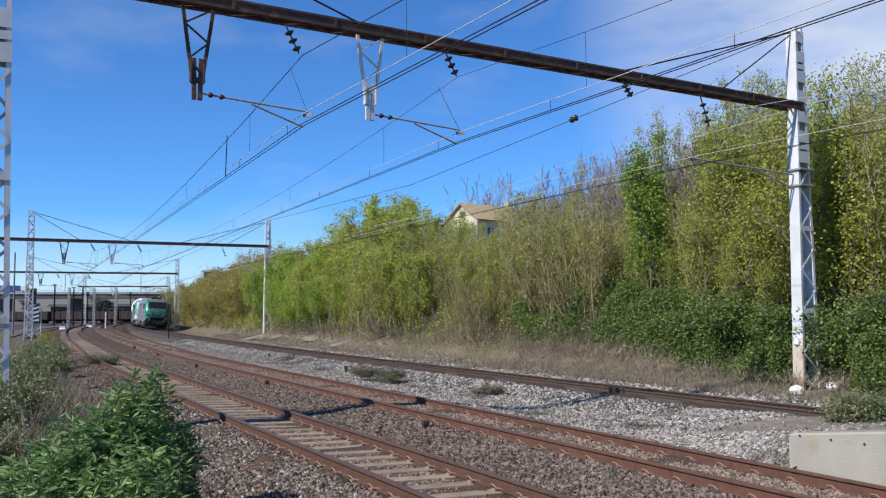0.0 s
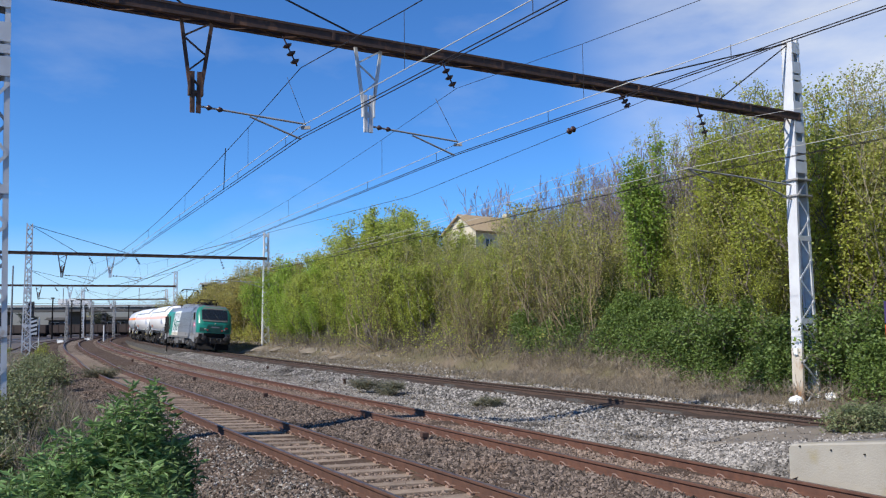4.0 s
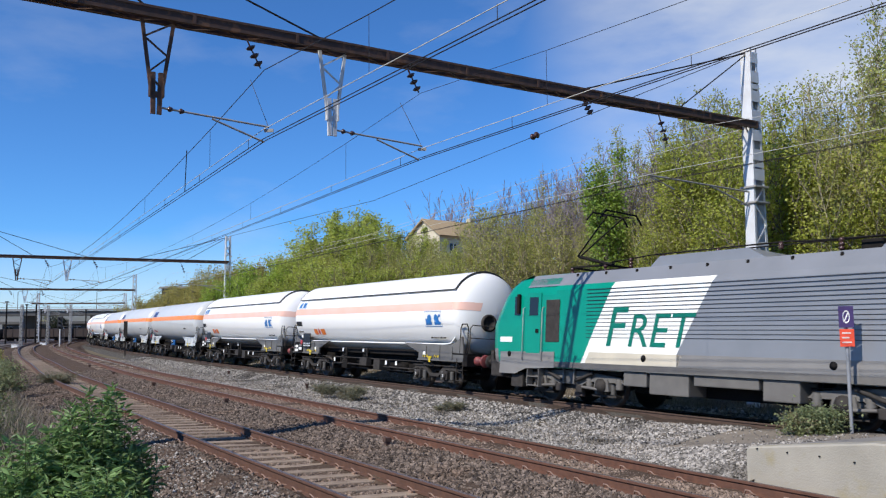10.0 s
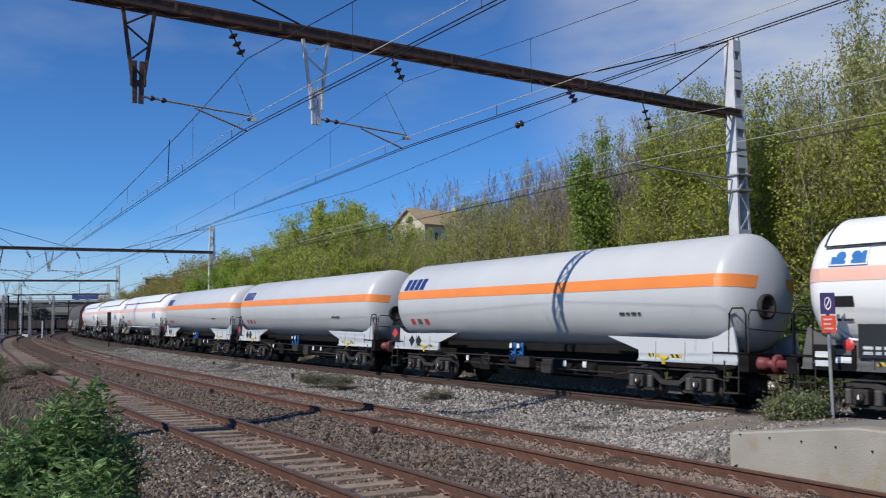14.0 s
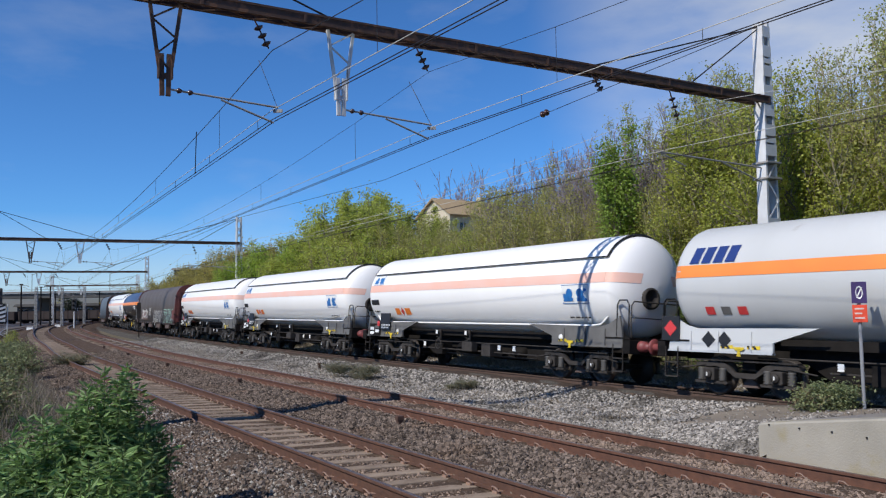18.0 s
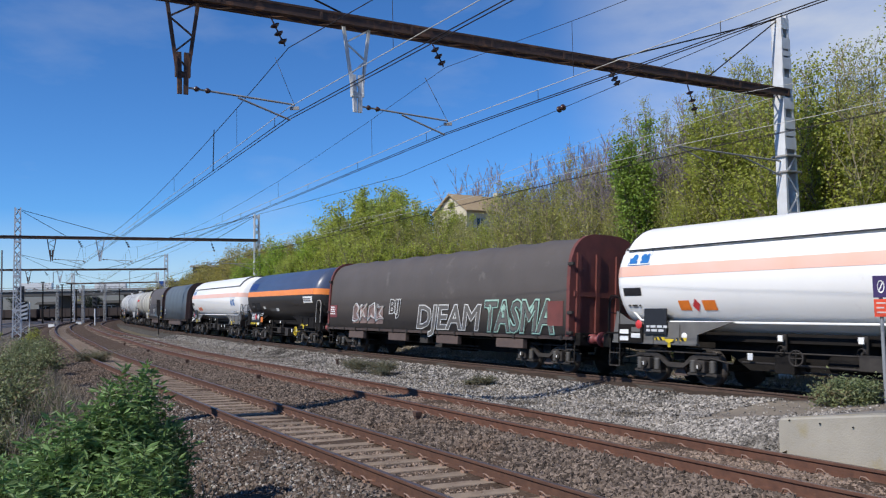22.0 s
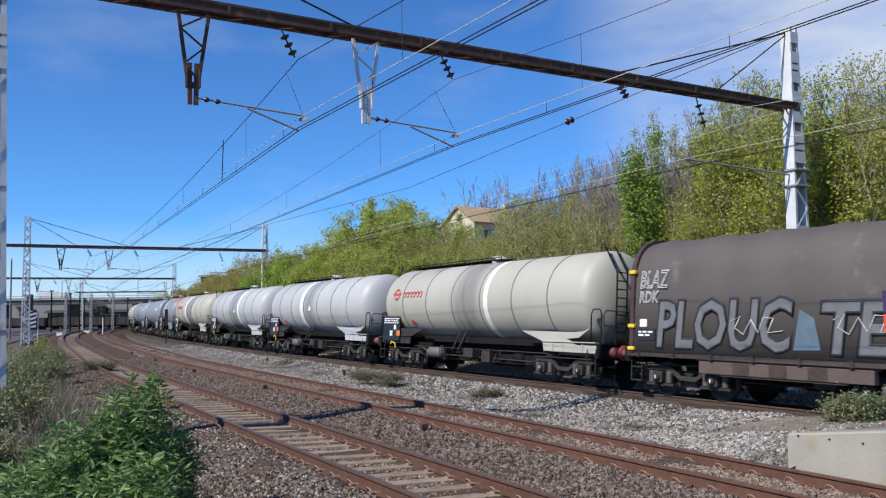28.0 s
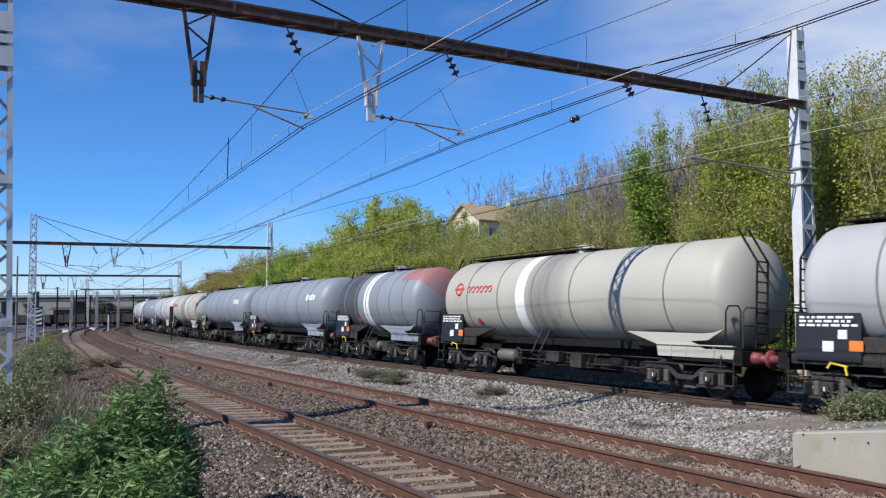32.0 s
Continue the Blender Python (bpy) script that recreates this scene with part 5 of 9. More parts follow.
        if e > 0 or logo:
            part("ladder", g, STEEL_DARK, w)
        end_rack(w, e, half, STEEL_DARK)
        for side in (1, -1):
            x = e * (half - 2.7)
            o = [(x - e * 1.75, 1.62), (x - e * 0.62, 1.30), (x - e * 0.55, 1.0), (x + e * 1.9, 1.0), (x + e * 1.9, 1.22), (x + e * 1.0, 1.22), (x + e * 0.55, 1.40), (x + e * 1.1, 1.44), (x + e * 1.65, 1.74), (x + e * 1.3, 1.63), (x + e * 0.9, 1.60)]
            # up-line saddles take dark steel, their shade put into the colour
            saddle_paint_or_shade = STEEL_MID if e > 0 else paint
            sd = part("saddle", Geo().prism(o if e > 0 else o[::-1], side * 1.20 - 0.03, side * 1.20 + 0.03), saddle_paint_or_shade, w)
            part("saddle_flange", Geo().box(min(x - e * 0.62, x + e * 1.9), max(x - e * 0.62, x + e * 1.9), side * 1.20 - 0.07, side * 1.20 + 0.07, 1.29, 1.32), saddle_paint_or_shade, sd)
            for q in (-0.1, 0.4, 1.3):
                part("saddle_rib", Geo().box(x + e * q - 0.02, x + e * q + 0.02, side * 1.2 - 0.05, side * 1.2 + 0.05, 1.0, 1.29), saddle_paint_or_shade, sd)
    for side in (1, -1):
        for x in (0.55, 0.95):
            part("leg", Geo().rod((x, side * 0.9, 1.65), (x + 0.25, side * 1.15, 0.85), 0.035, 6), STEEL_MID, w)
    part("outlet_pipe", Geo().rod((0, 0.1, 1.4), (0, 0.1, 0.6), 0.11, 10).rod((0, 0.1, 0.65), (0, 1.15, 0.65), 0.09, 10), STEEL_MID, w)
    underframe(w, half)
    part("air_reservoir", Geo().lathe([(-0.5, 0.0), (-0.46, 0.15), (-0.42, 0.2), (0.42, 0.2), (0.46, 0.15), (0.5, 0.0)], "x", 14, (half - 5.0, 0.98, 0.72)), SADDLE_GREY, w, "dusty grey air cylinder")
    yh = Geo().bar((half - 2.15, 1.30, 0.98), (half - 1.75, 1.30, 1.05), 0.03, 0.04).bar((half - 2.10, 1.30, 0.98), (half - 2.14, 1.30, 0.80), 0.03, 0.04)
    part("brake_handle", yh.bar((half - 1.78, 1.30, 1.05), (half - 1.70, 1.30, 0.93), 0.03, 0.04), YELLOW, w, "yellow brake change handle")
    for x in (-1.9, -0.6, 0.15):
        part("pipe_bracket", Geo().tube([(x, 0.7, 0.95), (x, 1.12, 0.90), (x + 0.05, 1.14, 0.55), (x + 0.4, 1.14, 0.52), (x + 0.42, 1.0, 0.8)], 0.018, 5), STEEL_MID, w)
    bogie(w, -(half - 2.5))
    bogie(w, half - 2.5)
    buffers(w, half)
    if board:
        b = part("data_board", Geo().soft_box(half - 2.45, half - 0.95, 1.27, 1.31, 1.08, 2.1, 0.012), BLACK, w, "black data board with hazard plates")
        bars_of_writing(b, 1.315, half - 1.05, 1.98, 3, 1.2, 0.05, WHITE)
        part("hazard_plate", Geo().box(half - 2.5, half - 2.2, 1.312, 1.318, 1.30, 1.52), ORANGE_DECAL, b)
        part("hazard_plate", Geo().box(half - 2.15, half - 1.95, 1.312, 1.318, 1.55, 1.74, ), WHITE, b)
        part("hazard_plate", Geo().box(half - 1.85, half - 1.6, 1.312, 1.318, 1.28, 1.50), WHITE, b)
        part("hazard_diamond", Geo().box(-0.11, 0.11, 0.0, 0.006, -0.11, 0.11, Matrix.Translation((half - 2.55 - 0.9, math.sqrt(r * r - 0.85 ** 2) + 0.03, 1.86)) @ Matrix.Rotation(radians(-36), 4, "X") @ Matrix.Rotation(radians(45), 4, "Y")), RED_DECAL, shell, "red diamond hazard sign")
    return w


def hood_outline(wide, z0, z1, n=10):
    """Rounded section of a tarpaulin hood."""
    pts = [(-wide, z0), (wide, z0)]
    for i in range(n + 1):
        a = math.pi * i / n
        c, s = math.cos(a), math.sin(a)
        y = wide * (abs(c) ** 0.62) * (1 if c > 0 else -1)
        pts.append((y, z0 + (z1 - z0) * (0.52 + 0.48 * abs(s) ** 0.75)))
    return pts


def hood_wagon(length, paint, label, ends=None, graffiti=None, bogies=True, name="hooded_wagon"):
    half = length / 2
    w = thing(name, label, "covered wagon", "train")
    out = hood_outline(1.44, 1.12, 4.2, 16)
    seg = Geo()
    n = max(10, int(length * 1.5))
    xs = [-half + 0.95 + (length - 1.9) * i / n for i in range(n + 1)]
    v = []
    rnd = random.Random(int(length * 10))
    for i, x in enumerate(xs):
        bulge = (0.0 if i % 3 == 0 else -0.035 - rnd.uniform(0, 0.02))
        for y, z in out:
            k = 1 + bulge / 1.44 * (1 if z > 1.4 else 0)
            v.append((x, y * k, z + (bulge if z > 3.2 else 0)))
    m = len(out)
    seg.add(v, [((j + 1) % m + i * m, j + i * m, (i + 1) * m + j, (i + 1) * m + (j + 1) % m) for i in range(n) for j in range(m)], True)
    hood = part("tarpaulin_hood", seg, paint, w, "sagging tarpaulin drawn over hoops")
    for e in (-1, 1):
        x = e * (half - 0.9)
        part("end_wall", Geo().section(hood_outline(1.46, 1.10, 4.24, 16), x - 0.07, x + 0.07), ends or paint, w)
        fr = Geo()
        for y in (-1.15, -0.4, 0.4, 1.15):
            fr.box(x + e * 0.07 - 0.06, x + e * 0.07 + 0.06, y - 0.07, y + 0.07, 1.2, 3.6)
        fr.box(x + e * 0.07 - 0.05, x + e * 0.07 + 0.05, -1.3, 1.3, 2.3, 2.45)
        part("end_post_frame", fr, ends or STEEL_DARK, w)
        part("end_step", Geo().box(e * (half - 0.85), e * (half - 0.4), -1.2, 1.2, 1.1, 1.14), STEEL_DARK, w)
    for side in (1, -1):
        part("side_sill", Geo().box(-half + 0.7, half - 0.7, side * 1.34, side * 1.42, 1.0, 1.12), RUST_UNDER, w)
        me = Geo().box(-0.05, 0.05, side * 1.42, side * 1.45, 0.98, 1.14).mesh("sill_bracket", STEEL_MID)
        for i in range(int(length / 1.2)):
            part("sill_bracket", me, None, w, m=Matrix.Translation((-half + 1.2 + i * 1.2, 0, 0)))
    for i, x in enumerate(np.linspace(-half + 3.9, half - 3.9, 4 if bogies else 2)):
        part("underframe_box", Geo().soft_box(x - 0.75, x + 0.75, 1.2, 1.38, 0.66, 0.96, 0.02), BOX_RUST, w)
    underframe(w, half)
    bogie(w, -(half - 2.5))
    bogie(w, half - 2.5)
    buffers(w, half)
    y = 1.452
    if graffiti == "long":
        # two sprayed words, a faded tag, a red panel at the end
        spray_word("DJEAM", 1.22, w, (0.28, y, 1.20), SPRAY_WHITE, 0.030, 1.24, SPRAY_ASH, 0.03)
        spray_word("TASMA", 1.38, w, (-4.42, y, 1.20), SPRAY_MINT, 0.042, 0.86, SPRAY_ASH, 0.05)
        spray_word("TASMA", 1.38, w, (-4.40, y + 0.004, 1.20), SPRAY_DARK, 0.014, 0.86, None, 0.02)
        for q, r_ in ((-5.55, 0.16), (-7.1, 0.13), (-4.75, 0.12)):
            part("spray_patch", Geo().prism([(q + r_, 1.95), (q, 1.72), (q - r_, 1.98), (q - 0.3 * r_, 2.08)], y, y + 0.004), SPRAY_MINT, hood, "sprayed mint splash")
        for k in range(4):
            q = 6.1 - 0.78 * k
            j = (0.0, 0.35, -0.25, 0.15)[k]
            part("spray_patch", Geo().prism([(q + 0.02, 1.3), (q - 0.05, 2.05), (q - 0.6, 2.0), (q - 0.66, 1.32)], y - 0.006, y - 0.001), SPRAY_RUST, hood, "faded rust-brown spray fill")
            for d, mt in ((0.0, SPRAY_WHITE), (0.09, SPRAY_PINK)):
                part("faded_tag", Geo().tube([(q - d, y, 1.42 + d), (q - 0.08, y, 2.05 + 0.1 * (k % 2) - d), (q - 0.32 + j, y, 2.2 - d - 0.2 * (k % 2)), (q - 0.66 + d, y, 1.98 + j * 0.5), (q - 0.42 + j, y, 1.74), (q - 0.70 + d, y, 1.5), (q - 0.3, y, 1.38 + d + abs(j)), (q - d, y, 1.42 + d)], 0.036, 5), mt, hood, "faded pink and rust sprayed tag")
        spray_word("BIJ", 0.78, w, (2.62, y, 1.76), SPRAY_WHITE, 0.024, 1.15, None, 0.03)
        part("red_panel", Geo().box(-half + 1.12, -half + 1.85, y - 0.01, y + 0.006, 1.4, 2.15), WAGON_RED, hood, "oxide-red repair panel")
        part("label_panel", Geo().box(half - 1.85, half - 1.05, y - 0.01, y + 0.006, 1.55, 2.12), BUFFER_RED, hood)
        bars_of_writing(hood, y + 0.006, half - 1.12, 2.0, 4, 0.5, 0.06, WHITE)
    elif graffiti == "short":
        spray_word("PLOUC", 1.62, w, (3.62, y, 1.30), SPRAY_DARK, 0.040, 0.76, SPRAY_GREY, 0.05)
        spray_word("TEMP", 1.50, w, (-1.05, y, 1.28), SPRAY_DARK, 0.040, 0.92, SPRAY_GREY, 0.05)
        part("spray_patch", Geo().prism([(-0.45, 1.30), (-1.1, 1.32), (-0.95, 2.0), (-0.6, 2.2)], y - 0.007, y - 0.003), SPRAY_BLUE, hood, "sprayed blue patch")
        part("spray_patch", Geo().prism([(-4.2, 1.36), (-4.7, 1.40), (-4.75, 2.2), (-4.3, 2.4)], y, y + 0.004), SPRAY_BLUE, hood, "sprayed blue patch")
        spray_word("BLAZ", 0.66, w, (4.22, y - 0.006, 2.80), SPRAY_WHITE, 0.020, 0.62, None, 0.0, 5)
        spray_word("RDK", 0.42, w, (4.22, y, 2.42), SPRAY_WHITE, 0.016, 0.8)
    if graffiti == "short":
        for x0, z0 in ((1.2, 1.62), (-1.4, 1.66)):
            part("spray_tag", Geo().tube([(x0, y + 0.004, z0 + 0.3), (x0 - 0.25, y + 0.004, z0 + 0.42), (x0 - 0.1, y + 0.004, z0 + 0.15), (x0 - 0.35, y + 0.004, z0), (x0 - 0.55, y + 0.004, z0 + 0.35), (x0 - 0.75, y + 0.004, z0 + 0.05), (x0 - 0.9, y + 0.004, z0 + 0.4), (x0 - 1.15, y + 0.004, z0 + 0.38), (x0 - 1.0, y + 0.004, z0 + 0.05), (x0 - 1.4, y + 0.004, z0 + 0.1)], 0.016, 5), SPRAY_WHITE, hood, "white sprayed squiggle")
    if length < 15:
        for side in (1, -1):
            part("fishbelly_sill", Geo().prism([(-2.4, 1.0), (2.4, 1.0), (1.6, 0.62), (-1.6, 0.62)], side * 1.30 - 0.04, side * 1.30 + 0.04), RUST_UNDER, w)
        part("label_panel", Geo().box(half - 1.75, half - 1.1, y - 0.01, y + 0.004, 1.42, 1.72), BLACK, hood)
        bars_of_writing(hood, y + 0.004, half - 1.16, 1.62, 2, 0.4, 0.05, WHITE)
        part("label_panel", Geo().box(half - 1.45, half - 1.2, y - 0.01, y + 0.004, 1.78, 1.98), WHITE, hood)
    if graffiti:
        for e in (-1, 1):
            for z in (1.15, 1.75, 3.2):
                part("latch", Geo().soft_box(e * (half - 0.85) - 0.18, e * (half - 0.85) + 0.06, 1.40, 1.50, z, z + 0.1, 0.02), YELLOW if graffiti == "short" else STEEL_MID, w)
    return w


GREEN_DARK = material("dull_dark_green_paint", (0.01, 0.087, 0.063), 0.5, second=(0.017, 0.065, 0.052), scale=2, bump=0)
# Leading nose: a duller green than the body.
NOSE_GREEN = material("dull_green_nose", (0.004, 0.205, 0.140), 0.30, second=(0.015, 0.145, 0.105), scale=1.5, bump=0.03)
LAMP_GLASS = material("clear_lamp_glass", (0.392, 0.4, 0.392), 0.15, bump=0)


def loco(length):
    """Electric freight locomotive; the leading cab looks towards -x."""
    half = length / 2
    w = thing("electric_locomotive", "green, white and silver-grey electric freight locomotive with raised pantograph", "locomotive", "train")
    SIDE = [(1.36, 0.98), (1.43, 1.12), (1.44, 2.2), (1.42, 3.22), (1.36, 3.36)]
    ROOF = [(1.36, 3.36), (1.08, 3.74), (0.6, 3.80)]
    wide = lambda z: float(np.interp(z, [p[1] for p in SIDE] + [3.74, 3.85], [p[0] for p in SIDE] + [1.08, 0.5]))

    def skin(name, x0, x1, mat, label):
        """The side walls between two slanted ends x(z), a panel with thickness each."""
        for sy in (1, -1):
            g = Geo()
            zs = [0.98, 1.12, 1.5, 2.2, 2.9, 3.22, 3.36]
            v = []
            for z in zs:
                for x in (x0(z), x1(z)):
                    v.append((x, sy * wide(z), z))
            for z in zs:
                for x in (x0(z), x1(z)):
                    v.append((x, sy * (wide(z) - 0.06), z))
            k = 2 * len(zs)
            n = len(zs) - 1
            g.add(v, [(2 * i, 2 * i + 1, 2 * i + 3, 2 * i + 2) for i in range(n)] + [(k + 2 * i, k + 2 * i + 1, k + 2 * i + 3, k + 2 * i + 2) for i in range(n)]
                  + [(2 * i, 2 * i + 2, k + 2 * i + 2, k + 2 * i) for i in range(n)] + [(2 * i + 1, 2 * i + 3, k + 2 * i + 3, k + 2 * i + 1) for i in range(n)]
                  + [(0, 1, k + 1, k), (2 * n, 2 * n + 1, k + 2 * n + 1, k + 2 * n)])
            panel = part(name, g, mat, w, label)
            if sy > 0:
                first = panel
        return first

    slant = lambda z: -(z - 2.38) * 0.60
    edge1 = lambda z: 0.14 + slant(z)
    edge2 = lambda z: 3.42 + slant(z) * 0.92
    grey = skin("side_wall", lambda z: -5.2, edge1, LOCO_GREY, "silver-grey ribbed side wall")
    skin("side_wall", edge1, edge2, LOCO_WHITE, "white slanted side panel")
    skin("side_wall", edge2, lambda z: 5.2, LOCO_GREEN, "emerald green side panel")
    # dust along the lower edge
    for x0, x1, mt in ((-5.2, 0.68, LOCO_DUST), (0.68, 3.95, LOCO_CREAM)):
        part("dusty_edge", Geo().prism([(x0, 1.10), (x1, 1.10), (x1 - 0.2 * (x1 > 1), 1.46), (x0 + (0.0 if x0 < 0 else -0.2), 1.46)], 1.444, 1.450), mt, w, "dust-stained lower edge")
    part("sill", Geo().box(-5.2, 5.2, 1.42, 1.455, 1.0, 1.16).box(-5.2, 5.2, -1.455, -1.42, 1.0, 1.16), LOCO_LOW, w, "dusty grey sill")
    # thin raised black strips stand for the shade in the wall's grooves
    rib = Geo().box(-5.05, 3.9, 1.438, 1.449, -0.0065, 0.0065)
    me = rib.mesh("rib_groove", BLACK)
    for i in range(14):
        z = 1.86 + i * 0.102
        ob = part("rib_groove", me, None, grey, m=Matrix.Translation((0, 0.0 if z < 2.9 else -0.01 * (z - 2.9), z)))
    # roof: sloped shoulders with a raised middle
    for sy in (1, -1):
        v = []
        for y, z in ROOF:
            v += [(-6.6, sy * y, z), (6.6, sy * y, z)]
        part("roof_shoulder", Geo().add(v, [(2 * i, 2 * i + 1, 2 * i + 3, 2 * i + 2) for i in range(len(ROOF) - 1)]), LOCO_GREY, w, "silver sloped roof edge")
        for i in range(9):
            part("lifting_eye", Geo().box(-4.6 + i * 1.15 - 0.03, -4.6 + i * 1.15 + 0.03, sy * 1.16 - 0.02, sy * 1.16 + 0.02, 3.62, 3.70), STEEL_DARK, w)
    part("roof_deck", Geo().box(-6.6, 6.6, -0.62, 0.62, 3.76, 3.80), STEEL_DARK, w)
    part("roof_hood", Geo().prism([(-1.6, 3.70), (2.1, 3.70), (1.7, 4.02), (-1.0, 4.02)], -0.95, 0.95), LOCO_GREY, w, "raised grey equipment cover on the roof")
    part("roof_hood", Geo().prism([(-5.6, 3.70), (-4.1, 3.70), (-4.3, 3.88), (-5.5, 3.88)], -0.95, 0.95), LOCO_GREY, w)

    def cab(e, mat_side, mat_nose, label):
        """One cab: plan curves stacked by height; e is -1 for the leading end."""
        zs = [0.98, 1.12, 1.30, 1.50, 1.62, 2.20, 2.34, 2.70, 3.10, 3.42, 3.62, 3.78]
        nose = [8.30, 8.38, 8.42, 8.446, 8.46, 8.46, 8.40, 8.18, 7.92, 7.70, 7.50, 7.15]
        rows_side, rows_nose = [], []
        for z, xn in zip(zs, nose):
            wd = wide(z)
            xe = xn - 0.42
            s_ = [(5.2, wd), (6.2, wd), (xe - 0.12, wd)]
            f_ = [(xe - 0.12, wd), (xe + 0.10, wd * 0.965), (xn - 0.10, wd * 0.86), (xn - 0.02, wd * 0.5), (xn, 0.0)]
            rows_side.append([(e * x, y, z) for x, y in s_])
            f2 = f_ + [(x, -y) for x, y in f_[-2::-1]]
            rows_nose.append([(e * x, y, z) for x, y in f2])
        def sheet(rows):
            k = len(rows[0])
            v = [p for r in rows for p in r]
            return v, [(i * k + j, i * k + j + 1, (i + 1) * k + j + 1, (i + 1) * k + j) for i in range(len(rows) - 1) for j in range(k - 1)]
        g = Geo()
        v, f = sheet(rows_side)
        g.add(v, f)
        g.add([(x, -y, z) for x, y, z in v], f)
        c = part("cab", g, mat_side, w, label)
        v, f = sheet(rows_nose[:4])
        part("front_skirt", Geo().add(v, f, True), LOCO_DUST, c, "dusty silver lower front of the cab")
        v, f = sheet(rows_nose[3:])
        nz = part("nose", Geo().add(v, f, True), mat_nose, c, "rounded green cab front")
        part("cab_roof", Geo().add([rows_side[-1][0], rows_side[-1][2]] + rows_nose[-1][1:-1] + [(p[0], -p[1], p[2]) for p in (rows_side[-1][2], rows_side[-1][0])], [tuple(range(4 + len(rows_nose[-1]) - 2))]), LOCO_GREY, c)
        # windscreen, lamps, shutters, handrail
        def on_nose(y, z, out=0.012):
            xn = float(np.interp(z, zs, nose))
            a = abs(y) / wide(z)
            x = xn + float(np.interp(a, [0, 0.5, 0.86, 0.965, 1], [0, -0.02, -0.10, -0.32, -0.54]))
            return (e * (x + out), y, z + out * 0.5)
        def pane(name, y0, y1, z0, z1, mat, label="", ny=10, nz_=3, out=0.012):
            vv = [on_nose(y0 + (y1 - y0) * i / ny, z0 + (z1 - z0) * j / nz_, out) for j in range(nz_ + 1) for i in range(ny + 1)]
            return part(name, Geo().add(vv, [(j * (ny + 1) + i, j * (ny + 1) + i + 1, (j + 1) * (ny + 1) + i + 1, (j + 1) * (ny + 1) + i) for j in range(nz_) for i in range(ny)], True), mat, nz, label)
        pane("windscreen_frame", -1.06, 1.06, 2.58, 3.46, BLACK, "dark windscreen surround", out=0.008)
        pane("brow", -1.10, 1.10, 3.46, 3.77, LOCO_LOW, "dusty grey brow above the windscreen", out=0.010)
        pane("windscreen", -0.99, 0.99, 2.66, 3.40, GLASS_DARK, "dark reflecting windscreen", out=0.016)
        pane("visor_ledge", -1.0, 1.0, 2.44, 2.54, LOCO_LOW, out=0.05)
        for y in (-0.35, 0.45):
            part("wiper", Geo().bar(on_nose(y, 2.58, 0.03), on_nose(y + 0.35, 3.05, 0.03), 0.02, 0.02), BLACK, nz)
        for y in (-0.78, 0.78):
            for dz, rr, mt in ((1.82, 0.075, LAMP_GLASS), (1.74, 0.065, RED_DECAL)):
                p = on_nose(y if mt is LAMP_GLASS else y * 0.76, dz, 0.0)
                part("headlamp" if mt is LAMP_GLASS else "tail_lamp", Geo().lathe([(0, rr), (e * 0.05, rr), (e * 0.055, rr * 0.8), (e * 0.02, 0.0)], "x", 16, p), mt, nz)
        p = on_nose(0.0, 2.28, 0.0)
        part("headlamp", Geo().lathe([(0, 0.06), (e * 0.04, 0.06), (e * 0.02, 0.0)], "x", 14, p), LAMP_GLASS, nz)
        pane("number_bars", -0.35, 0.30, 1.93, 2.04, LOCO_GREY)
        pane("dark_panel", -0.62, 0.62, 1.56, 2.14, GREEN_DARK, out=0.005)
        pane("lower_front", -0.86, 0.86, 1.0, 1.50, STEEL_DARK, "grimy lower cab front", out=0.009)
        pane("badge", -1.05, -0.80, 1.88, 2.0, RED_DECAL)
        # thin dark green line where the nose bends back
        pane("dust_line", -1.38, 1.38, 2.20, 2.235, GREEN_DARK, out=0.006)
        for y in (1.0, -1.0):
            pane("lamp_grille", y - 0.2, y + 0.2, 1.60, 1.92, GREEN_DARK, out=0.006)
        # buffer beam, apron, snow plough
        ap = part("apron", Geo().soft_box(min(e * 7.7, e * 8.36), max(e * 7.7, e * 8.36), -1.36, 1.36, 0.62, 1.16, 0.06), STEEL_MID, c, "grimy buffer beam")
        for y in (-0.55, -0.2, 0.3, 0.6):
            part("front_hose", Geo().tube([(e * 8.36, y, 1.12), (e * 8.55, y, 1.05), (e * 8.60, y + 0.03, 0.7), (e * 8.45, y + 0.06, 0.55)], 0.03, 6), BLACK, ap)
        for y0, out in ((-1.25, 8.56), (1.02, 8.5)):
            part("jumper_box", Geo().soft_box(min(e * 8.36, e * out), max(e * 8.36, e * out), y0, y0 + 0.25, 1.02, 1.42, 0.02), STEEL_MID, ap)
        pl = Geo()
        for sy in (-1, 1):
            pl.add([(e * 8.2, sy * 1.25, 0.18), (e * 8.75, sy * 0.1, 0.18), (e * 8.65, sy * 0.1, 0.55), (e * 8.1, sy * 1.25, 0.6), (e * 8.15, sy * 1.25, 0.18), (e * 8.70, sy * 0.1, 0.18), (e * 8.60, sy * 0.1, 0.55), (e * 8.05, sy * 1.25, 0.6)],
                   [(0, 1, 2, 3), (7, 6, 5, 4), (3, 2, 6, 7), (0, 4, 5, 1)])
        part("snow_plough", pl, STEEL_DARK, ap)
        # side door, windows, rails, steps on both sides
        for sy in (1, -1):
            xd0, xd1 = sorted((e * 5.85, e * 6.50))
            y = sy * 1.436
            d = part("cab_door", Geo().soft_box(xd0, xd1, min(y, y + sy * 0.02), max(y, y + sy * 0.02), 1.38, 3.18, 0.008), mat_side, c)
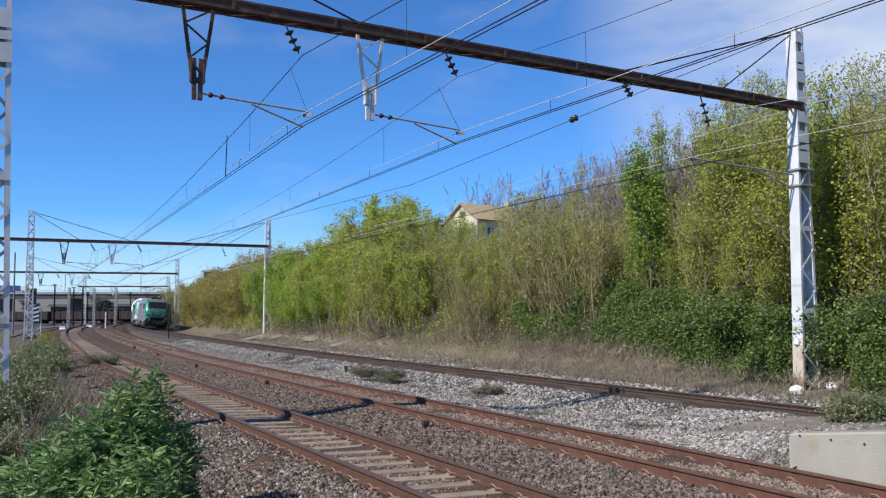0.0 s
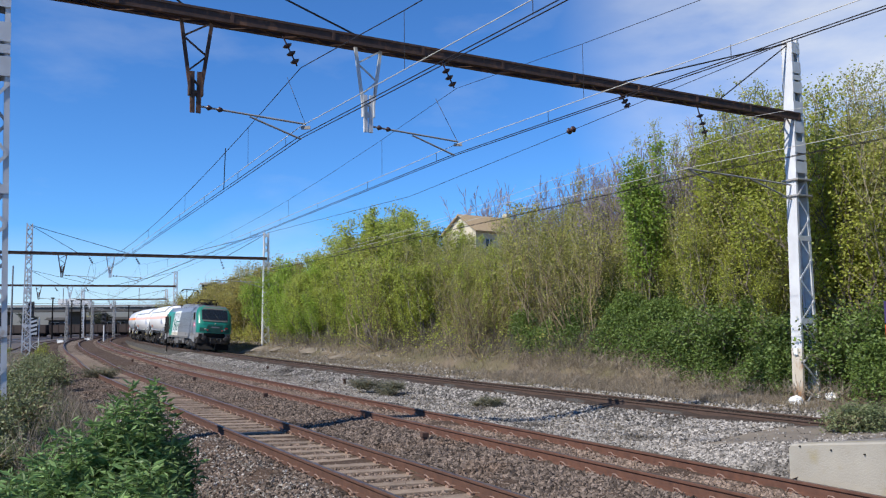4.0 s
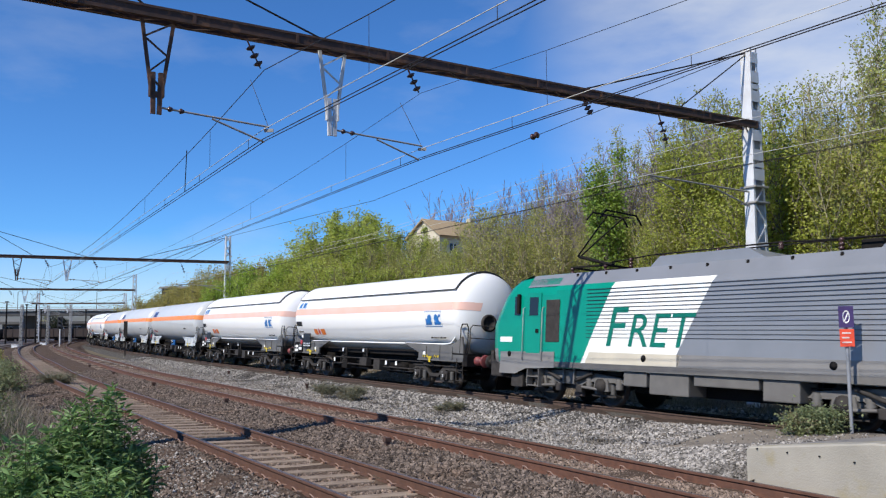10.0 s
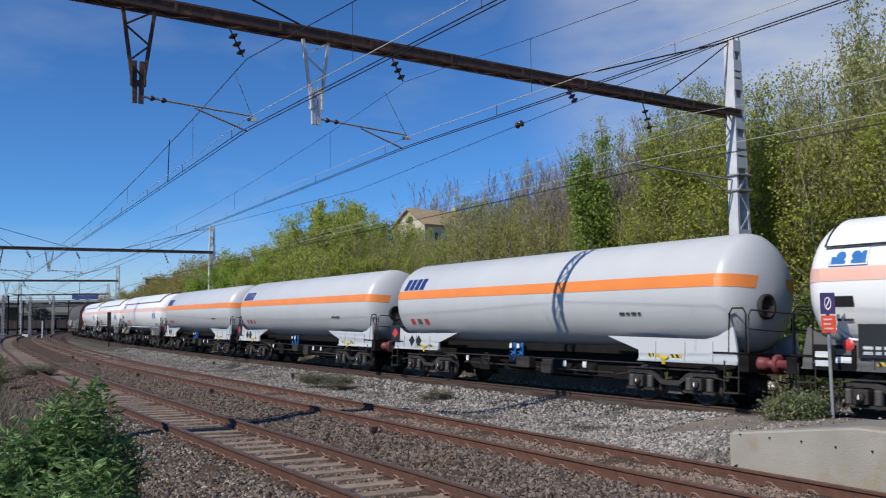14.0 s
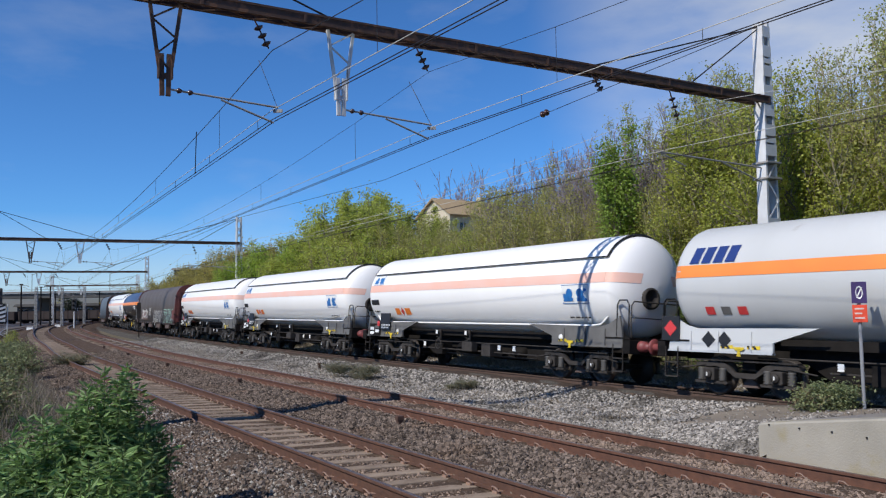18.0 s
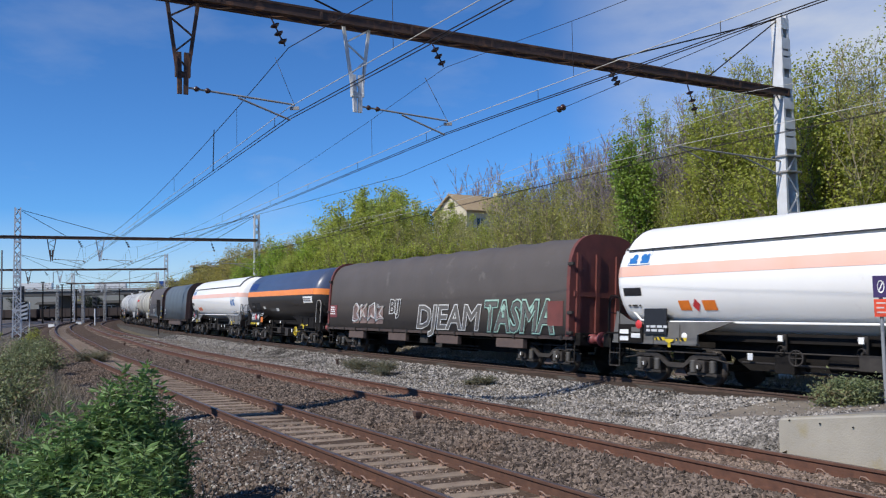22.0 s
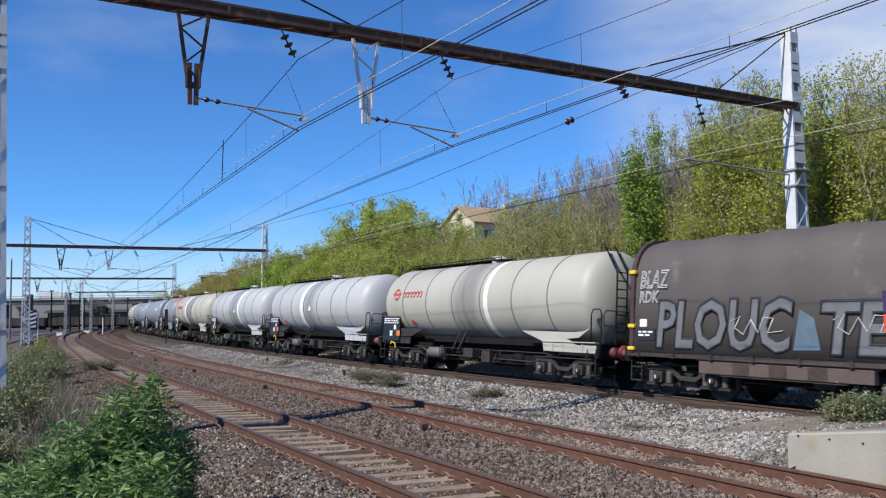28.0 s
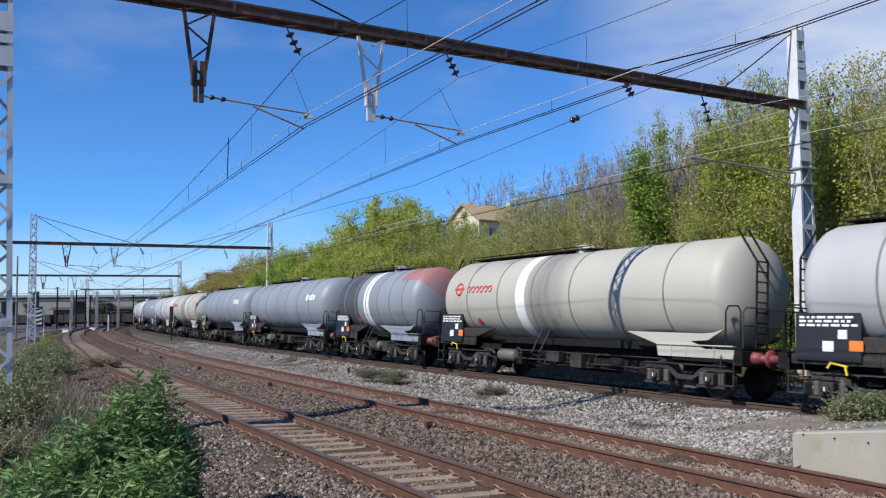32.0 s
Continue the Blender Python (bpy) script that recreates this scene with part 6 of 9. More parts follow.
            part("door_window", Geo().soft_box(xd0 + 0.12, xd1 - 0.12, min(y, y + sy * 0.028), max(y, y + sy * 0.028), 2.50, 3.05, 0.006), GLASS_DARK, d)
            part("door_handle", Geo().box(xd0 + 0.08, xd0 + 0.2, min(y, y + sy * 0.05), max(y, y + sy * 0.05), 1.98, 2.10), STEEL_DARK, d)
            xw0, xw1 = sorted((e * 6.85, e * 7.12))
            part("side_window", Geo().soft_box(xw0, xw1, min(y, y + sy * 0.012), max(y, y + sy * 0.012), 2.52, 3.10, 0.005), GLASS_DARK, c)
            part("mirror_cover", Geo().soft_box(xw0 - 0.03, xw0 + 0.09, min(y, y + sy * 0.09), max(y, y + sy * 0.09), 2.56, 3.16, 0.02), STEEL_DARK, c)
            for xr in (xd0 - 0.12, xd1 + 0.12):
                part("grab_rail", Geo().tube([(xr, y, 1.15), (xr, y + sy * 0.07, 1.2), (xr, y + sy * 0.07, 2.7), (xr, y, 2.75)], 0.016, 6), TUBE, c)
            st = Geo()
            for z in (0.42, 0.68, 0.92):
                st.box(xd0 + 0.08, xd1 - 0.08, min(sy * 1.22, sy * 1.42), max(sy * 1.22, sy * 1.42), z, z + 0.03)
            st.box(xd0 + 0.05, xd0 + 0.08, min(sy * 1.22, sy * 1.42), max(sy * 1.22, sy * 1.42), 0.4, 1.05).box(xd1 - 0.08, xd1 - 0.05, min(sy * 1.22, sy * 1.42), max(sy * 1.22, sy * 1.42), 0.4, 1.05)
            part("cab_steps", st, LOCO_LOW, c)
        return c

    for sy in (1, -1):
        y0, y1 = sorted((sy * 1.440, sy * 1.452))
        for e in (-1, 1):
            o = [(e * 5.2, 1.44), (e * 7.75, 1.40), (e * 7.78, 0.74), (e * 7.0, 0.74), (e * 6.5, 0.92), (e * 5.2, 0.98)]
            part("cab_skirt", Geo().prism(o if e > 0 else o[::-1], y0, y1), LOCO_DUST, w, "dust-stained grey skirt below the cab")
    front = cab(-1, LOCO_GREY, NOSE_GREEN, "silver-grey cab with side door")
    rear = cab(1, LOCO_GREEN, LOCO_GREEN, "emerald green cab with side door")
    # magenta badge with a white shape, dark air intake, number bars, inspection marks
    bd = part("badge", Geo().prism([(-7.50, 1.96), (-6.82, 2.03), (-6.86, 2.36), (-7.45, 2.26)], 1.437, 1.446), material("magenta_badge", (0.55, 0.02, 0.16), 0.4, second=(0.62, 0.05, 0.08), scale=1.5, bump=0), front, "magenta badge")
    part("badge_shape", Geo().prism([(-7.36, 2.06), (-6.98, 2.10), (-7.0, 2.22), (-7.36, 2.19)], 1.446, 1.450), WHITE, bd)
    part("air_intake", Geo().soft_box(5.02, 5.62, 1.435, 1.452, 1.72, 2.95, 0.01), STEEL_MID, rear, "dark louvred air intake")
    part("number_panel", Geo().prism([(7.20, 1.70), (7.80, 1.70), (7.80, 1.86), (7.20, 1.86)], 1.437, 1.444), WHITE, rear)
    for x in (-6.9, -3.4, 1.75, 7.3):
        part("jacking_mark", Geo().lathe([(0, 0.05), (0.008, 0.09), (0.008, 0.0)], "y", 12, (x, 1.446, 1.34)), STEEL_DARK, w)
    dark_green = material("dark_green_letters", (0.0, 0.17, 0.115), 0.4, bump=0)
    lettering("F", 1.50, dark_green, w, (3.22, 1.446, 1.64), "letter", 1.02, 0.25)
    lettering("RET", 1.22, dark_green, w, (2.40, 1.446, 1.64), "letters", 1.02, 0.25)
    # running gear and boxes below the floor
    for e in (-1, 1):
        b = bogie(w, e * 4.75, 2.55, r=0.57)
        for sy in (1, -1):
            for x in (-1.9, -0.75, 0.75, 1.9):
                part("coil_spring", Geo().lathe([(0.48 + 0.035 * h, 0.13 if h % 2 else 0.09) for h in range(10)], "z", 12, (e * 4.75 + x, sy * 1.14, 0)), LOCO_LOW, b)
            bx = e * 4.75
            part("frame_beam", Geo().prism([(bx - 2.1, 0.66), (bx - 0.7, 0.66), (bx - 0.5, 0.56), (bx + 0.5, 0.56), (bx + 0.7, 0.66), (bx + 2.1, 0.66), (bx + 1.95, 0.80), (bx + 0.6, 0.92), (bx - 0.6, 0.92), (bx - 1.95, 0.80)], sy * 1.12 - 0.07, sy * 1.12 + 0.07), LOCO_LOW, b)
            for q in (-1, 1):
                ax = bx + q * 1.275
                box = part("axle_box", Geo().prism([(ax - 0.30, 0.42), (ax + 0.30, 0.42), (ax + 0.24, 0.74), (ax - 0.24, 0.74)], sy * 1.17 - 0.06, sy * 1.17 + 0.06), LOCO_LOW, b, "dusty axle box")
                part("axle_cover", Geo().lathe([(0, 0.19), (sy * 0.05, 0.19), (sy * 0.07, 0.13), (sy * 0.10, 0.12), (sy * 0.10, 0.0)], "y", 16, (ax, sy * 1.23, 0.57)), STEEL_MID, box)
                part("link_rod", Geo().rod((ax, sy * 1.26, 0.46), (ax - q * 0.72, sy * 1.26, 0.50), 0.04, 8), LOCO_LOW, b)
                part("brake_unit", Geo().soft_box(bx + q * 0.42 - 0.13, bx + q * 0.42 + 0.13, sy * 1.20 - 0.07, sy * 1.20 + 0.07, 0.34, 0.56, 0.03), STEEL_MID, b)
                part("bracket", Geo().box(bx + q * 0.22 - 0.03, bx + q * 0.22 + 0.03, sy * 1.19 - 0.05, sy * 1.19 + 0.09, 0.56, 1.0), LOCO_LOW, b)
                part("damper", Geo().rod((bx + q * 0.30, sy * 1.27, 0.66), (bx + q * 1.0, sy * 1.27, 0.90), 0.05, 8), STEEL_MID, b)
            part("air_pipe", Geo().tube([(bx - 2.0, sy * 1.21, 0.84), (bx - 0.7, sy * 1.21, 0.95), (bx + 0.7, sy * 1.21, 0.95), (bx + 2.0, sy * 1.21, 0.84)], 0.018, 6), STEEL_DARK, b)
            part("sand_box", Geo().soft_box(e * 7.05 - 0.28, e * 7.05 + 0.28, min(sy * 1.05, sy * 1.32), max(sy * 1.05, sy * 1.32), 0.35, 0.78, 0.03), STEEL_MID, b)
            part("sand_pipe", Geo().tube([(e * 6.6, sy * 1.15, 0.7), (e * 6.35, sy * 1.1, 0.35), (e * 6.15, sy * 0.95, 0.12)], 0.03, 6), STEEL_MID, b)
    for x0, x1, z0 in ((-2.6, -1.7, 0.52), (-1.6, 0.2, 0.74), (0.35, 1.6, 0.46), (1.7, 2.5, 0.62)):
        for y0, y1 in ((0.7, 1.38), (-1.38, -0.7)):
            part("underfloor_box", Geo().soft_box(x0, x1, y0, y1, z0, 1.0, 0.03), LOCO_LOW, w, "dusty equipment box")
    part("underfloor_tray", Geo().box(-2.7, 2.7, -0.7, 0.7, 0.45, 0.98), STEEL_DARK, w)
    buffers(w, half, STEEL_MID)

    def panto(x0, raised, d):
        """Single-arm pantograph on insulators; d is the way the knee points."""
        p = part("pantograph", Geo().box(x0 - 0.75, x0 + 0.75, -0.5, -0.42, 3.98, 4.03).box(x0 - 0.75, x0 + 0.75, 0.42, 0.5, 3.98, 4.03).box(x0 - 0.75, x0 - 0.65, -0.5, 0.5, 3.98, 4.03).box(x0 + 0.65, x0 + 0.75, -0.5, 0.5, 3.98, 4.03), STEEL_DARK, w, "raised pantograph" if raised else "folded pantograph")
        foot = Vector((x0 - d * 0.55, 0, 4.05))
        knee = Vector((x0 + d * 0.95, 0, 4.42 if raised else 4.18))
        head = Vector((x0 - d * 0.55, 0, 5.48 if raised else 4.24))
        part("lower_arm", Geo().rod(foot, knee, 0.05, 8), STEEL_DARK, p)
        g = Geo()
        for s in (-1, 1):
            g.rod(knee + Vector((0, s * 0.05, 0)), head + Vector((0, s * 0.32, 0)), 0.025, 6)
        part("upper_arm", g, STEEL_DARK, p)
        hd = Geo()
        for q in (-0.28, 0.28):
            hd.tube([head + Vector((q, -0.85, -0.16)), head + Vector((q, -0.62, 0.10)), head + Vector((q, 0.62, 0.10)), head + Vector((q, 0.85, -0.16))], 0.03, 6)
        hd.rod(head + Vector((-0.28, 0.32, 0.02)), head + Vector((0.28, 0.32, 0.02)), 0.02, 6).rod(head + Vector((-0.28, -0.32, 0.02)), head + Vector((0.28, -0.32, 0.02)), 0.02, 6)
        part("collector_head", hd, STEEL_DARK, p)
        for x in (x0 - 0.7, x0 + 0.7):
            for y in (-0.46, 0.46):
                insulator(p, (x, y, 3.78), (x, y, 4.0), 2, 0.08)

    panto(4.9, True, 1)
    panto(-5.2, False, -1)
    bus = Geo()
    bus.tube([(-4.4, 0.25, 4.12), (-2.0, 0.25, 4.16), (-1.6, 0.25, 4.2), (2.6, 0.25, 4.2), (4.2, 0.25, 4.1)], 0.022, 6)
    bus.tube([(-6.2, -0.3, 4.05), (-3.5, -0.35, 4.22), (0, -0.35, 4.24)], 0.018, 6)
    part("roof_conductor", bus, STEEL_DARK, w)
    for x in (-4.0, -2.9, -1.4, 0.4, 2.2, 3.4):
        insulator(w, (x, 0.25, 3.80 if abs(x) > 1.7 else 4.02), (x, 0.25, 4.18), 3, 0.07)
    part("circuit_breaker", Geo().soft_box(-3.75, -3.25, -0.55, 0.1, 3.80, 4.12, 0.04), STEEL_DARK, w)
    for child in w.children:
        child.matrix_basis = Matrix.Diagonal((0.985, 1, 1, 1)) @ child.matrix_basis
    part("horn", Geo().lathe([(-6.75, 0.03), (-6.95, 0.05), (-7.1, 0.10)], "x", 10, (0, 0.3, 3.92)), STEEL_MID, w)
    return w


SPRAY_WHITE = material("white_spray", (0.539, 0.539, 0.522), 0.7, bump=0)
SPRAY_ASH = material("thin_grey_spray", (0.115, 0.108, 0.10), 0.75, second=(0.085, 0.078, 0.072), scale=2, bump=0)
SPRAY_PINK = material("pink_spray", (0.365, 0.278, 0.27), 0.7, bump=0)
SPRAY_MINT = material("mint_spray", (0.331, 0.522, 0.435), 0.7, bump=0)
SPRAY_DARK = material("charcoal_spray", (0.017, 0.019, 0.026), 0.7, bump=0)
SPRAY_GREY = material("grey_spray", (0.148, 0.152, 0.161), 0.7, second=(0.104, 0.104, 0.109), scale=3, bump=0)
SPRAY_BLUE = material("blue_spray", (0.078, 0.174, 0.244), 0.7, second=(0.087, 0.104, 0.122), scale=3, bump=0)
SPRAY_RUST = material("rust_spray", (0.148, 0.087, 0.074), 0.7, second=(0.191, 0.148, 0.131), scale=4, bump=0)
SHIELD = "white gas tank wagon with sun shield and faded orange band"
GATX = "pale grey gas tank wagon with bright orange band"
CARS = []


def couple(w, length_s, pivot):
    d = CARS[-1][2] if CARS else 0.0
    CARS.append((w, d + length_s / 2, d + length_s, pivot))


couple(loco(18.1), 18.63, 4.8)
CARS[0] = (CARS[0][0], CARS[0][1] + 0.14, CARS[0][2], CARS[0][3])
w1 = gas_wagon(16.25, True, label=SHIELD, paint=TANK_WHITE, stripe=STRIPE_PINK)
couple(w1, 16.41, 5.4)
couple(copy_thing(w1, Matrix()), 16.37, 5.4)
w3 = gas_wagon(16.6, False, label=GATX, paint=TANK_GREY, stripe=STRIPE_ORANGE, stripe_z=(2.78, 3.08))
couple(w3, 16.84, 5.5)
couple(copy_thing(w3, Matrix()), 16.65, 5.5)
couple(copy_thing(w3, Matrix()), 16.73, 5.5)
w6 = gas_wagon(16.5, True, label=SHIELD, paint=TANK_WHITE, stripe=STRIPE_PINK)
couple(w6, 16.69, 5.5)
couple(copy_thing(w6, Matrix()), 16.68, 5.5)
couple(copy_thing(w6, Matrix()), 16.65, 5.5)
couple(hood_wagon(19.5, TARP_BROWN, "long brown tarpaulin wagon with graffiti and oxide-red ends", WAGON_RED, "long"), 19.63, 7.3)
def dress_navy(w, length):
    """White data panel, marks, diamonds and the yellow handwheel of the dark tank wagon."""
    th, r, zc = length / 2 - 0.72, 1.45, 2.72
    pan = part("data_panel", shell_patch(r, -th + 0.75, -th + 2.05, 2.28, 2.60, zc, 1, 0.012), WHITE, w, "white data panel on the black coat")
    bars_of_writing(pan, math.sqrt(r * r - 0.0625) + 0.03, -th + 1.95, 2.46, 2, 1.0, 0.05, SADDLE_GREY)
    for x0, x1, z0, z1, mt in ((0.15, 0.55, 1.86, 2.02, WHITE), (0.62, 1.02, 1.84, 2.0, SADDLE_GREY), (1.12, 1.5, 1.84, 2.0, SADDLE_GREY), (4.15, 4.95, 1.84, 2.34, BLACK), (3.3, 4.08, 1.84, 2.34, BLACK), (2.45, 2.8, 1.98, 2.12, WHITE)):
        part("small_plate", shell_patch(r, x0, x1, z0, z1, zc, 1, 0.012), mt, w)
    part("handwheel", Geo().lathe([(-0.02, 0.22), (0.0, 0.25), (0.02, 0.22), (0.0, 0.2), (-0.02, 0.22)], "y", 18, (-th + 3.1, 1.36, 0.78)).bar((-th + 2.86, 1.36, 0.78), (-th + 3.34, 1.36, 0.78), 0.03, 0.03).bar((-th + 3.1, 1.36, 0.55), (-th + 3.1, 1.36, 1.0), 0.03, 0.03, up=(1, 0, 0)).rod((-th + 3.1, 1.1, 0.78), (-th + 3.1, 1.36, 0.78), 0.025, 6), YELLOW, w, "yellow handwheel")
    board = part("data_board", Geo().soft_box(3.35, 5.05, 1.27, 1.30, 1.2, 1.76, 0.01), BLACK, w, "black board with white data lines")
    bars_of_writing(board, 1.302, 5.0, 1.62, 4, 0.75, 0.055, WHITE)
    bars_of_writing(w, math.sqrt(r * r - 0.36) + 0.02, 4.85, 2.2, 3, 0.55, 0.035, SADDLE_GREY)
    bars_of_writing(w, 1.312, 3.2, 1.68, 3, 0.45, 0.035, WHITE)
    part("danger_plate", Geo().soft_box(2.84, 3.2, 1.29, 1.31, 1.2, 1.5, 0.005), ORANGE_DECAL, w, "orange danger plate")
    part("small_plate", Geo().box(3.5, 3.85, 1.302, 1.308, 1.02, 1.16), WHITE, w)
    for k in range(5):
        part("hazard_stripe", Geo().prism([(5.2 - 0.18 * k, 1.04), (5.1 - 0.18 * k, 1.04), (5.02 - 0.18 * k, 1.16), (5.12 - 0.18 * k, 1.16)], 1.300, 1.306), YELLOW, w)
    for x, mt in ((4.1, RED_DECAL), (3.65, WHITE)):
        part("hazard_diamond", Geo().box(-0.13, 0.13, 0.0, 0.01, -0.13, 0.13, Matrix.Translation((x, 1.32, 1.5)) @ Matrix.Rotation(radians(45), 4, "Y")), mt, w)
    for y in (1.28, -1.28):
        part("hoop_rail", Geo().tube([(-th - 0.15, y, 1.28), (-th - 0.15, y, 2.25), (-th + 0.0, y, 2.38), (-th + 0.35, y, 2.38), (-th + 0.45, y, 2.2), (-th + 0.45, y, 1.28)], 0.025, 6), TUBE, w)


TANK_NAVY = material("navy_blue_tank", (0.061, 0.083, 0.148), 0.35, second=(0.048, 0.065, 0.113), scale=0.8, bump=0.03)
TANK_BLACK = material("sooty_black_tank", (0.024, 0.023, 0.023), 0.35, second=(0.039, 0.035, 0.033), scale=1.0, bump=0.03)
w10 = gas_wagon(13.9, False, label="dark blue over black tank wagon with bright orange band", paint=TANK_NAVY, stripe=STRIPE_ORANGE, stripe_z=(2.70, 3.0), two_tone=TANK_BLACK)
dress_navy(w10, 13.9)
couple(w10, 14.03, 4.2)
couple(copy_thing(w6, Matrix()), 16.61, 5.5)
couple(hood_wagon(12.1, TARP_BLUE, "short wagon under a slate-blue tarpaulin", HOOD_END, name="hooded_wagon"), 12.21, 3.7)
couple(hood_wagon(10.75, TARP_BROWN, "short brown tarpaulin wagon sprayed with graffiti", HOOD_END, graffiti="short"), 10.85, 3.0)
z1 = powder_wagon(15.3, ZAC_BEIGE, "grimy beige-grey tank wagon with white centre band", band=(-1.42, -1.16), logo=True)
couple(z1, 15.22, 5.0)
z2 = powder_wagon(15.4, ZAC_LIGHT, "light grey hooped tank wagon with white band beside soot streaks", band=(1.1, 1.55), smear=(-0.35, 0.85))
couple(z2, 15.66, 5.0)
z3 = powder_wagon(15.4, ZAC_LIGHT, "light grey hooped tank wagon with soot streaks beside its white band")
couple(z3, 15.48, 5.0)
z4 = powder_wagon(15.4, ZAC_BEIGE, "grimy beige-grey tank wagon with red ring mark", band=(1.35, 1.85), smear=(-0.4, 1.3), logo=True)
couple(z4, 15.68, 5.0)
z5 = powder_wagon(10.1, ZAC_SLATE, "slate-grey tank wagon, black in front, with faded red end", band=(0.3, 0.85), smear=None, back=ZAC_RED, front=ZAC_SOOT)
couple(z5, 10.23, 2.6)
z6 = powder_wagon(15.3, ZAC_BLUE, "faded blue-grey hooped tank wagon", band=None, smear=None, pale_logo=True)
couple(z6, 15.5, 5.0)
for i in range(6):
    couple(copy_thing((z6, z1, z3, z6, z2, z6)[i], Matrix()), 15.5, 5.0)


# ------------------------------------------------------------------ plants
LEAF_SPRING = leaf_material("fresh_spring_leaf", (0.452, 0.496, 0.096), (0.348, 0.4, 0.074), through=0.55)
LEAF_BROWN = leaf_material("bronze_young_leaf", (0.42, 0.36, 0.10), (0.32, 0.285, 0.08), through=0.55)
LEAF_MOSS = leaf_material("dull_green_leaf", (0.25, 0.265, 0.075), (0.165, 0.18, 0.055), 0.3)
LEAF_WEED = leaf_material("grey_green_weed", (0.225, 0.25, 0.11), (0.14, 0.16, 0.075), 0.45)
STALK_TAN = leaf_material("dead_tan_stalk", (0.348, 0.291, 0.217), (0.235, 0.191, 0.144), 0.4)
STALK_GREY = leaf_material("dead_grey_stalk", (0.191, 0.161, 0.131), (0.122, 0.1, 0.083), 0.4)
LEAF_YELLOW = leaf_material("yellow_green_bud", (0.42, 0.45, 0.08), (0.31, 0.345, 0.06), 0.28, through=0.5)
LEAF_OLIVE = leaf_material("olive_young_leaf", (0.42, 0.42, 0.11), (0.31, 0.31, 0.085), through=0.5)
LEAF_FRESH = leaf_material("fresh_green_leaf", (0.38, 0.50, 0.075), (0.28, 0.38, 0.055), through=0.5)
LEAF_POPLAR = leaf_material("bright_poplar_leaf", (0.31, 0.42, 0.075), (0.22, 0.32, 0.055), 0.3, through=0.5)
LEAF_TALL = leaf_material("pale_green_bud", (0.435, 0.452, 0.139), (0.331, 0.365, 0.104), through=0.5)
LEAF_BRAMBLE = leaf_material("bramble_leaf", (0.175, 0.25, 0.055), (0.10, 0.155, 0.035), 0.5)
LEAF_HERB = leaf_material("tall_herb_leaf", (0.19, 0.30, 0.095), (0.115, 0.195, 0.06), 0.5)
LEAF_DARK = leaf_material("dark_evergreen_leaf", (0.022, 0.035, 0.017), (0.016, 0.024, 0.012), 0.3)
LEAF_RED = leaf_material("dark_purple_leaf", (0.052, 0.026, 0.026), (0.035, 0.022, 0.017), 0.3)
GRASS_DRY = leaf_material("dry_straw", (0.287, 0.239, 0.174), (0.2, 0.161, 0.117), 0.4)
GRASS_GREEN = leaf_material("bank_grass", (0.113, 0.148, 0.052), (0.078, 0.104, 0.039), 0.4)
TWIG = material("grey_brown_twig", (0.20, 0.165, 0.135), 0.9, second=(0.14, 0.115, 0.095), scale=5, bump=0, jitter=0.3)
TWIG_PALE = material("pale_olive_twig", (0.30, 0.265, 0.165), 0.9, second=(0.20, 0.175, 0.11), scale=5, bump=0, jitter=0.35)
TWIG_BARE = material("purple_grey_twig", (0.25, 0.213, 0.235), 0.9, second=(0.175, 0.145, 0.165), scale=5, bump=0, jitter=0.3)
TWIG_TAN = material("tan_dry_twig", (0.235, 0.185, 0.105), 0.9, second=(0.165, 0.125, 0.075), scale=5, bump=0, jitter=0.35)


def leaf_cards(centres, size, rng, droop=0.3, aspect=0.6, tilt=None):
    """Small folded leaves: one quad each, at random turns."""
    n = len(centres)
    d = rng.normal(size=(n, 3))
    d[:, 2] = d[:, 2] * 0.5 - droop
    if tilt is not None:
        d = d * 0.5 + tilt
    d /= np.linalg.norm(d, axis=1)[:, None]
    o = rng.normal(size=(n, 3))
    s = np.cross(d, o)
    s /= np.linalg.norm(s, axis=1)[:, None] + 1e-9
    L = (size * rng.uniform(0.6, 1.3, n))[:, None]
    W = L * aspect * 0.5
    nrm = np.cross(d, s)
    v = np.stack([centres, centres + d * L * 0.45 + s * W + nrm * L * 0.06, centres + d * L, centres + d * L * 0.45 - s * W + nrm * L * 0.06], 1).reshape(-1, 3)
    f = np.arange(4 * n).reshape(n, 4)
    return v, f


def branch_prisms(p0, p1, r0, r1):
    """Three-sided tapered sticks from arrays of ends."""
    p0, p1 = np.asarray(p0, float), np.asarray(p1, float)
    n = len(p0)
    d = p1 - p0
    d /= np.linalg.norm(d, axis=1)[:, None] + 1e-9
    ref = np.where(np.abs(d[:, 2:3]) < 0.9, np.array([[0, 0, 1.0]]), np.array([[1.0, 0, 0]]))
    a = np.cross(d, ref)
    a /= np.linalg.norm(a, axis=1)[:, None]
    b = np.cross(d, a)
    rings = []
    for p, r in ((p0, r0), (p1, r1)):
        for k in range(3):
            t = 2 * math.pi * k / 3
            rings.append(p + (a * math.cos(t) + b * math.sin(t)) * np.asarray(r).reshape(-1, 1))
    v = np.stack(rings, 1).reshape(-1, 3)
    base = (np.arange(n) * 6)[:, None]
    f = np.concatenate([base + np.array([[k, (k + 1) % 3, 3 + (k + 1) % 3, 3 + k]]) for k in range(3)])
    return v, f


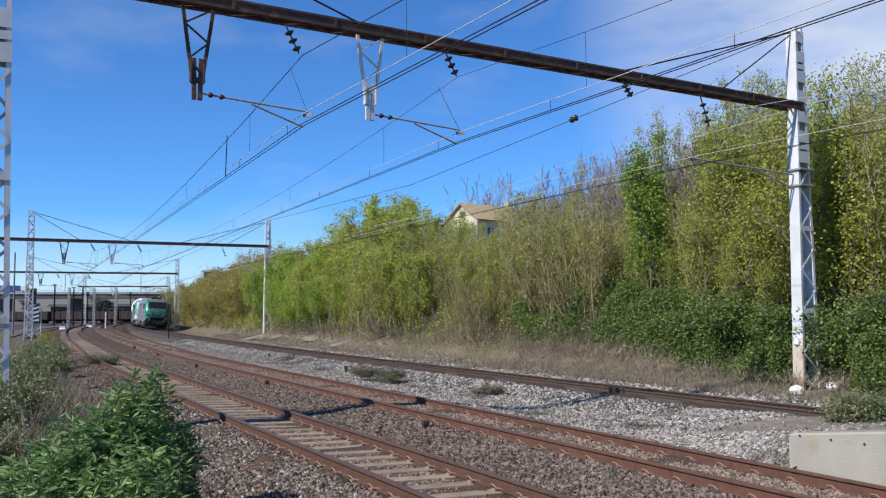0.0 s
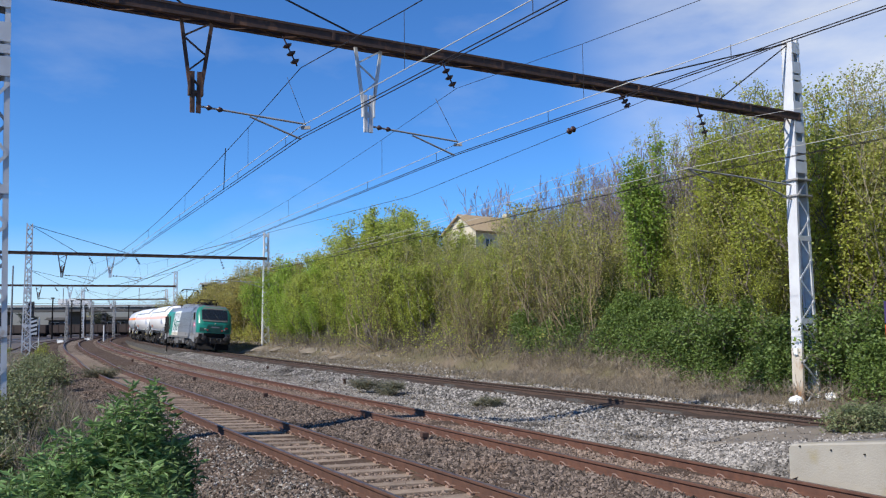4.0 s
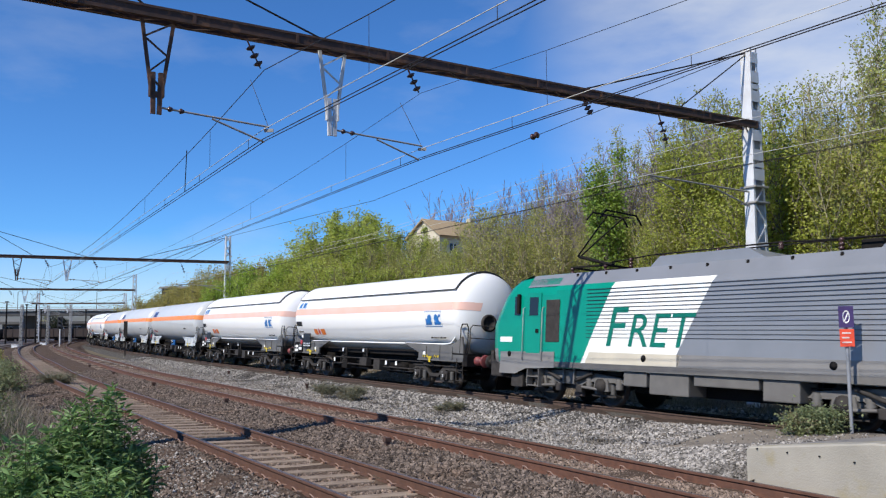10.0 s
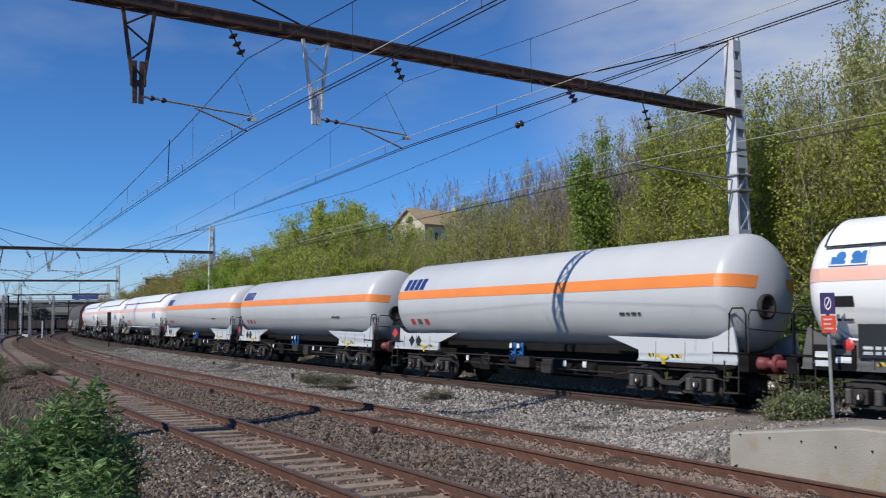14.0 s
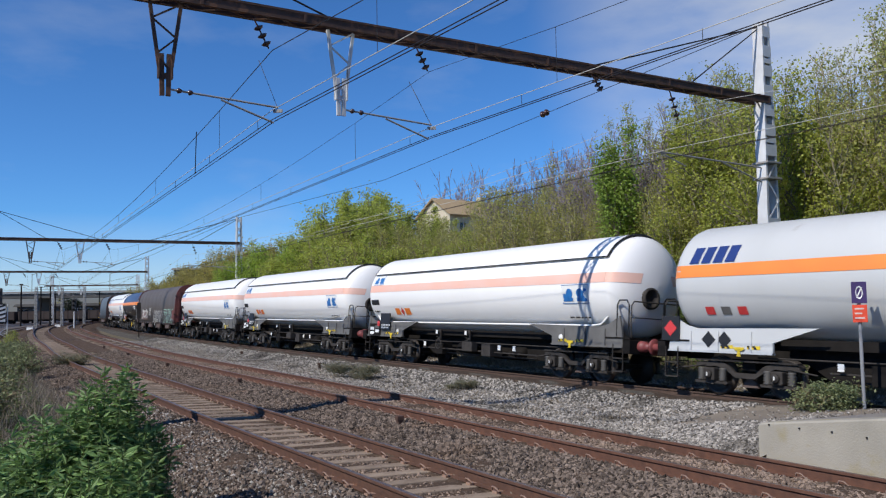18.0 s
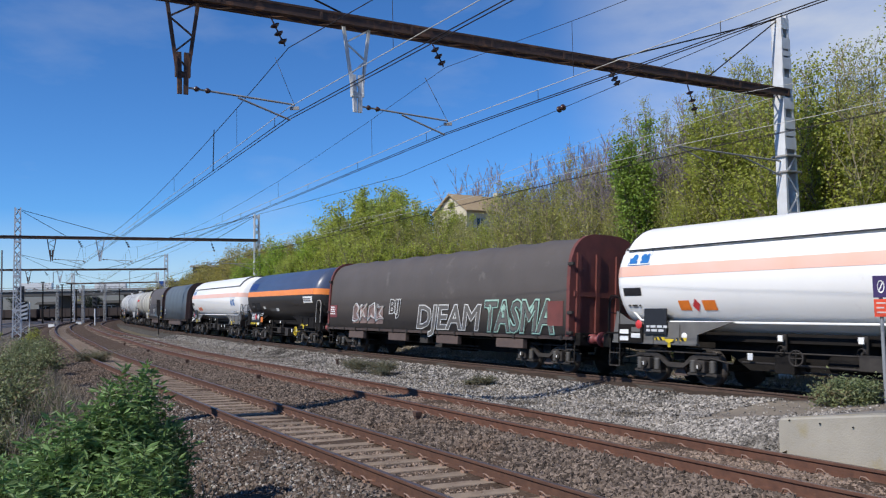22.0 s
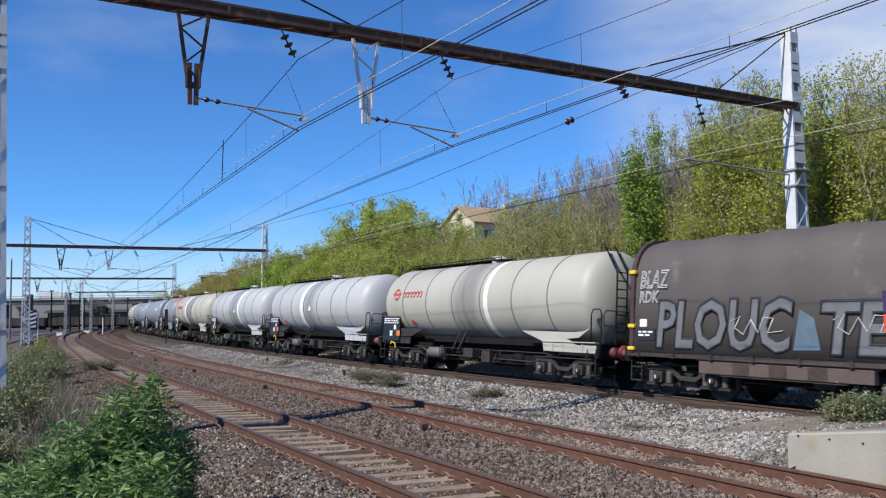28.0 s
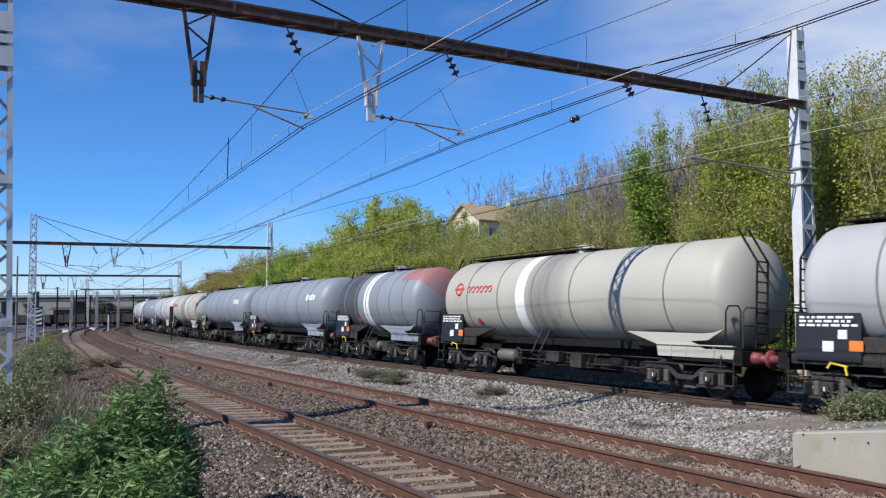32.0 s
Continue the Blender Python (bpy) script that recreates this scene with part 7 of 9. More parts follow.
def grow(rng, height, spread_, levels=3, kids=6, upright=0.75, trunks=1, lean=0.12):
    """Branch skeleton: arrays of start, end and radii, and the twig tips."""
    segs, tips = [], []

    def shoot(p, d, length, r, level):
        n = 3
        for i in range(n):
            q = p + d * length / n
            segs.append((p, q, r * (1 - 0.25 * i / n), r * (1 - 0.25 * (i + 1) / n)))
            d = d + rng.normal(size=3) * 0.10
            d = d / np.linalg.norm(d)
            p = q
            if level < levels:
                m = kids if level else kids + 2
                for _ in range(max(1, int(round(m / n)))):
                    a = rng.uniform(0, 2 * math.pi)
                    side = np.array([math.cos(a), math.sin(a), 0.0])
                    k = d * upright + side * spread_ * rng.uniform(0.6, 1.2)
                    k /= np.linalg.norm(k)
                    if level or i:
                        shoot(p, k, length * rng.uniform(0.42, 0.62), r * 0.5, level + 1)
            else:
                tips.append(p)
        tips.append(p)

    for _ in range(trunks):
        a = rng.uniform(0, 2 * math.pi)
        d = np.array([math.cos(a) * lean * rng.uniform(0.5, 1.5), math.sin(a) * lean * rng.uniform(0.5, 1.5), 1.0])
        d /= np.linalg.norm(d)
        off = np.array([math.cos(a), math.sin(a), 0]) * rng.uniform(0, 0.35) * (trunks > 1)
        shoot(off, d, height * rng.uniform(0.55, 0.7) if trunks > 1 else height * 0.6, 0.011 * height / math.sqrt(trunks) + 0.008, 0)
    a, b, r0, r1 = (np.array([s[i] for s in segs]) for i in range(4))
    return a, b, r0, r1, np.array(tips)


def plant_kind(seed, height, spread_, leaf, leaf_mat, per_tip, leaf_spread, twig_mat=TWIG, thin=0.006, **kw):
    """Meshes of one kind of tree or shrub: branches and crown."""
    rng = np.random.default_rng(seed)
    a, b, r0, r1, tips = grow(rng, height, spread_, **kw)
    v, f = branch_prisms(a, b, np.maximum(r0, thin * 1.2), np.maximum(r1, thin))
    wood = fast_mesh("trunk", v, f, twig_mat)
    crown = None
    if per_tip:
        c = np.repeat(tips, per_tip, 0) + rng.normal(size=(len(tips) * per_tip, 3)) * leaf_spread
        v, f = leaf_cards(c, leaf, rng)
        crown = fast_mesh("crown", v, f, leaf_mat)
    return wood, crown


def plant(name, kind, x, y, turn, size, label, category, group):
    t = thing(name, label, category, group, Matrix.Translation((x, y, ground_at(x, y) - 0.12)) @ Matrix.Rotation(turn, 4, "Z") @ Matrix.Diagonal((size, size, size, 1)))
    part("trunk", kind[0], None, t)
    if kind[1]:
        part("crown", kind[1], None, t)
    return t


def shoots(rng, height, stems, fan, twigs, reach, subs=2, foot=0.5, bend=0.12, low=0.18):
    """Upright growth: long stems that rise from one stool, with steep side twigs; returns sticks and leaf places."""
    a, b, r0, r1, spots = [], [], [], [], []

    def stick(p, q, ra, rb):
        a.append(p)
        b.append(q)
        r0.append(ra)
        r1.append(rb)

    for _ in range(stems):
        t = rng.uniform(0, 2 * math.pi)
        out = np.array([math.cos(t), math.sin(t), 0.0])
        lean = fan * math.sqrt(rng.random())
        h = height * rng.uniform(0.58, 1.0) * (1 - 0.25 * lean)
        p0 = out * foot * rng.random()
        wob = rng.normal(size=(6, 3)) * 0.018 * height
        pts = [p0 + out * lean * h * (f - bend * f * f) + np.array([0, 0, h * f]) + wob[i] * (i > 0) for i, f in enumerate(np.linspace(0, 1, 6))]
        pts[0] = p0 * 0.12
        rad = 0.0065 * height * rng.uniform(0.6, 1.2)
        for i in range(5):
            stick(pts[i], pts[i + 1], rad * (1 - 0.17 * i), rad * (1 - 0.17 * (i + 1)))
        for _ in range(twigs):
            f = low + (0.99 - low) * rng.random() ** 0.8
            i = min(int(f * 5), 4)
            p = pts[i] + (pts[i + 1] - pts[i]) * (f * 5 - i)
            d = pts[i + 1] - pts[i]
            d = d / np.linalg.norm(d)
            side = rng.normal(size=3) * np.array([1, 1, 0.3])
            d = d * 0.85 + side / np.linalg.norm(side) * rng.uniform(0.35, 0.75) + np.array([0, 0, 0.15])
            d = d / np.linalg.norm(d)
            l = height * reach * (1.1 - 0.7 * f) * rng.uniform(0.5, 1.1)
            m, e = p + d * l * 0.5, p + d * l + np.array([0, 0, 0.10 * l])
            stick(p, m, rad * 0.34, rad * 0.26)
            stick(m, e, rad * 0.26, rad * 0.14)
            spots += [p + (e - p) * k for k in (0.45, 0.7, 1.0)]
            for _ in range(subs):
                q = p + (e - p) * rng.uniform(0.3, 0.9)
                k = d + rng.normal(size=3) * 0.45
                k = q + k / np.linalg.norm(k) * l * rng.uniform(0.25, 0.5)
                stick(q, k, rad * 0.2, rad * 0.12)
                spots += [(q + k) / 2, k]
    return np.array(a), np.array(b), np.array(r0), np.array(r1), np.array(spots)


def shoot_kind(seed, height, leaf, leaf_mat, leaves, leaf_spread, twig_mat=TWIG, thin=0.006, aspect=0.7, **kw):
    """Meshes of one kind of upright tree or shrub: stems, crown, and its height."""
    rng = np.random.default_rng(seed)
    a, b, r0, r1, spots = shoots(rng, height, **kw)
    v, f = branch_prisms(a, b, np.maximum(r0, thin * 1.2), np.maximum(r1, thin))
    wood = fast_mesh("trunk", v, f, twig_mat)
    crown = None
    if leaves:
        c = spots[rng.integers(0, len(spots), leaves)] + rng.normal(size=(leaves, 3)) * leaf_spread
        v, f = leaf_cards(c, leaf, rng, aspect=aspect)
        crown = fast_mesh("crown", v, f, leaf_mat)
    return wood, crown, max(b[:, 2])


K_SPRING = [shoot_kind(11 + i, 6.0, 0.115, LEAF_SPRING, 5200, 0.15, stems=9, fan=0.30, twigs=13, reach=0.22) for i in range(3)]
K_GREEN = [shoot_kind(15 + i, 6.0, 0.13, LEAF_FRESH, 5200, 0.20, stems=8, fan=0.38, twigs=13, reach=0.24) for i in range(2)]
K_POPLAR = [shoot_kind(21, 8.0, 0.115, LEAF_POPLAR, 7000, 0.16, stems=4, fan=0.09, twigs=40, reach=0.15, foot=0.2)]
K_YELLOW = [shoot_kind(31 + i, 6.0, 0.082, LEAF_YELLOW, 7500, 0.19, stems=8, fan=0.42, twigs=15, reach=0.26) for i in range(3)]
K_TALL = [shoot_kind(36 + i, 7.5, 0.085, LEAF_TALL, 2600, 0.10, TWIG_PALE, stems=7, fan=0.18, twigs=20, reach=0.19, foot=0.9) for i in range(3)]
K_OLIVE = [shoot_kind(41 + i, 5.0, 0.075, LEAF_OLIVE, 4200, 0.16, TWIG_PALE, stems=11, fan=0.36, twigs=11, reach=0.24, foot=0.9) for i in range(3)]
K_TAN = [shoot_kind(75 + i, 4.5, 0.065, LEAF_OLIVE, 1500, 0.14, TWIG_TAN, 0.006, stems=14, fan=0.34, twigs=9, reach=0.22, foot=1.0) for i in range(2)]
K_BROWN = [shoot_kind(45 + i, 6.0, 0.15, LEAF_BROWN, 4200, 0.28, TWIG, stems=9, fan=0.55, twigs=12, reach=0.26) for i in range(2)]
K_BARE = [shoot_kind(51 + i, 7.0, 0.06, LEAF_OLIVE, 0, 0.2, TWIG_BARE, 0.0055, stems=9, fan=0.30, twigs=15, reach=0.22, subs=3, foot=0.6) for i in range(3)]
K_SHRUB = [(*plant_kind(61 + i, 2.6, 0.9, 0.12, LEAF_BRAMBLE, 5, 0.2, trunks=5, kids=6, levels=2), 5.6) for i in range(2)]
K_STRAWBUSH = [shoot_kind(71, 3.4, 0.09, LEAF_YELLOW, 350, 0.15, TWIG_TAN, stems=14, fan=0.4, twigs=7, reach=0.25)]

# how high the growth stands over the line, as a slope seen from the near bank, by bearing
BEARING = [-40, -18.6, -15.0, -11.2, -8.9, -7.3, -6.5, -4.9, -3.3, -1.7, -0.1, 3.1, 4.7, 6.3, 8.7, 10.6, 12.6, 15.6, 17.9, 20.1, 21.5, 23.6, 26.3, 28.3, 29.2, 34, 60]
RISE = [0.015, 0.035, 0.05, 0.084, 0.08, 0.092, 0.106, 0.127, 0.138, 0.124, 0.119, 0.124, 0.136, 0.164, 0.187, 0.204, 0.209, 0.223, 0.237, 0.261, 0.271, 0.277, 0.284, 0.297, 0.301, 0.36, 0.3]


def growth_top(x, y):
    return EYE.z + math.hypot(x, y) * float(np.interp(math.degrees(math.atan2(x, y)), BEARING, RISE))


PLANTED = [
    # kinds, name, label, category, how many, s range, distance beyond the far track, share of the full height, least and most size
    (K_BROWN, "bronze_tree", "bushy tree in bronze young leaf on the slope", "tree", 34, (70, 134), (4.6, 8), (0.60, 0.90)),
    (K_OLIVE, "budding_shrub", "thin many-stemmed shrub just coming into leaf", "shrub", 16, (72, 130), (5.0, 9), (0.5, 0.85)),
    (K_BROWN, "bronze_tree", "bushy tree in bronze young leaf on the slope", "tree", 26, (66, 128), (8.0, 12), (0.86, 1.02)),
    (K_GREEN, "spring_tree", "bushy tree in fresh green spring leaf on the slope", "tree", 9, (55, 68), (5.0, 8.0), (0.72, 1.0)),
    (K_GREEN, "spring_shrub", "low fresh green shrub on the slope", "shrub", 12, (44, 68), (4.8, 6.5), (0.35, 0.6)),
    (K_SPRING, "spring_tree", "upright tree in lime-green spring leaf on the slope", "tree", 20, (40, 60), (7.0, 9.5), (0.80, 1.0)),
    (K_SPRING, "spring_tree", "upright tree in lime-green spring leaf on the slope", "tree", 18, (42, 72), (10.0, 13.5), (0.92, 1.06)),
    (K_SPRING, "spring_shrub", "low lime-green shrub on the slope", "shrub", 22, (34, 60), (5.0, 7.0), (0.42, 0.75)),
    (K_OLIVE, "budding_shrub", "thin many-stemmed shrub just coming into leaf", "shrub", 26, (22, 44), (6.5, 9.0), (0.55, 0.86)),
    (K_OLIVE, "budding_shrub", "thin many-stemmed shrub just coming into leaf", "shrub", 20, (24, 48), (9.0, 13.5), (0.70, 0.93)),
    (K_TAN, "straw_shrub", "thicket of tan stems in sparse leaf on the slope", "shrub", 22, (20, 40), (5.0, 8.0), (0.34, 0.68)),
    (K_SPRING, "spring_shrub", "low lime-green shrub on the slope", "shrub", 8, (26, 36), (6.5, 10.0), (0.45, 0.7)),
    (K_BARE, "bare_tree", "bare grey-brown tree on top of the slope", "tree", 50, (16, 33), (10.5, 15), (0.78, 0.99)),
    (K_BARE, "bare_tree", "bare grey-brown tree on the slope", "tree", 7, (12, 26), (9.0, 11), (0.62, 0.9)),
    (K_OLIVE, "budding_shrub", "thin many-stemmed shrub just coming into leaf", "shrub", 26, (6, 25), (8.0, 11.5), (0.42, 0.72)),
    (K_TAN, "straw_shrub", "thicket of tan stems in sparse leaf on the slope", "shrub", 8, (6, 21), (9.0, 12.0), (0.5, 0.72)),
    (K_YELLOW, "budding_tree", "tree in yellow-green leaf on the slope", "tree", 15, (-8, 15), (8.0, 11), (0.58, 0.82)),
    (K_YELLOW, "budding_tree", "broad tree in bright yellow-green leaf on the slope", "tree", 6, (12.0, 17.0), (8.4, 10.4), (0.74, 0.93)),
    (K_YELLOW, "budding_shrub", "low yellow-green shrub on the slope", "shrub", 22, (-16, 20), (6.5, 9.5), (0.36, 0.6)),
    (K_TALL, "budding_tree", "tall thin tree with its first leaves on top of the slope", "tree", 42, (2, 23), (10.0, 15), (0.84, 1.07)),
    (K_OLIVE, "budding_shrub", "thin many-stemmed shrub just coming into leaf", "shrub", 12, (-14, 6), (9.0, 14), (0.6, 0.9)),
    (K_SHRUB, "dark_shrub", "dark green bramble shrub low on the slope", "shrub", 20, (-14, 19), (5.6, 8.5), (0.30, 0.42)),
    (K_YELLOW, "budding_tree", "tree in yellow-green bud on the slope", "tree", 8, (-40, -10), (6.0, 14), (0.8, 1.0)),
]


def build_slope_plants():
    rnd = random.Random(5)
    for kinds, name, label, cat, count, (s0, s1), (v0, v1), (h0, h1) in PLANTED:
        for i in range(count):
            s = s0 + (s1 - s0) * (i + rnd.random()) / count
            p = line(s, float(c_off(s)) + rnd.uniform(v0, v1))
            kind = kinds[i % len(kinds)]
            foot = ground_at(p.x, p.y)
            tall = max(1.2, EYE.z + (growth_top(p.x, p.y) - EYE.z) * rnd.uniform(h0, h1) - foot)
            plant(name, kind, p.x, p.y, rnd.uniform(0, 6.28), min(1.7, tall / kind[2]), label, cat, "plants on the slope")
    for x, y, tall in ((4.4, 104.0, 20.0), (5.9, 106.0, 20.8), (7.4, 105.0, 20.4)):
        plant("bare_tree", K_BARE[0], x, y, 2.0 + x, (tall - ground_at(x, y)) / K_BARE[0][2], "bare grey-brown tree beside the house", "tree", "plants on the slope")
    for x, y, k in ((-25.6, 52.4, 0.30), (-24.0, 48.2, 0.24), (-26.9, 50.6, 0.26)):
        plant("budding_shrub", K_YELLOW[0], x, y, 1.0 + x, k, "small yellow-green shrub on the near bank", "shrub", "plants on the near bank")
    # slim poplar-like trees that stand out
    for s, v, k in ((18.5, 7.8, 1.10), (64.0, 6.0, 0.72), (19.6, 8.2, 0.92)):
        p = line(s, float(c_off(s)) + v)
        plant("slim_tree", K_POPLAR[0], p.x, p.y, 1.0 + s, k, "slim upright tree in fresh green leaf", "tree", "plants on the slope")


build_slope_plants()


def scatter_leaves(name, label, n, s_rng, v_rng, height, size, mat, seed, clump=3.0, base="C", droop=0.1, aspect=0.6, tilt=None, thick=None):
    """Foliage that nobody could count: leaves over a stretch of ground, in uneven clumps."""
    rng = np.random.default_rng(seed)
    s = rng.uniform(*s_rng, n * 3)
    v = rng.uniform(*v_rng, n * 3)
    off = (c_off(s) if base == "C" else 0.0) + v
    th = np.interp(s, S_ALL, _th)
    x, y = np.interp(s, S_ALL, _x) + np.sin(th) * off, np.interp(s, S_ALL, _y) - np.cos(th) * off
    den = 0.5 + 0.5 * np.sin(x * 2.1 / clump * 3 + 1.7 * np.sin(y * 1.3 / clump * 3)) * np.cos(y * 1.9 / clump * 3 + x * 0.4)
    keep = np.where(rng.random(n * 3) < den * 0.9 + 0.05)[0][:n]
    x, y, den = x[keep], y[keep], den[keep]
    clear = np.hypot(x - 10.5, y - 24.1) > (1.3 if height > 0.5 else 0.0)      # no thicket before the near mast
    x, y, den = x[clear], y[clear], den[clear]
    z = ground_height(x, y)
    h = height * (0.25 + 0.75 * den) * rng.random(len(x)) ** (thick or 0.6)
    v, f = leaf_cards(np.stack([x, y, z + h], -1), size, rng, droop, aspect, tilt)
    return tagged(new(name, fast_mesh(name, v, f, mat)), label, "vegetation", kind="stuff")


scatter_leaves("bramble_cover", "dark green bramble and ivy covering the slope", 150000, (-22, 10.5), (4.6, 10.5), 2.0, 0.095, LEAF_BRAMBLE, 3, 3.2)
scatter_leaves("bramble_cover", "dark green bramble and ivy on the upper slope", 110000, (10.5, 25), (5.1, 10.0), 1.9, 0.095, LEAF_BRAMBLE, 33, 3.2)
scatter_leaves("dry_grass", "matted dry grass on the bare foot of the slope", 30000, (10, 24), (3.0, 5.4), 0.13, 0.18, STALK_TAN, 34, 1.5, aspect=0.06, tilt=np.array([0, 0, 0.9]), thick=1.5)
scatter_leaves("dead_stalks", "arching dead bramble canes above the dry grass", 4000, (8, 22), (4.6, 6.8), 0.45, 0.5, STALK_TAN, 35, 1.2, aspect=0.03, tilt=np.array([0, 0, 0.6]))
scatter_leaves("slope_undergrowth", "olive undergrowth on the slope", 60000, (19, 110), (4.6, 13.0), 1.6, 0.095, LEAF_OLIVE, 4, 2.2)
scatter_leaves("slope_undergrowth", "fresh green undergrowth on the slope", 30000, (26, 80), (4.8, 12.5), 1.8, 0.13, LEAF_SPRING, 6, 2.2)
scatter_leaves("slope_undergrowth", "dull green undergrowth between the trees", 70000, (-22, 20), (7.5, 14.5), 3.0, 0.095, LEAF_MOSS, 26, 2.4)
scatter_leaves("slope_undergrowth", "bronze undergrowth on the slope", 24000, (60, 120), (4.2, 12.5), 1.8, 0.13, LEAF_BROWN, 16, 2.2)
scatter_leaves("dead_stalks", "pale dead stalks standing along the foot of the slope", 22000, (19, 60), (4.4, 8.5), 0.9, 0.5, STALK_GREY, 17, 1.6, aspect=0.03, tilt=np.array([0, 0, 1.6]))
scatter_leaves("dry_grass", "dry straw-coloured grass along the foot of the slope", 24000, (-10, 75), (2.6, 5.0), 0.10, 0.20, GRASS_DRY, 7, 1.2, aspect=0.08, tilt=np.array([0, 0, 1.2]), thick=2.0)
scatter_leaves("dry_grass", "dry weeds and straw on the near bank", 30000, (2, 60), (-8.5, -2.2), 0.25, 0.22, GRASS_DRY, 8, 1.0, base="A", aspect=0.08, tilt=np.array([0, 0, 1.0]), thick=2.0)
scatter_leaves("bank_grass", "green grass and weeds on the near bank", 26000, (0, 50), (-9.0, -2.8), 0.30, 0.20, GRASS_GREEN, 9, 1.1, base="A", aspect=0.14, tilt=np.array([0, 0, 0.8]), thick=1.5)
scatter_leaves("trackside_weeds", "sparse dry weeds between the tracks", 5000, (4, 60), (-5.5, -2.6), 0.10, 0.14, GRASS_DRY, 10, 0.8, aspect=0.08, tilt=np.array([0, 0, 1.0]), thick=2.0)


scatter_leaves("bank_weeds", "grey-green weeds covering the near bank", 46000, (4, 62), (-9.0, -3.2), 0.55, 0.085, LEAF_WEED, 18, 1.1, base="A", aspect=0.35)
scatter_leaves("dead_stalks", "grey dead stalks on the near bank", 30000, (4, 55), (-9.0, -2.8), 0.55, 0.38, STALK_TAN, 19, 1.3, base="A", aspect=0.025, tilt=np.array([0, 0, 1.4]))


def herb_clump(rng, stems, radius, height, leaf=0.125):
    """Tall herb: stems ringed with narrow drooping leaves."""
    sv, sf, lv, lf = [], [], [], []
    p0, p1, c, tl = [], [], [], []
    for _ in range(stems):
        a, r = rng.uniform(0, 6.28), radius * math.sqrt(rng.random())
        h = height * (1.0 - 0.45 * (r / radius) ** 2) * rng.uniform(0.8, 1.1)
        b = np.array([math.cos(a) * r, math.sin(a) * r, -0.1])
        t = b + np.array([math.cos(a) * 0.12 * r, math.sin(a) * 0.12 * r, h])
        p0.append(b)
        p1.append(t)
        n = int(h / 0.020)
        for i in range(n):
            f = 0.25 + 0.75 * i / n
            k = rng.uniform(0, 6.28)
            c.append(b + (t - b) * f + rng.normal(size=3) * 0.01)
            tl.append([math.cos(k), math.sin(k), -0.12 + 0.9 * max(0, f - 0.8) * 4])
    wood = branch_prisms(np.array(p0), np.array(p1), np.full(len(p0), 0.006), np.full(len(p0), 0.003))
    c, tl = np.array(c), np.array(tl)
    leaves = leaf_cards(c, leaf, rng, 0.1, 0.29, tl * 1.1)
    return wood, leaves


def build_herbs():
    rng = np.random.default_rng(17)
    spots = [(-3.5, 9.5, 0.5, 1.85, 70), (-3.75, 9.3, 0.9, 1.35, 120), (-4.3, 9.1, 0.55, 0.85, 30), (-3.05, 8.2, 0.55, 0.95, 50), (-4.0, 8.0, 0.65, 0.7, 60)]
    for x, y, r, h, n in spots:
        t = thing("tall_herb", "leafy green tall herb growing on the bank beside the track", "plant", "herbs on the bank", Matrix.Translation((x, y, ground_at(x, y))))
        (wv, wf), (lv, lf) = herb_clump(rng, n, r, h)
        tagged(part("stalk", fast_mesh("stalk", wv, wf, GRASS_GREEN), None, t), kind="stuff")
        part("foliage", fast_mesh("foliage", lv, lf, LEAF_HERB), None, t)


build_herbs()


# ------------------------------------------------------------------ platform and trackside things
ASPHALT = material("worn_platform_asphalt", (0.235, 0.217, 0.196), 0.95, second=(0.183, 0.17, 0.152), scale=1.2, bump=0.4, spots=(0.226, 0.209, 0.183), spots_at=0.6)
DIRT = material("trodden_dirt", (0.225, 0.187, 0.143), 0.95, second=(0.155, 0.130, 0.102), scale=1.1, bump=0.7, bump_scale=14, spots=(0.287, 0.261, 0.226), spots_scale=2.5)


PLAT_S = 1.3


def plat_z(s):
    """Top of the platform: a ramp from its end up to the level part."""
    return 0.575 - 0.28 * min(1.0, max(0.0, (s + 0.7) / 2.0))


def deck_z(s, o):
    """The trodden top behind the edge, falling gently towards the far track."""
    f = min(1.0, max(0.0, (o - 5.7) / 4.4))
    return plat_z(s) - 0.012 - f * (plat_z(s) - 0.12)


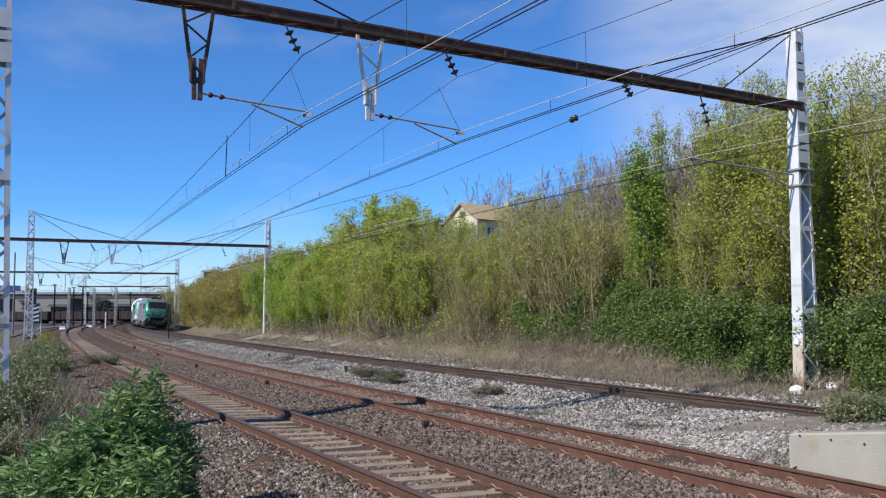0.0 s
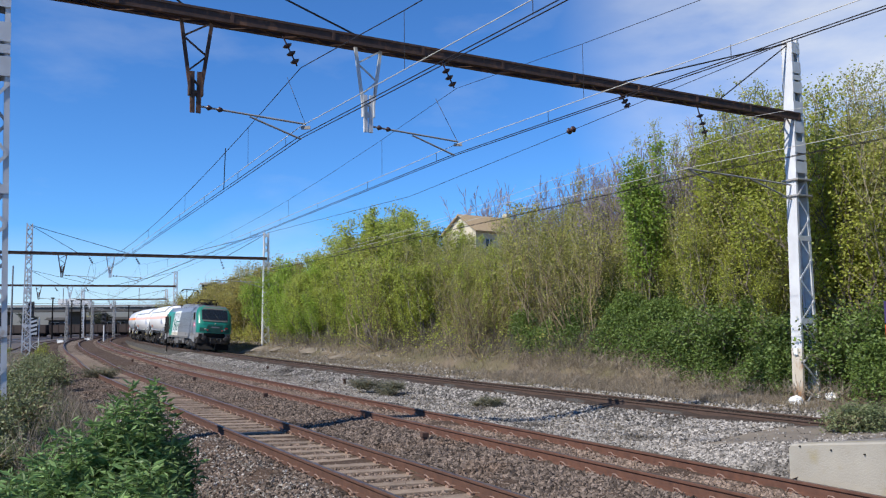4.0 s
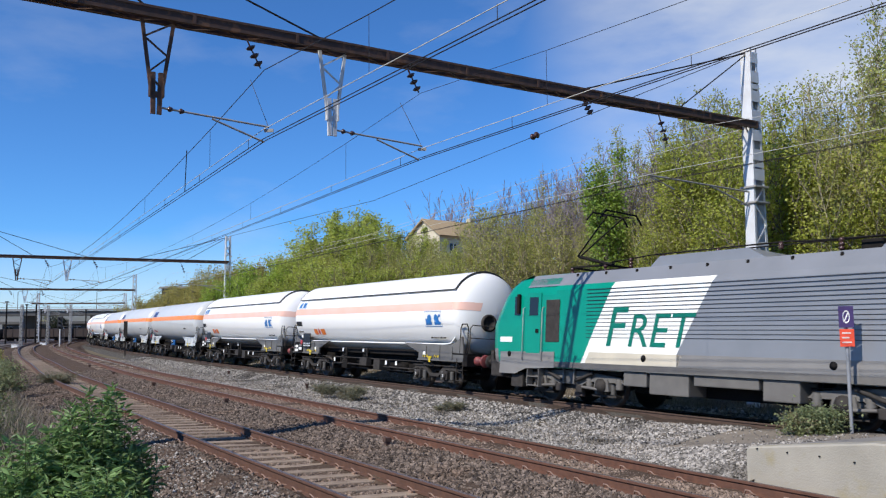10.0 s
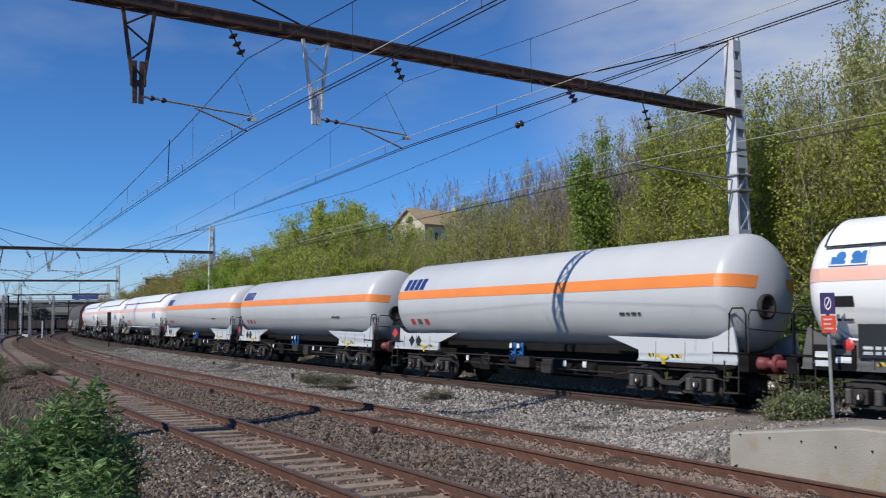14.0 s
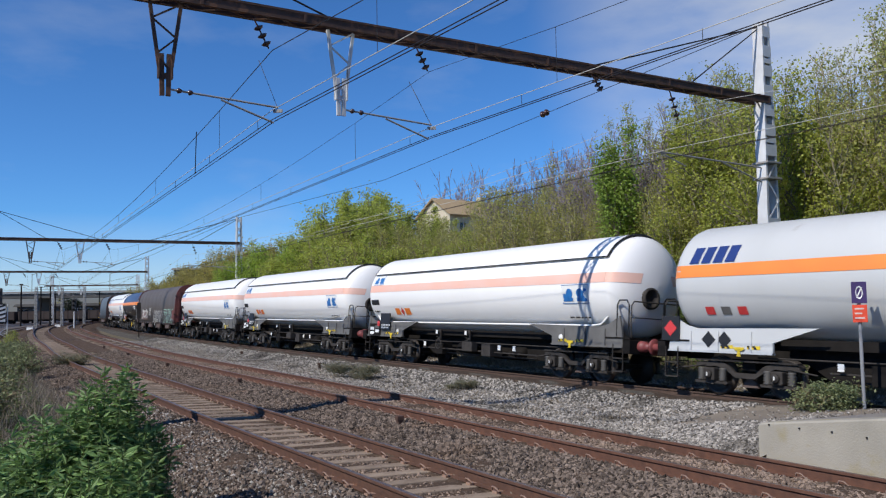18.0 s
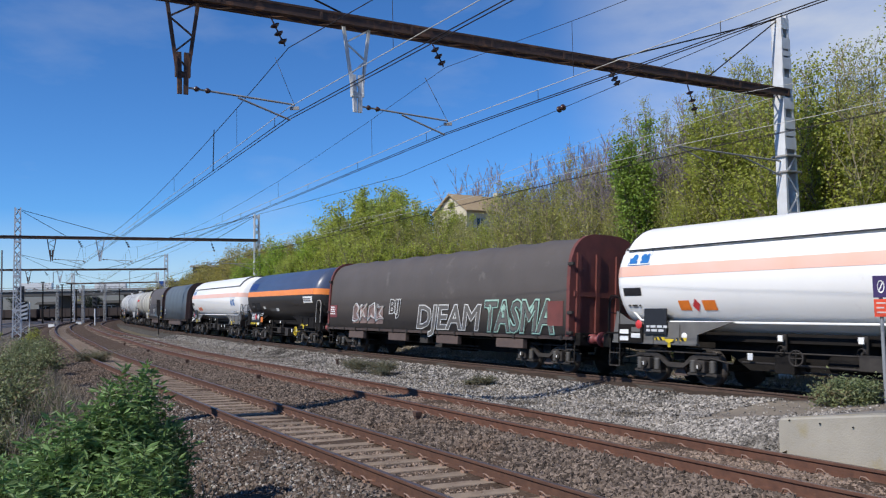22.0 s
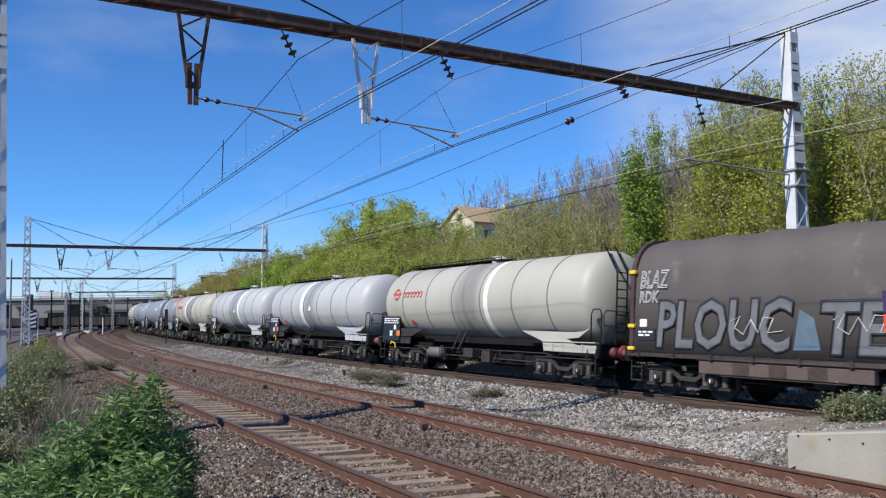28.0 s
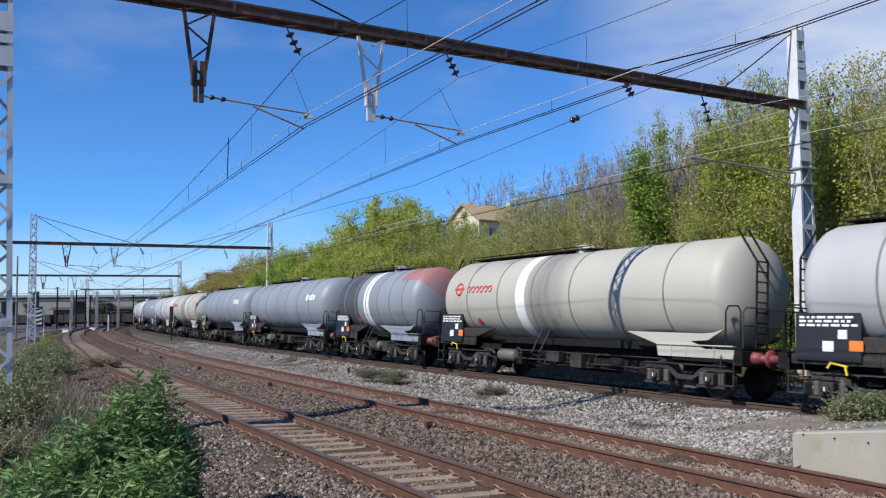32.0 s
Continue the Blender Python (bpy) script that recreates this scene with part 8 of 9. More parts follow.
def platform():
    v, f = [], []
    ss = [-42, -30, -20, -12, -8, -5, -3, -2, -1.4, -0.7, 0.0, 0.6, PLAT_S - 0.02]
    us = [5.70, 6.4, 7.2, 8.0, 8.8, 9.5, 10.1]
    k = len(us) + 1
    for s in ss:
        v += [line(s, o, deck_z(s, o)) for o in us] + [line(s, 10.25, -0.6)]
    for i in range(len(ss) - 1):
        f += [(i * k + j, i * k + j + 1, (i + 1) * k + j + 1, (i + 1) * k + j) for j in range(k - 1)]
    tagged(new("platform", fast_mesh("platform", v, f, ASPHALT, True)), "grey asphalt island platform between the tracks", "platform", kind="structure")
    v, f = [], []
    for s in ss[:-1] + [PLAT_S - 0.04, PLAT_S]:
        z = plat_z(s) - (0.03 if s == PLAT_S else 0.0)
        v += [line(s, o, q) for o, q in ((5.34, -0.7), (5.34, z - 0.025), (5.365, z), (5.69, z), (5.70, z - 0.02), (5.70, -0.7))]
    n = len(ss) + 1
    for i in range(n - 1):
        f += [(i * 6 + j, i * 6 + j + 1, i * 6 + j + 7, i * 6 + j + 6) for j in range(5)]
    f += [tuple(range((n - 1) * 6, n * 6))]
    edge = tagged(new("platform_edge", Geo().add(v, f).mesh("platform_edge", CONCRETE)), "weathered concrete edge wall of the platform, stained at its foot", "platform", kind="structure")
    for i in range(22):
        s = PLAT_S - 0.2 - i * 0.51
        part("bolt_hole", Geo().lathe([(-0.004, 0.0), (-0.004, 0.012), (0.02, 0.011)], "x", 8), BLACK, edge, m=Matrix.Translation(line(s, 5.335, 0.292 + 0.008 * (i % 3))) @ Matrix.Rotation(heading(s) + math.pi / 2, 4, "Z"))


platform()


def ramp_z(s, o):
    """Trodden dirt beyond the platform's end: a long low tongue beside the far track, a gravel flank that climbs from the second one."""
    f = min(1.0, max(0.0, (o - 5.4) / 4.7))
    low = max(0.0, 1 - (s - PLAT_S) / (2.2 + 6.2 * f))
    base = -0.52 + 0.14 * f
    z = base + (deck_z(PLAT_S, max(o, 5.7)) - 0.02 - base) * low ** 1.1 - 0.04 * (1 - low)
    climb = min(1.0, max(0.0, (o - 5.15) / 1.3))
    return min(z, -0.30) if climb == 0 else -0.30 + (z + 0.30) * climb if z > -0.30 else z


def ramp():
    v, f = [], []
    n, k = 28, 15
    for i in range(n + 1):
        s = PLAT_S - 0.25 if i == 0 else PLAT_S + 0.005 + 8.4 * (i - 1) / (n - 1)
        for j in range(k + 1):
            o = 4.9 + (10.1 - 4.9) * j / (k - 1) if j < k else 10.3
            if i == 0:
                o = max(o, 5.71)
            v.append(line(s, o, ramp_z(max(s, PLAT_S), o) + 0.015 * math.sin(i * 1.9 + j * 2.3) if j < k else -0.5))
    for i in range(n):
        for j in range(k):
            a = i * (k + 1) + j
            f.append((a, a + 1, a + k + 2, a + k + 1))
    tagged(new("dirt_ramp", fast_mesh("dirt_ramp", v, f, DIRT, True)), "trodden dirt ramp at the end of the platform", "ramp", kind="structure")


ramp()


def sign_post(x, y, z):
    t = thing("platform_sign", "grey post with purple pictogram plate over a red plate", "sign", m=Matrix.Translation((x, y, z)) @ Matrix.Rotation(math.atan2(-x, y) * 1.0 + radians(8), 4, "Z"))
    part("post", Geo().rod((0, 0, -0.3), (0, 0, 2.62), 0.035, 12), GREY_POST, t)
    a = part("upper_plate", Geo().soft_box(-0.135, 0.135, -0.065, -0.045, 2.20, 2.62, 0.006), SIGN_PURPLE, t, "purple plate with a white barred figure")
    ring = Geo().lathe([(-0.003, 0.085), (0.003, 0.085), (0.003, 0.065), (-0.003, 0.065), (-0.003, 0.085)], "y", 20, (0, -0.068, 0))
    part("pictogram_ring", ring, WHITE, a, m=Matrix.Translation((0, 0, 2.41)) @ Matrix.Diagonal((0.75, 1, 1.5, 1)))
    part("pictogram_bar", Geo().bar((-0.045, -0.069, 2.31), (0.045, -0.069, 2.51), 0.004, 0.022), WHITE, a)
    b = part("lower_plate", Geo().soft_box(-0.13, 0.13, -0.065, -0.045, 1.83, 2.17, 0.006), SIGN_RED, t, "red plate with lines of white writing")
    for i, l in enumerate((0.16, 0.13, 0.17)):
        part("writing_bar", Geo().box(-0.09, -0.09 + l, -0.069, -0.066, 2.08 - i * 0.09, 2.11 - i * 0.09), material("pale_writing", (0.75, 0.6, 0.55), 0.5, bump=0) if i == 0 else bpy.data.materials["pale_writing"], b)
    return t


sign_post(8.62, 15.63, -0.15)

PUFF = plant_kind(81, 1.0, 1.0, 0.07, leaf_material("dusty_green_leaf", (0.20, 0.24, 0.11), (0.13, 0.165, 0.075)), 7, 0.09, TWIG_PALE, trunks=7, kids=6, levels=2)

PUFF_GREY = plant_kind(83, 1.0, 0.9, 0.055, leaf_material("grey_green_dusty_leaf", (0.19, 0.19, 0.115), (0.12, 0.125, 0.08)), 3, 0.10, TWIG_TAN, trunks=8, kids=6, levels=2)

DRYPUFF = plant_kind(82, 1.0, 0.9, 0.065, LEAF_WEED, 3, 0.10, TWIG_TAN, trunks=9, kids=6, levels=2)


def tuft(x, y, size, name="weed_clump", label="dusty grey-green weed clump on the ballast", dz=-0.08, kind=PUFF):
    t = thing(name, label, "plant", "weeds by the line", Matrix.Translation((x, y, ground_at(x, y) + dz)) @ Matrix.Rotation(x * 3, 4, "Z") @ Matrix.Diagonal((size, size, size * (1.0 if 'bush' in name else 0.6), 1)))
    tagged(part("stalk", kind[0], None, t), kind="stuff")
    part("foliage", kind[1], None, t)


tuft(8.12, 15.75, 0.60, "small_bush", "dusty green bush beside the sign post", 0.3)
scraggly = (8.05, 15.9)
plant("small_bush", DRYPUFF, scraggly[0], scraggly[1], 1.0, 1.0, "straggling green weeds beside the sign post", "plant", "weeds by the line")
for x, y, k, dz in ((8.15, 15.55, 0.42, 0.05), (7.8, 15.75, 0.4, 0.02)):
    tuft(x, y, k, "small_bush", "dusty green bush beside the sign post", dz)
for x, y, k in ((1.5, 25.6, 0.62), (1.1, 25.9, 0.4), (-1.9, 30.2, 0.9), (-2.9, 30.9, 1.0), (-2.0, 29.6, 0.6), (4.9, 14.3, 0.22), (5.6, 13.6, 0.2), (6.2, 14.8, 0.25), (5.2, 15.6, 0.2), (-12.0, 41.5, 0.6), (-8.0, 14.2, 0.8), (-15.5, 33.0, 1.0), (-15.0, 36.0, 1.3)):
    tuft(x, y, k, kind=PUFF_GREY)
for x, y, k in ((-20.2, 41.3, 0.42), (-21.9, 45.0, 0.5)):
    plant("bank_shrub", K_STRAWBUSH[0], x, y, x, k, "yellow-green shrub on the weedy bank", "shrub", "weeds by the line")

for x, y, k in ((-5.6, 10.2, 0.7), (-6.6, 11.8, 0.8), (-7.2, 13.6, 0.9), (-8.6, 15.2, 0.9), (-9.4, 18.4, 1.0), (-11.6, 22.6, 1.0), (-12.4, 25.2, 1.1), (-14.6, 29.6, 1.1), (-16.4, 33.6, 1.2), (-18.2, 37.4, 1.2), (-6.2, 9.2, 0.6), (-7.8, 11.0, 0.8)):
    tuft(x, y, k, "bank_bush", "tangled dry brown-green weeds on the near bank", -0.05, DRYPUFF)

STUB = Geo().soft_box(-0.05, 0.05, -0.05, 0.05, -0.2, 0.20, 0.012).soft_box(-0.07, 0.07, -0.06, 0.06, 0.17, 0.26, 0.012).mesh("stake", RUST_DARK)
for x, y, z in ((-0.37, 15.98, -0.22), (-5.44, 25.24, -0.22), (-9.98, 33.05, -0.22), (-14.48, 41.47, -0.22), (-18.86, 49.94, -0.22), (4.45, 24.9, -0.45), (-4.2, 35.2, -0.5), (-9.8, 46.0, -0.5)):
    ob = new("marker_stake", STUB)
    ob.matrix_basis = Matrix.Translation((x, y, z)) @ Matrix.Rotation(0.5, 4, "Z")
    tagged(ob, "short rusty steel stake in the ballast", "stake", "marker stakes")
for x, y in ((10.55, 24.55), (11.75, 24.85)):
    g = Geo()
    k = Geo().lathe([(-0.12, 0.0), (-0.1, 0.16), (0.0, 0.2), (0.1, 0.15), (0.16, 0.0)], "z", 9)
    rnd = random.Random(int(x * 10))
    g.add([(a * rnd.uniform(0.8, 1.2), b * rnd.uniform(0.8, 1.2), c) for a, b, c in k.v], k.f)
    ob = new("painted_stone", g.mesh("painted_stone", WHITE))
    ob.matrix_basis = Matrix.Translation((x, y, ground_at(x, y) + 0.12))
    tagged(ob, "whitewashed stone beside the mast foot", "stone", "stones at the mast")

# heaps of pale stone at the foot of the second gantry's mast
for i, (x, y, k) in enumerate(((-15.0, 69.3, 1.0), (-16.3, 69.9, 0.8), (-13.2, 66.2, 0.7), (-9.5, 59.5, 0.8), (-6.5, 53.5, 0.7))):
    rnd = random.Random(i)
    ks = Geo().lathe([(-0.2, 1.2), (0.1, 1.0), (0.3, 0.62), (0.45, 0.25), (0.5, 0.0)], "z", 12)
    v = [(a * rnd.uniform(0.8, 1.2), b * rnd.uniform(0.8, 1.2), c * rnd.uniform(0.8, 1.2)) for a, b, c in ks.v]
    ob = new("rubble_heap", Geo().add(v, ks.f).mesh("rubble_heap", DIRT))
    ob.matrix_basis = Matrix.Translation((x, y, ground_at(x, y))) @ Matrix.Diagonal((k, k, k * 0.6, 1))
    tagged(ob, "low heap of pale rubble at the foot of the slope", "rubble", "rubble heaps")

# ------------------------------------------------------------------ distance
FAR_CONCRETE = material("distant_concrete", (0.36, 0.35, 0.34), 0.9, second=(0.29, 0.285, 0.275), scale=0.3)
# Dark wall grey; on the bridge it stands for shade below the deck.
FAR_DARK = material("dark_wall_and_bridge_shade", (0.113, 0.109, 0.104), 0.9, second=(0.078, 0.074, 0.07), scale=0.3)
FAR_POST = material("distant_grey_mast", (0.27, 0.27, 0.27), 0.6, bump=0)
FAR_MID = material("grey_station_wall", (0.083, 0.082, 0.08), 0.9, second=(0.061, 0.06, 0.059), scale=0.3)
FAR_BROWN = material("distant_rusty_wagon", (0.048, 0.031, 0.026), 0.8, second=(0.03, 0.022, 0.019), scale=0.8)
ROOF_TILE = material("faded_roof_tile", (0.42, 0.31, 0.175), 0.85, second=(0.31, 0.22, 0.125), scale=2.5, bump=0.4)
RENDER_WALL = material("cream_house_wall", (0.592, 0.522, 0.392), 0.9, second=(0.522, 0.461, 0.348), scale=0.8)
FAR_GREY = material("distant_grey_steel", (0.191, 0.191, 0.2), 0.6, bump=0)
HAZE_HILL = material("distant_wooded_ridge", (0.113, 0.122, 0.104), 0.95, second=(0.139, 0.135, 0.122), scale=0.02, coords="Object", bump=0)


def bridge():
    t = thing("road_bridge", "long pale concrete road bridge with piers beyond the curve", "bridge")
    a, b = Vector((-175, 205, 0)), Vector((-42, 235, 0))
    d = (b - a).normalized()
    # deck and piers coloured dark as the shade beneath the parapet
    part("deck", Geo().bar(a + Vector((0, 0, 6.2)), b + Vector((0, 0, 6.2)), 8.4, 1.2), FAR_DARK, t)
    part("parapet", Geo().bar(a + Vector((0, 0, 7.1)) + d.cross(Vector((0, 0, 1))) * 4.4, b + Vector((0, 0, 7.1)) + d.cross(Vector((0, 0, 1))) * 4.4, 0.2, 0.55), FAR_CONCRETE, t)
    part("guard_rail", Geo().bar(a + Vector((0, 0, 7.8)) + d.cross(Vector((0, 0, 1))) * 4.4, b + Vector((0, 0, 7.8)) + d.cross(Vector((0, 0, 1))) * 4.4, 0.1, 0.1), FAR_GREY, t)
    n = 8
    for i in range(n):
        p = a.lerp(b, (i + 0.5) / n)
        part("pier", Geo().box(p.x - 0.9, p.x + 0.9, p.y - 2.5, p.y + 2.5, -1.0, 5.8), FAR_DARK, t)
    for i in range(7):
        p = a.lerp(b, (i + 0.8) / 7)
        part("lamp_post", Geo().rod((p.x, p.y, 6.5), (p.x, p.y, 12.0), 0.09, 6).bar((p.x, p.y, 12.0), (p.x + 1.4, p.y, 12.3), 0.12, 0.1), FAR_GREY, t)


bridge()


LORRY_BLUE = material("blue_lorry_side", (0.026, 0.087, 0.313), 0.45, second=(0.022, 0.07, 0.244), scale=0.5, bump=0)
LORRY_RED = material("faded_red_lorry_side", (0.331, 0.087, 0.078), 0.5, second=(0.261, 0.078, 0.07), scale=0.5, bump=0)
BRIDGE_A, BRIDGE_B = Vector((-175, 205, 6.8)), Vector((-42, 235, 6.8))


def lorry(paint, colour):
    """A box lorry that crosses the bridge; x points the way it drives."""
    t = thing("lorry", colour + " box lorry crossing the road bridge", "lorry", "lorries on the bridge")
    part("box_body", Geo().soft_box(-3.2, 3.2, -1.2, 1.2, 0.75, 2.3, 0.05), paint, t)
    part("driver_cab", Geo().soft_box(3.3, 4.9, -1.15, 1.15, 0.6, 2.35, 0.15), WHITE, t)
    for wx in (-2.2, 0.6, 3.9):
        for wy in (-1.1, 1.1):
            part("wheel", Geo().lathe([(-0.15, 0.0), (-0.15, 0.45), (0.15, 0.45), (0.15, 0.0)], "y", 14, (wx, wy, 0.45)), BLACK, t)
    return t


# each with the time at which it passes the middle of the bridge
LORRIES = [(lorry(paint, colour), when) for paint, colour, when in (
    (LORRY_BLUE, "blue", 0.6), (WHITE, "white", 3.4), (LORRY_BLUE, "blue", 11.9), (WHITE, "white", 13.8), (LORRY_BLUE, "blue", 19.2),
    (WHITE, "white", 20.5), (WHITE, "white", 21.9), (LORRY_BLUE, "blue", 23.3), (LORRY_RED, "faded red", 25.1), (WHITE, "white", 27.8))]


def open_wagon(x, y, turn):
    t = thing("open_wagon", "dark rusty open goods wagon on a far siding", "wagon", "far wagons", Matrix.Translation((x, y, -0.42)) @ Matrix.Rotation(turn, 4, "Z"))
    part("body", Geo().box(-6.4, 6.4, -1.35, 1.35, 0.95, 1.0).box(-6.4, 6.4, 1.29, 1.35, 1.0, 2.6).box(-6.4, 6.4, -1.35, -1.29, 1.0, 2.6).box(-6.4, -6.34, -1.35, 1.35, 1.0, 2.6).box(6.34, 6.4, -1.35, 1.35, 1.0, 2.6), FAR_BROWN, t)
    for i in range(9):
        part("stanchion", Geo().box(-6.2 + i * 1.55 - 0.06, -6.2 + i * 1.55 + 0.06, -1.42, -1.35, 0.8, 2.64), FAR_BROWN, t)
    for e in (-4.5, 4.5):
        for q in (-0.9, 0.9):
            part("wheelset", Geo().lathe([(-0.75, 0.0), (-0.75, 0.46), (-0.6, 0.46), (-0.6, 0.1), (0.6, 0.1), (0.6, 0.46), (0.75, 0.46), (0.75, 0.0)], "y", 14, (e + q, 0, 0.46)), STEEL_DARK, t)
    part("underframe", Geo().box(-6.6, 6.6, -0.9, 0.9, 0.55, 0.95), STEEL_DARK, t)


for i in range(6):
    open_wagon(-101 + i * 13.4, 167 + i * 1.2, 0.09)

YARD_GREY = material("brown_yard_ballast", (0.105, 0.085, 0.072), 0.95, second=(0.062, 0.050, 0.043), scale=0.8, bump=0.8, bump_scale=10, spots=(0.15, 0.13, 0.11), spots_scale=3)


def yard():
    """Dark trodden ballast of the yard beside the curve."""
    v, f = [], []
    ss, us = np.arange(56, 216, 4.0), (-46, -30, -20, -13, -8, -5, -3.0)
    for s in ss:
        for u in us:
            p = line(s, u)
            v.append((p.x, p.y, ground_at(p.x, p.y) + 0.03))
    k = len(us)
    f = [(i * k + j, i * k + j + 1, (i + 1) * k + j + 1, (i + 1) * k + j) for i in range(len(ss) - 1) for j in range(k - 1)]
    tagged(new("yard", fast_mesh("yard", v, f, YARD_GREY)), "grey trodden ballast of the goods yard", "ground", kind="structure")


yard()

# ways to the left of the near track, and what stands beside them
_d_off = lambda s: float(np.interp(s, [0, 55, 85, 140, 200], [-7.5, -5.6, -3.9, -3.9, -4.5]))
side_track = thing("railway_track", "side track behind the weedy bank", "railway track", "tracks", kind="structure")
for e in (-0.75, 0.75):
    part("rail", Geo().tube([line(s, _d_off(s) + e, -0.22) for s in range(34, 200, 4)], 0.06, 5), RUST, side_track)
for d in (-5.0, -9.5):
    siding = thing("railway_track", "siding of the goods yard beyond the weedy bank", "railway track", "tracks", kind="structure")
    for e in (-0.75, 0.75):
        part("rail", Geo().tube([line(s, _d_off(s) + d + e, -0.22) for s in range(50, 200, 4)], 0.06, 5), RAILTOP, siding)
    ties = Geo()
    for s in np.arange(50, 130, 0.65):
        ties.box(-0.12, 0.12, -1.3, 1.3, -0.1, 0.05, Matrix.Translation(line(s, _d_off(s) + d, -0.36)) @ Matrix.Rotation(heading(s), 4, "Z"))
    tagged(part("sleepers_far", ties, SLEEPER_WOOD, siding), "row of dark sleepers", kind="stuff")
rest = Geo()
for s in np.arange(34, 120, 0.65):
    m = Matrix.Translation(line(s, _d_off(s), -0.38)) @ Matrix.Rotation(heading(s), 4, "Z")
    rest.box(-0.12, 0.12, -1.3, 1.3, -0.1, 0.05, m)
tagged(part("sleepers_far", rest, SLEEPER_WOOD, side_track), "row of dark sleepers", kind="stuff")


def lattice_post(name, x, y, h, label, w=0.4, z=-0.5, mat=MASTPAINT):
    t = thing(name, label, "post", "far posts")
    g = Geo()
    for a, b in ((-1, -1), (1, -1), (1, 1), (-1, 1)):
        part("corner_angle", Geo().bar((x + a * w / 2, y + b * w / 2, z), (x + a * w * 0.35, y + b * w * 0.35, h), 0.06, 0.06, up=(0, 1, 0)), mat, t)
    n = int(h / 0.8)
    for i in range(n):
        s = 1 if i % 2 else -1
        k = w / 2 * (1 - 0.3 * i / n)
        for q in (-1, 1):
            g.bar((x - s * k, y + q * k, z + (h - z) * i / n), (x + s * k, y + q * k, z + (h - z) * (i + 1) / n), 0.04, 0.04, up=(0, 1, 0))
    tagged(part("lacing", g, mat, t), kind="stuff")
    return t


for x, y, h in ((-53.4, 116.3, 5.6), (-55.1, 128.7, 5.8), (-55.9, 139.2, 6.2)):
    lattice_post("catenary_mast", x, y, h, "far grey lattice mast beside the curve", 0.36, mat=FAR_POST)
for x, y, h in ((-64.6, 135.4, 7.2), (-66.1, 145.7, 7.0), (-60.7, 137.2, 6.9), (-79.0, 155, 7.0), (-72.0, 165, 6.6), (-66.0, 172, 6.6), (-90.0, 150, 7.4), (-98.0, 165, 7.2)):
    t = thing("dark_pole", "dark upright pole on the station side", "pole", "far posts", Matrix.Translation((x, y, -0.6)))
    part("shaft", Geo().rod((0, 0, 0), (0, 0, h), 0.16, 8, 0.11), STEEL_DARK, t)
    part("cap", Geo().soft_box(-0.22, 0.22, -0.22, 0.22, h - 0.1, h + 0.08, 0.03), STEEL_DARK, t)
for x, y, h in ((-40.6, 77.0, 8.4), (-43.3, 77.5, 9.6)):
    t = thing("dark_pole", "tall thin grey pole beside the side track", "pole", "far posts", Matrix.Translation((x, y, -0.6)))
    part("shaft", Geo().rod((0, 0, 0), (0, 0, h), 0.09, 8, 0.07), FAR_GREY, t)
    part("base_plate", Geo().soft_box(-0.25, 0.25, -0.25, 0.25, 0, 0.12, 0.02), CONCRETE, t)


def striped_board(x, y):
    t = thing("warning_board", "white board with black slanted stripes on a steel frame", "sign", m=Matrix.Translation((x, y, -0.5)) @ Matrix.Rotation(math.atan2(-x, y) + math.pi, 4, "Z") @ Matrix.Rotation(math.pi, 4, "Z"))
    for px in (-0.95, 0.45):
        part("post", Geo().rod((px, 0.08, 0), (px, 0.08, 3.6 if px < 0 else 3.4), 0.05, 8), MASTPAINT, t)
    part("brace", Geo().bar((-0.95, 0.08, 0.2), (0.45, 0.08, 1.2), 0.05, 0.05).bar((-0.95, 0.08, 1.2), (0.45, 0.08, 0.2), 0.05, 0.05).bar((-0.95, 0.08, 0.6), (0.45, 0.08, 0.6), 0.05, 0.05), MASTPAINT, t)
    b = part("board", Geo().soft_box(-0.32, 0.28, -0.03, 0.02, 1.75, 3.35, 0.01), WHITE, t)
    for i in range(4):
        z = 1.85 + i * 0.40
        part("stripe", Geo().prism([(-0.31, z), (0.27, z + 0.18), (0.27, z + 0.36), (-0.31, z + 0.18)], -0.038, -0.032), BLACK, b)


striped_board(-39.2, 78.5)


def signal(x, y, h):
    t = thing("light_signal", "slender railway light signal with dark round head", "signal", m=Matrix.Translation((x, y, -0.5)))
    part("post", Geo().rod((0, 0, 0), (0, 0, h), 0.10, 8), MASTPAINT, t)
    hd = part("head", Geo().soft_box(-0.32, 0.32, -0.15, 0.05, h - 1.6, h + 0.1, 0.1), BLACK, t)
    for i in range(3):
        part("lens_hood", Geo().lathe([(-0.35, 0.12), (-0.15, 0.12), (-0.15, 0.0)], "y", 12, (0, 0, h - 1.35 + i * 0.55)), BLACK, hd)
    part("ladder", Geo().rod((0.25, 0.1, 0), (0.25, 0.1, h - 1.5), 0.02, 5).rod((0.5, 0.1, 0), (0.5, 0.1, h - 1.5), 0.02, 5), FAR_GREY, t)


signal(-42.5, 84.5, 5.0)
signal(-45.5, 110.0, 4.2)


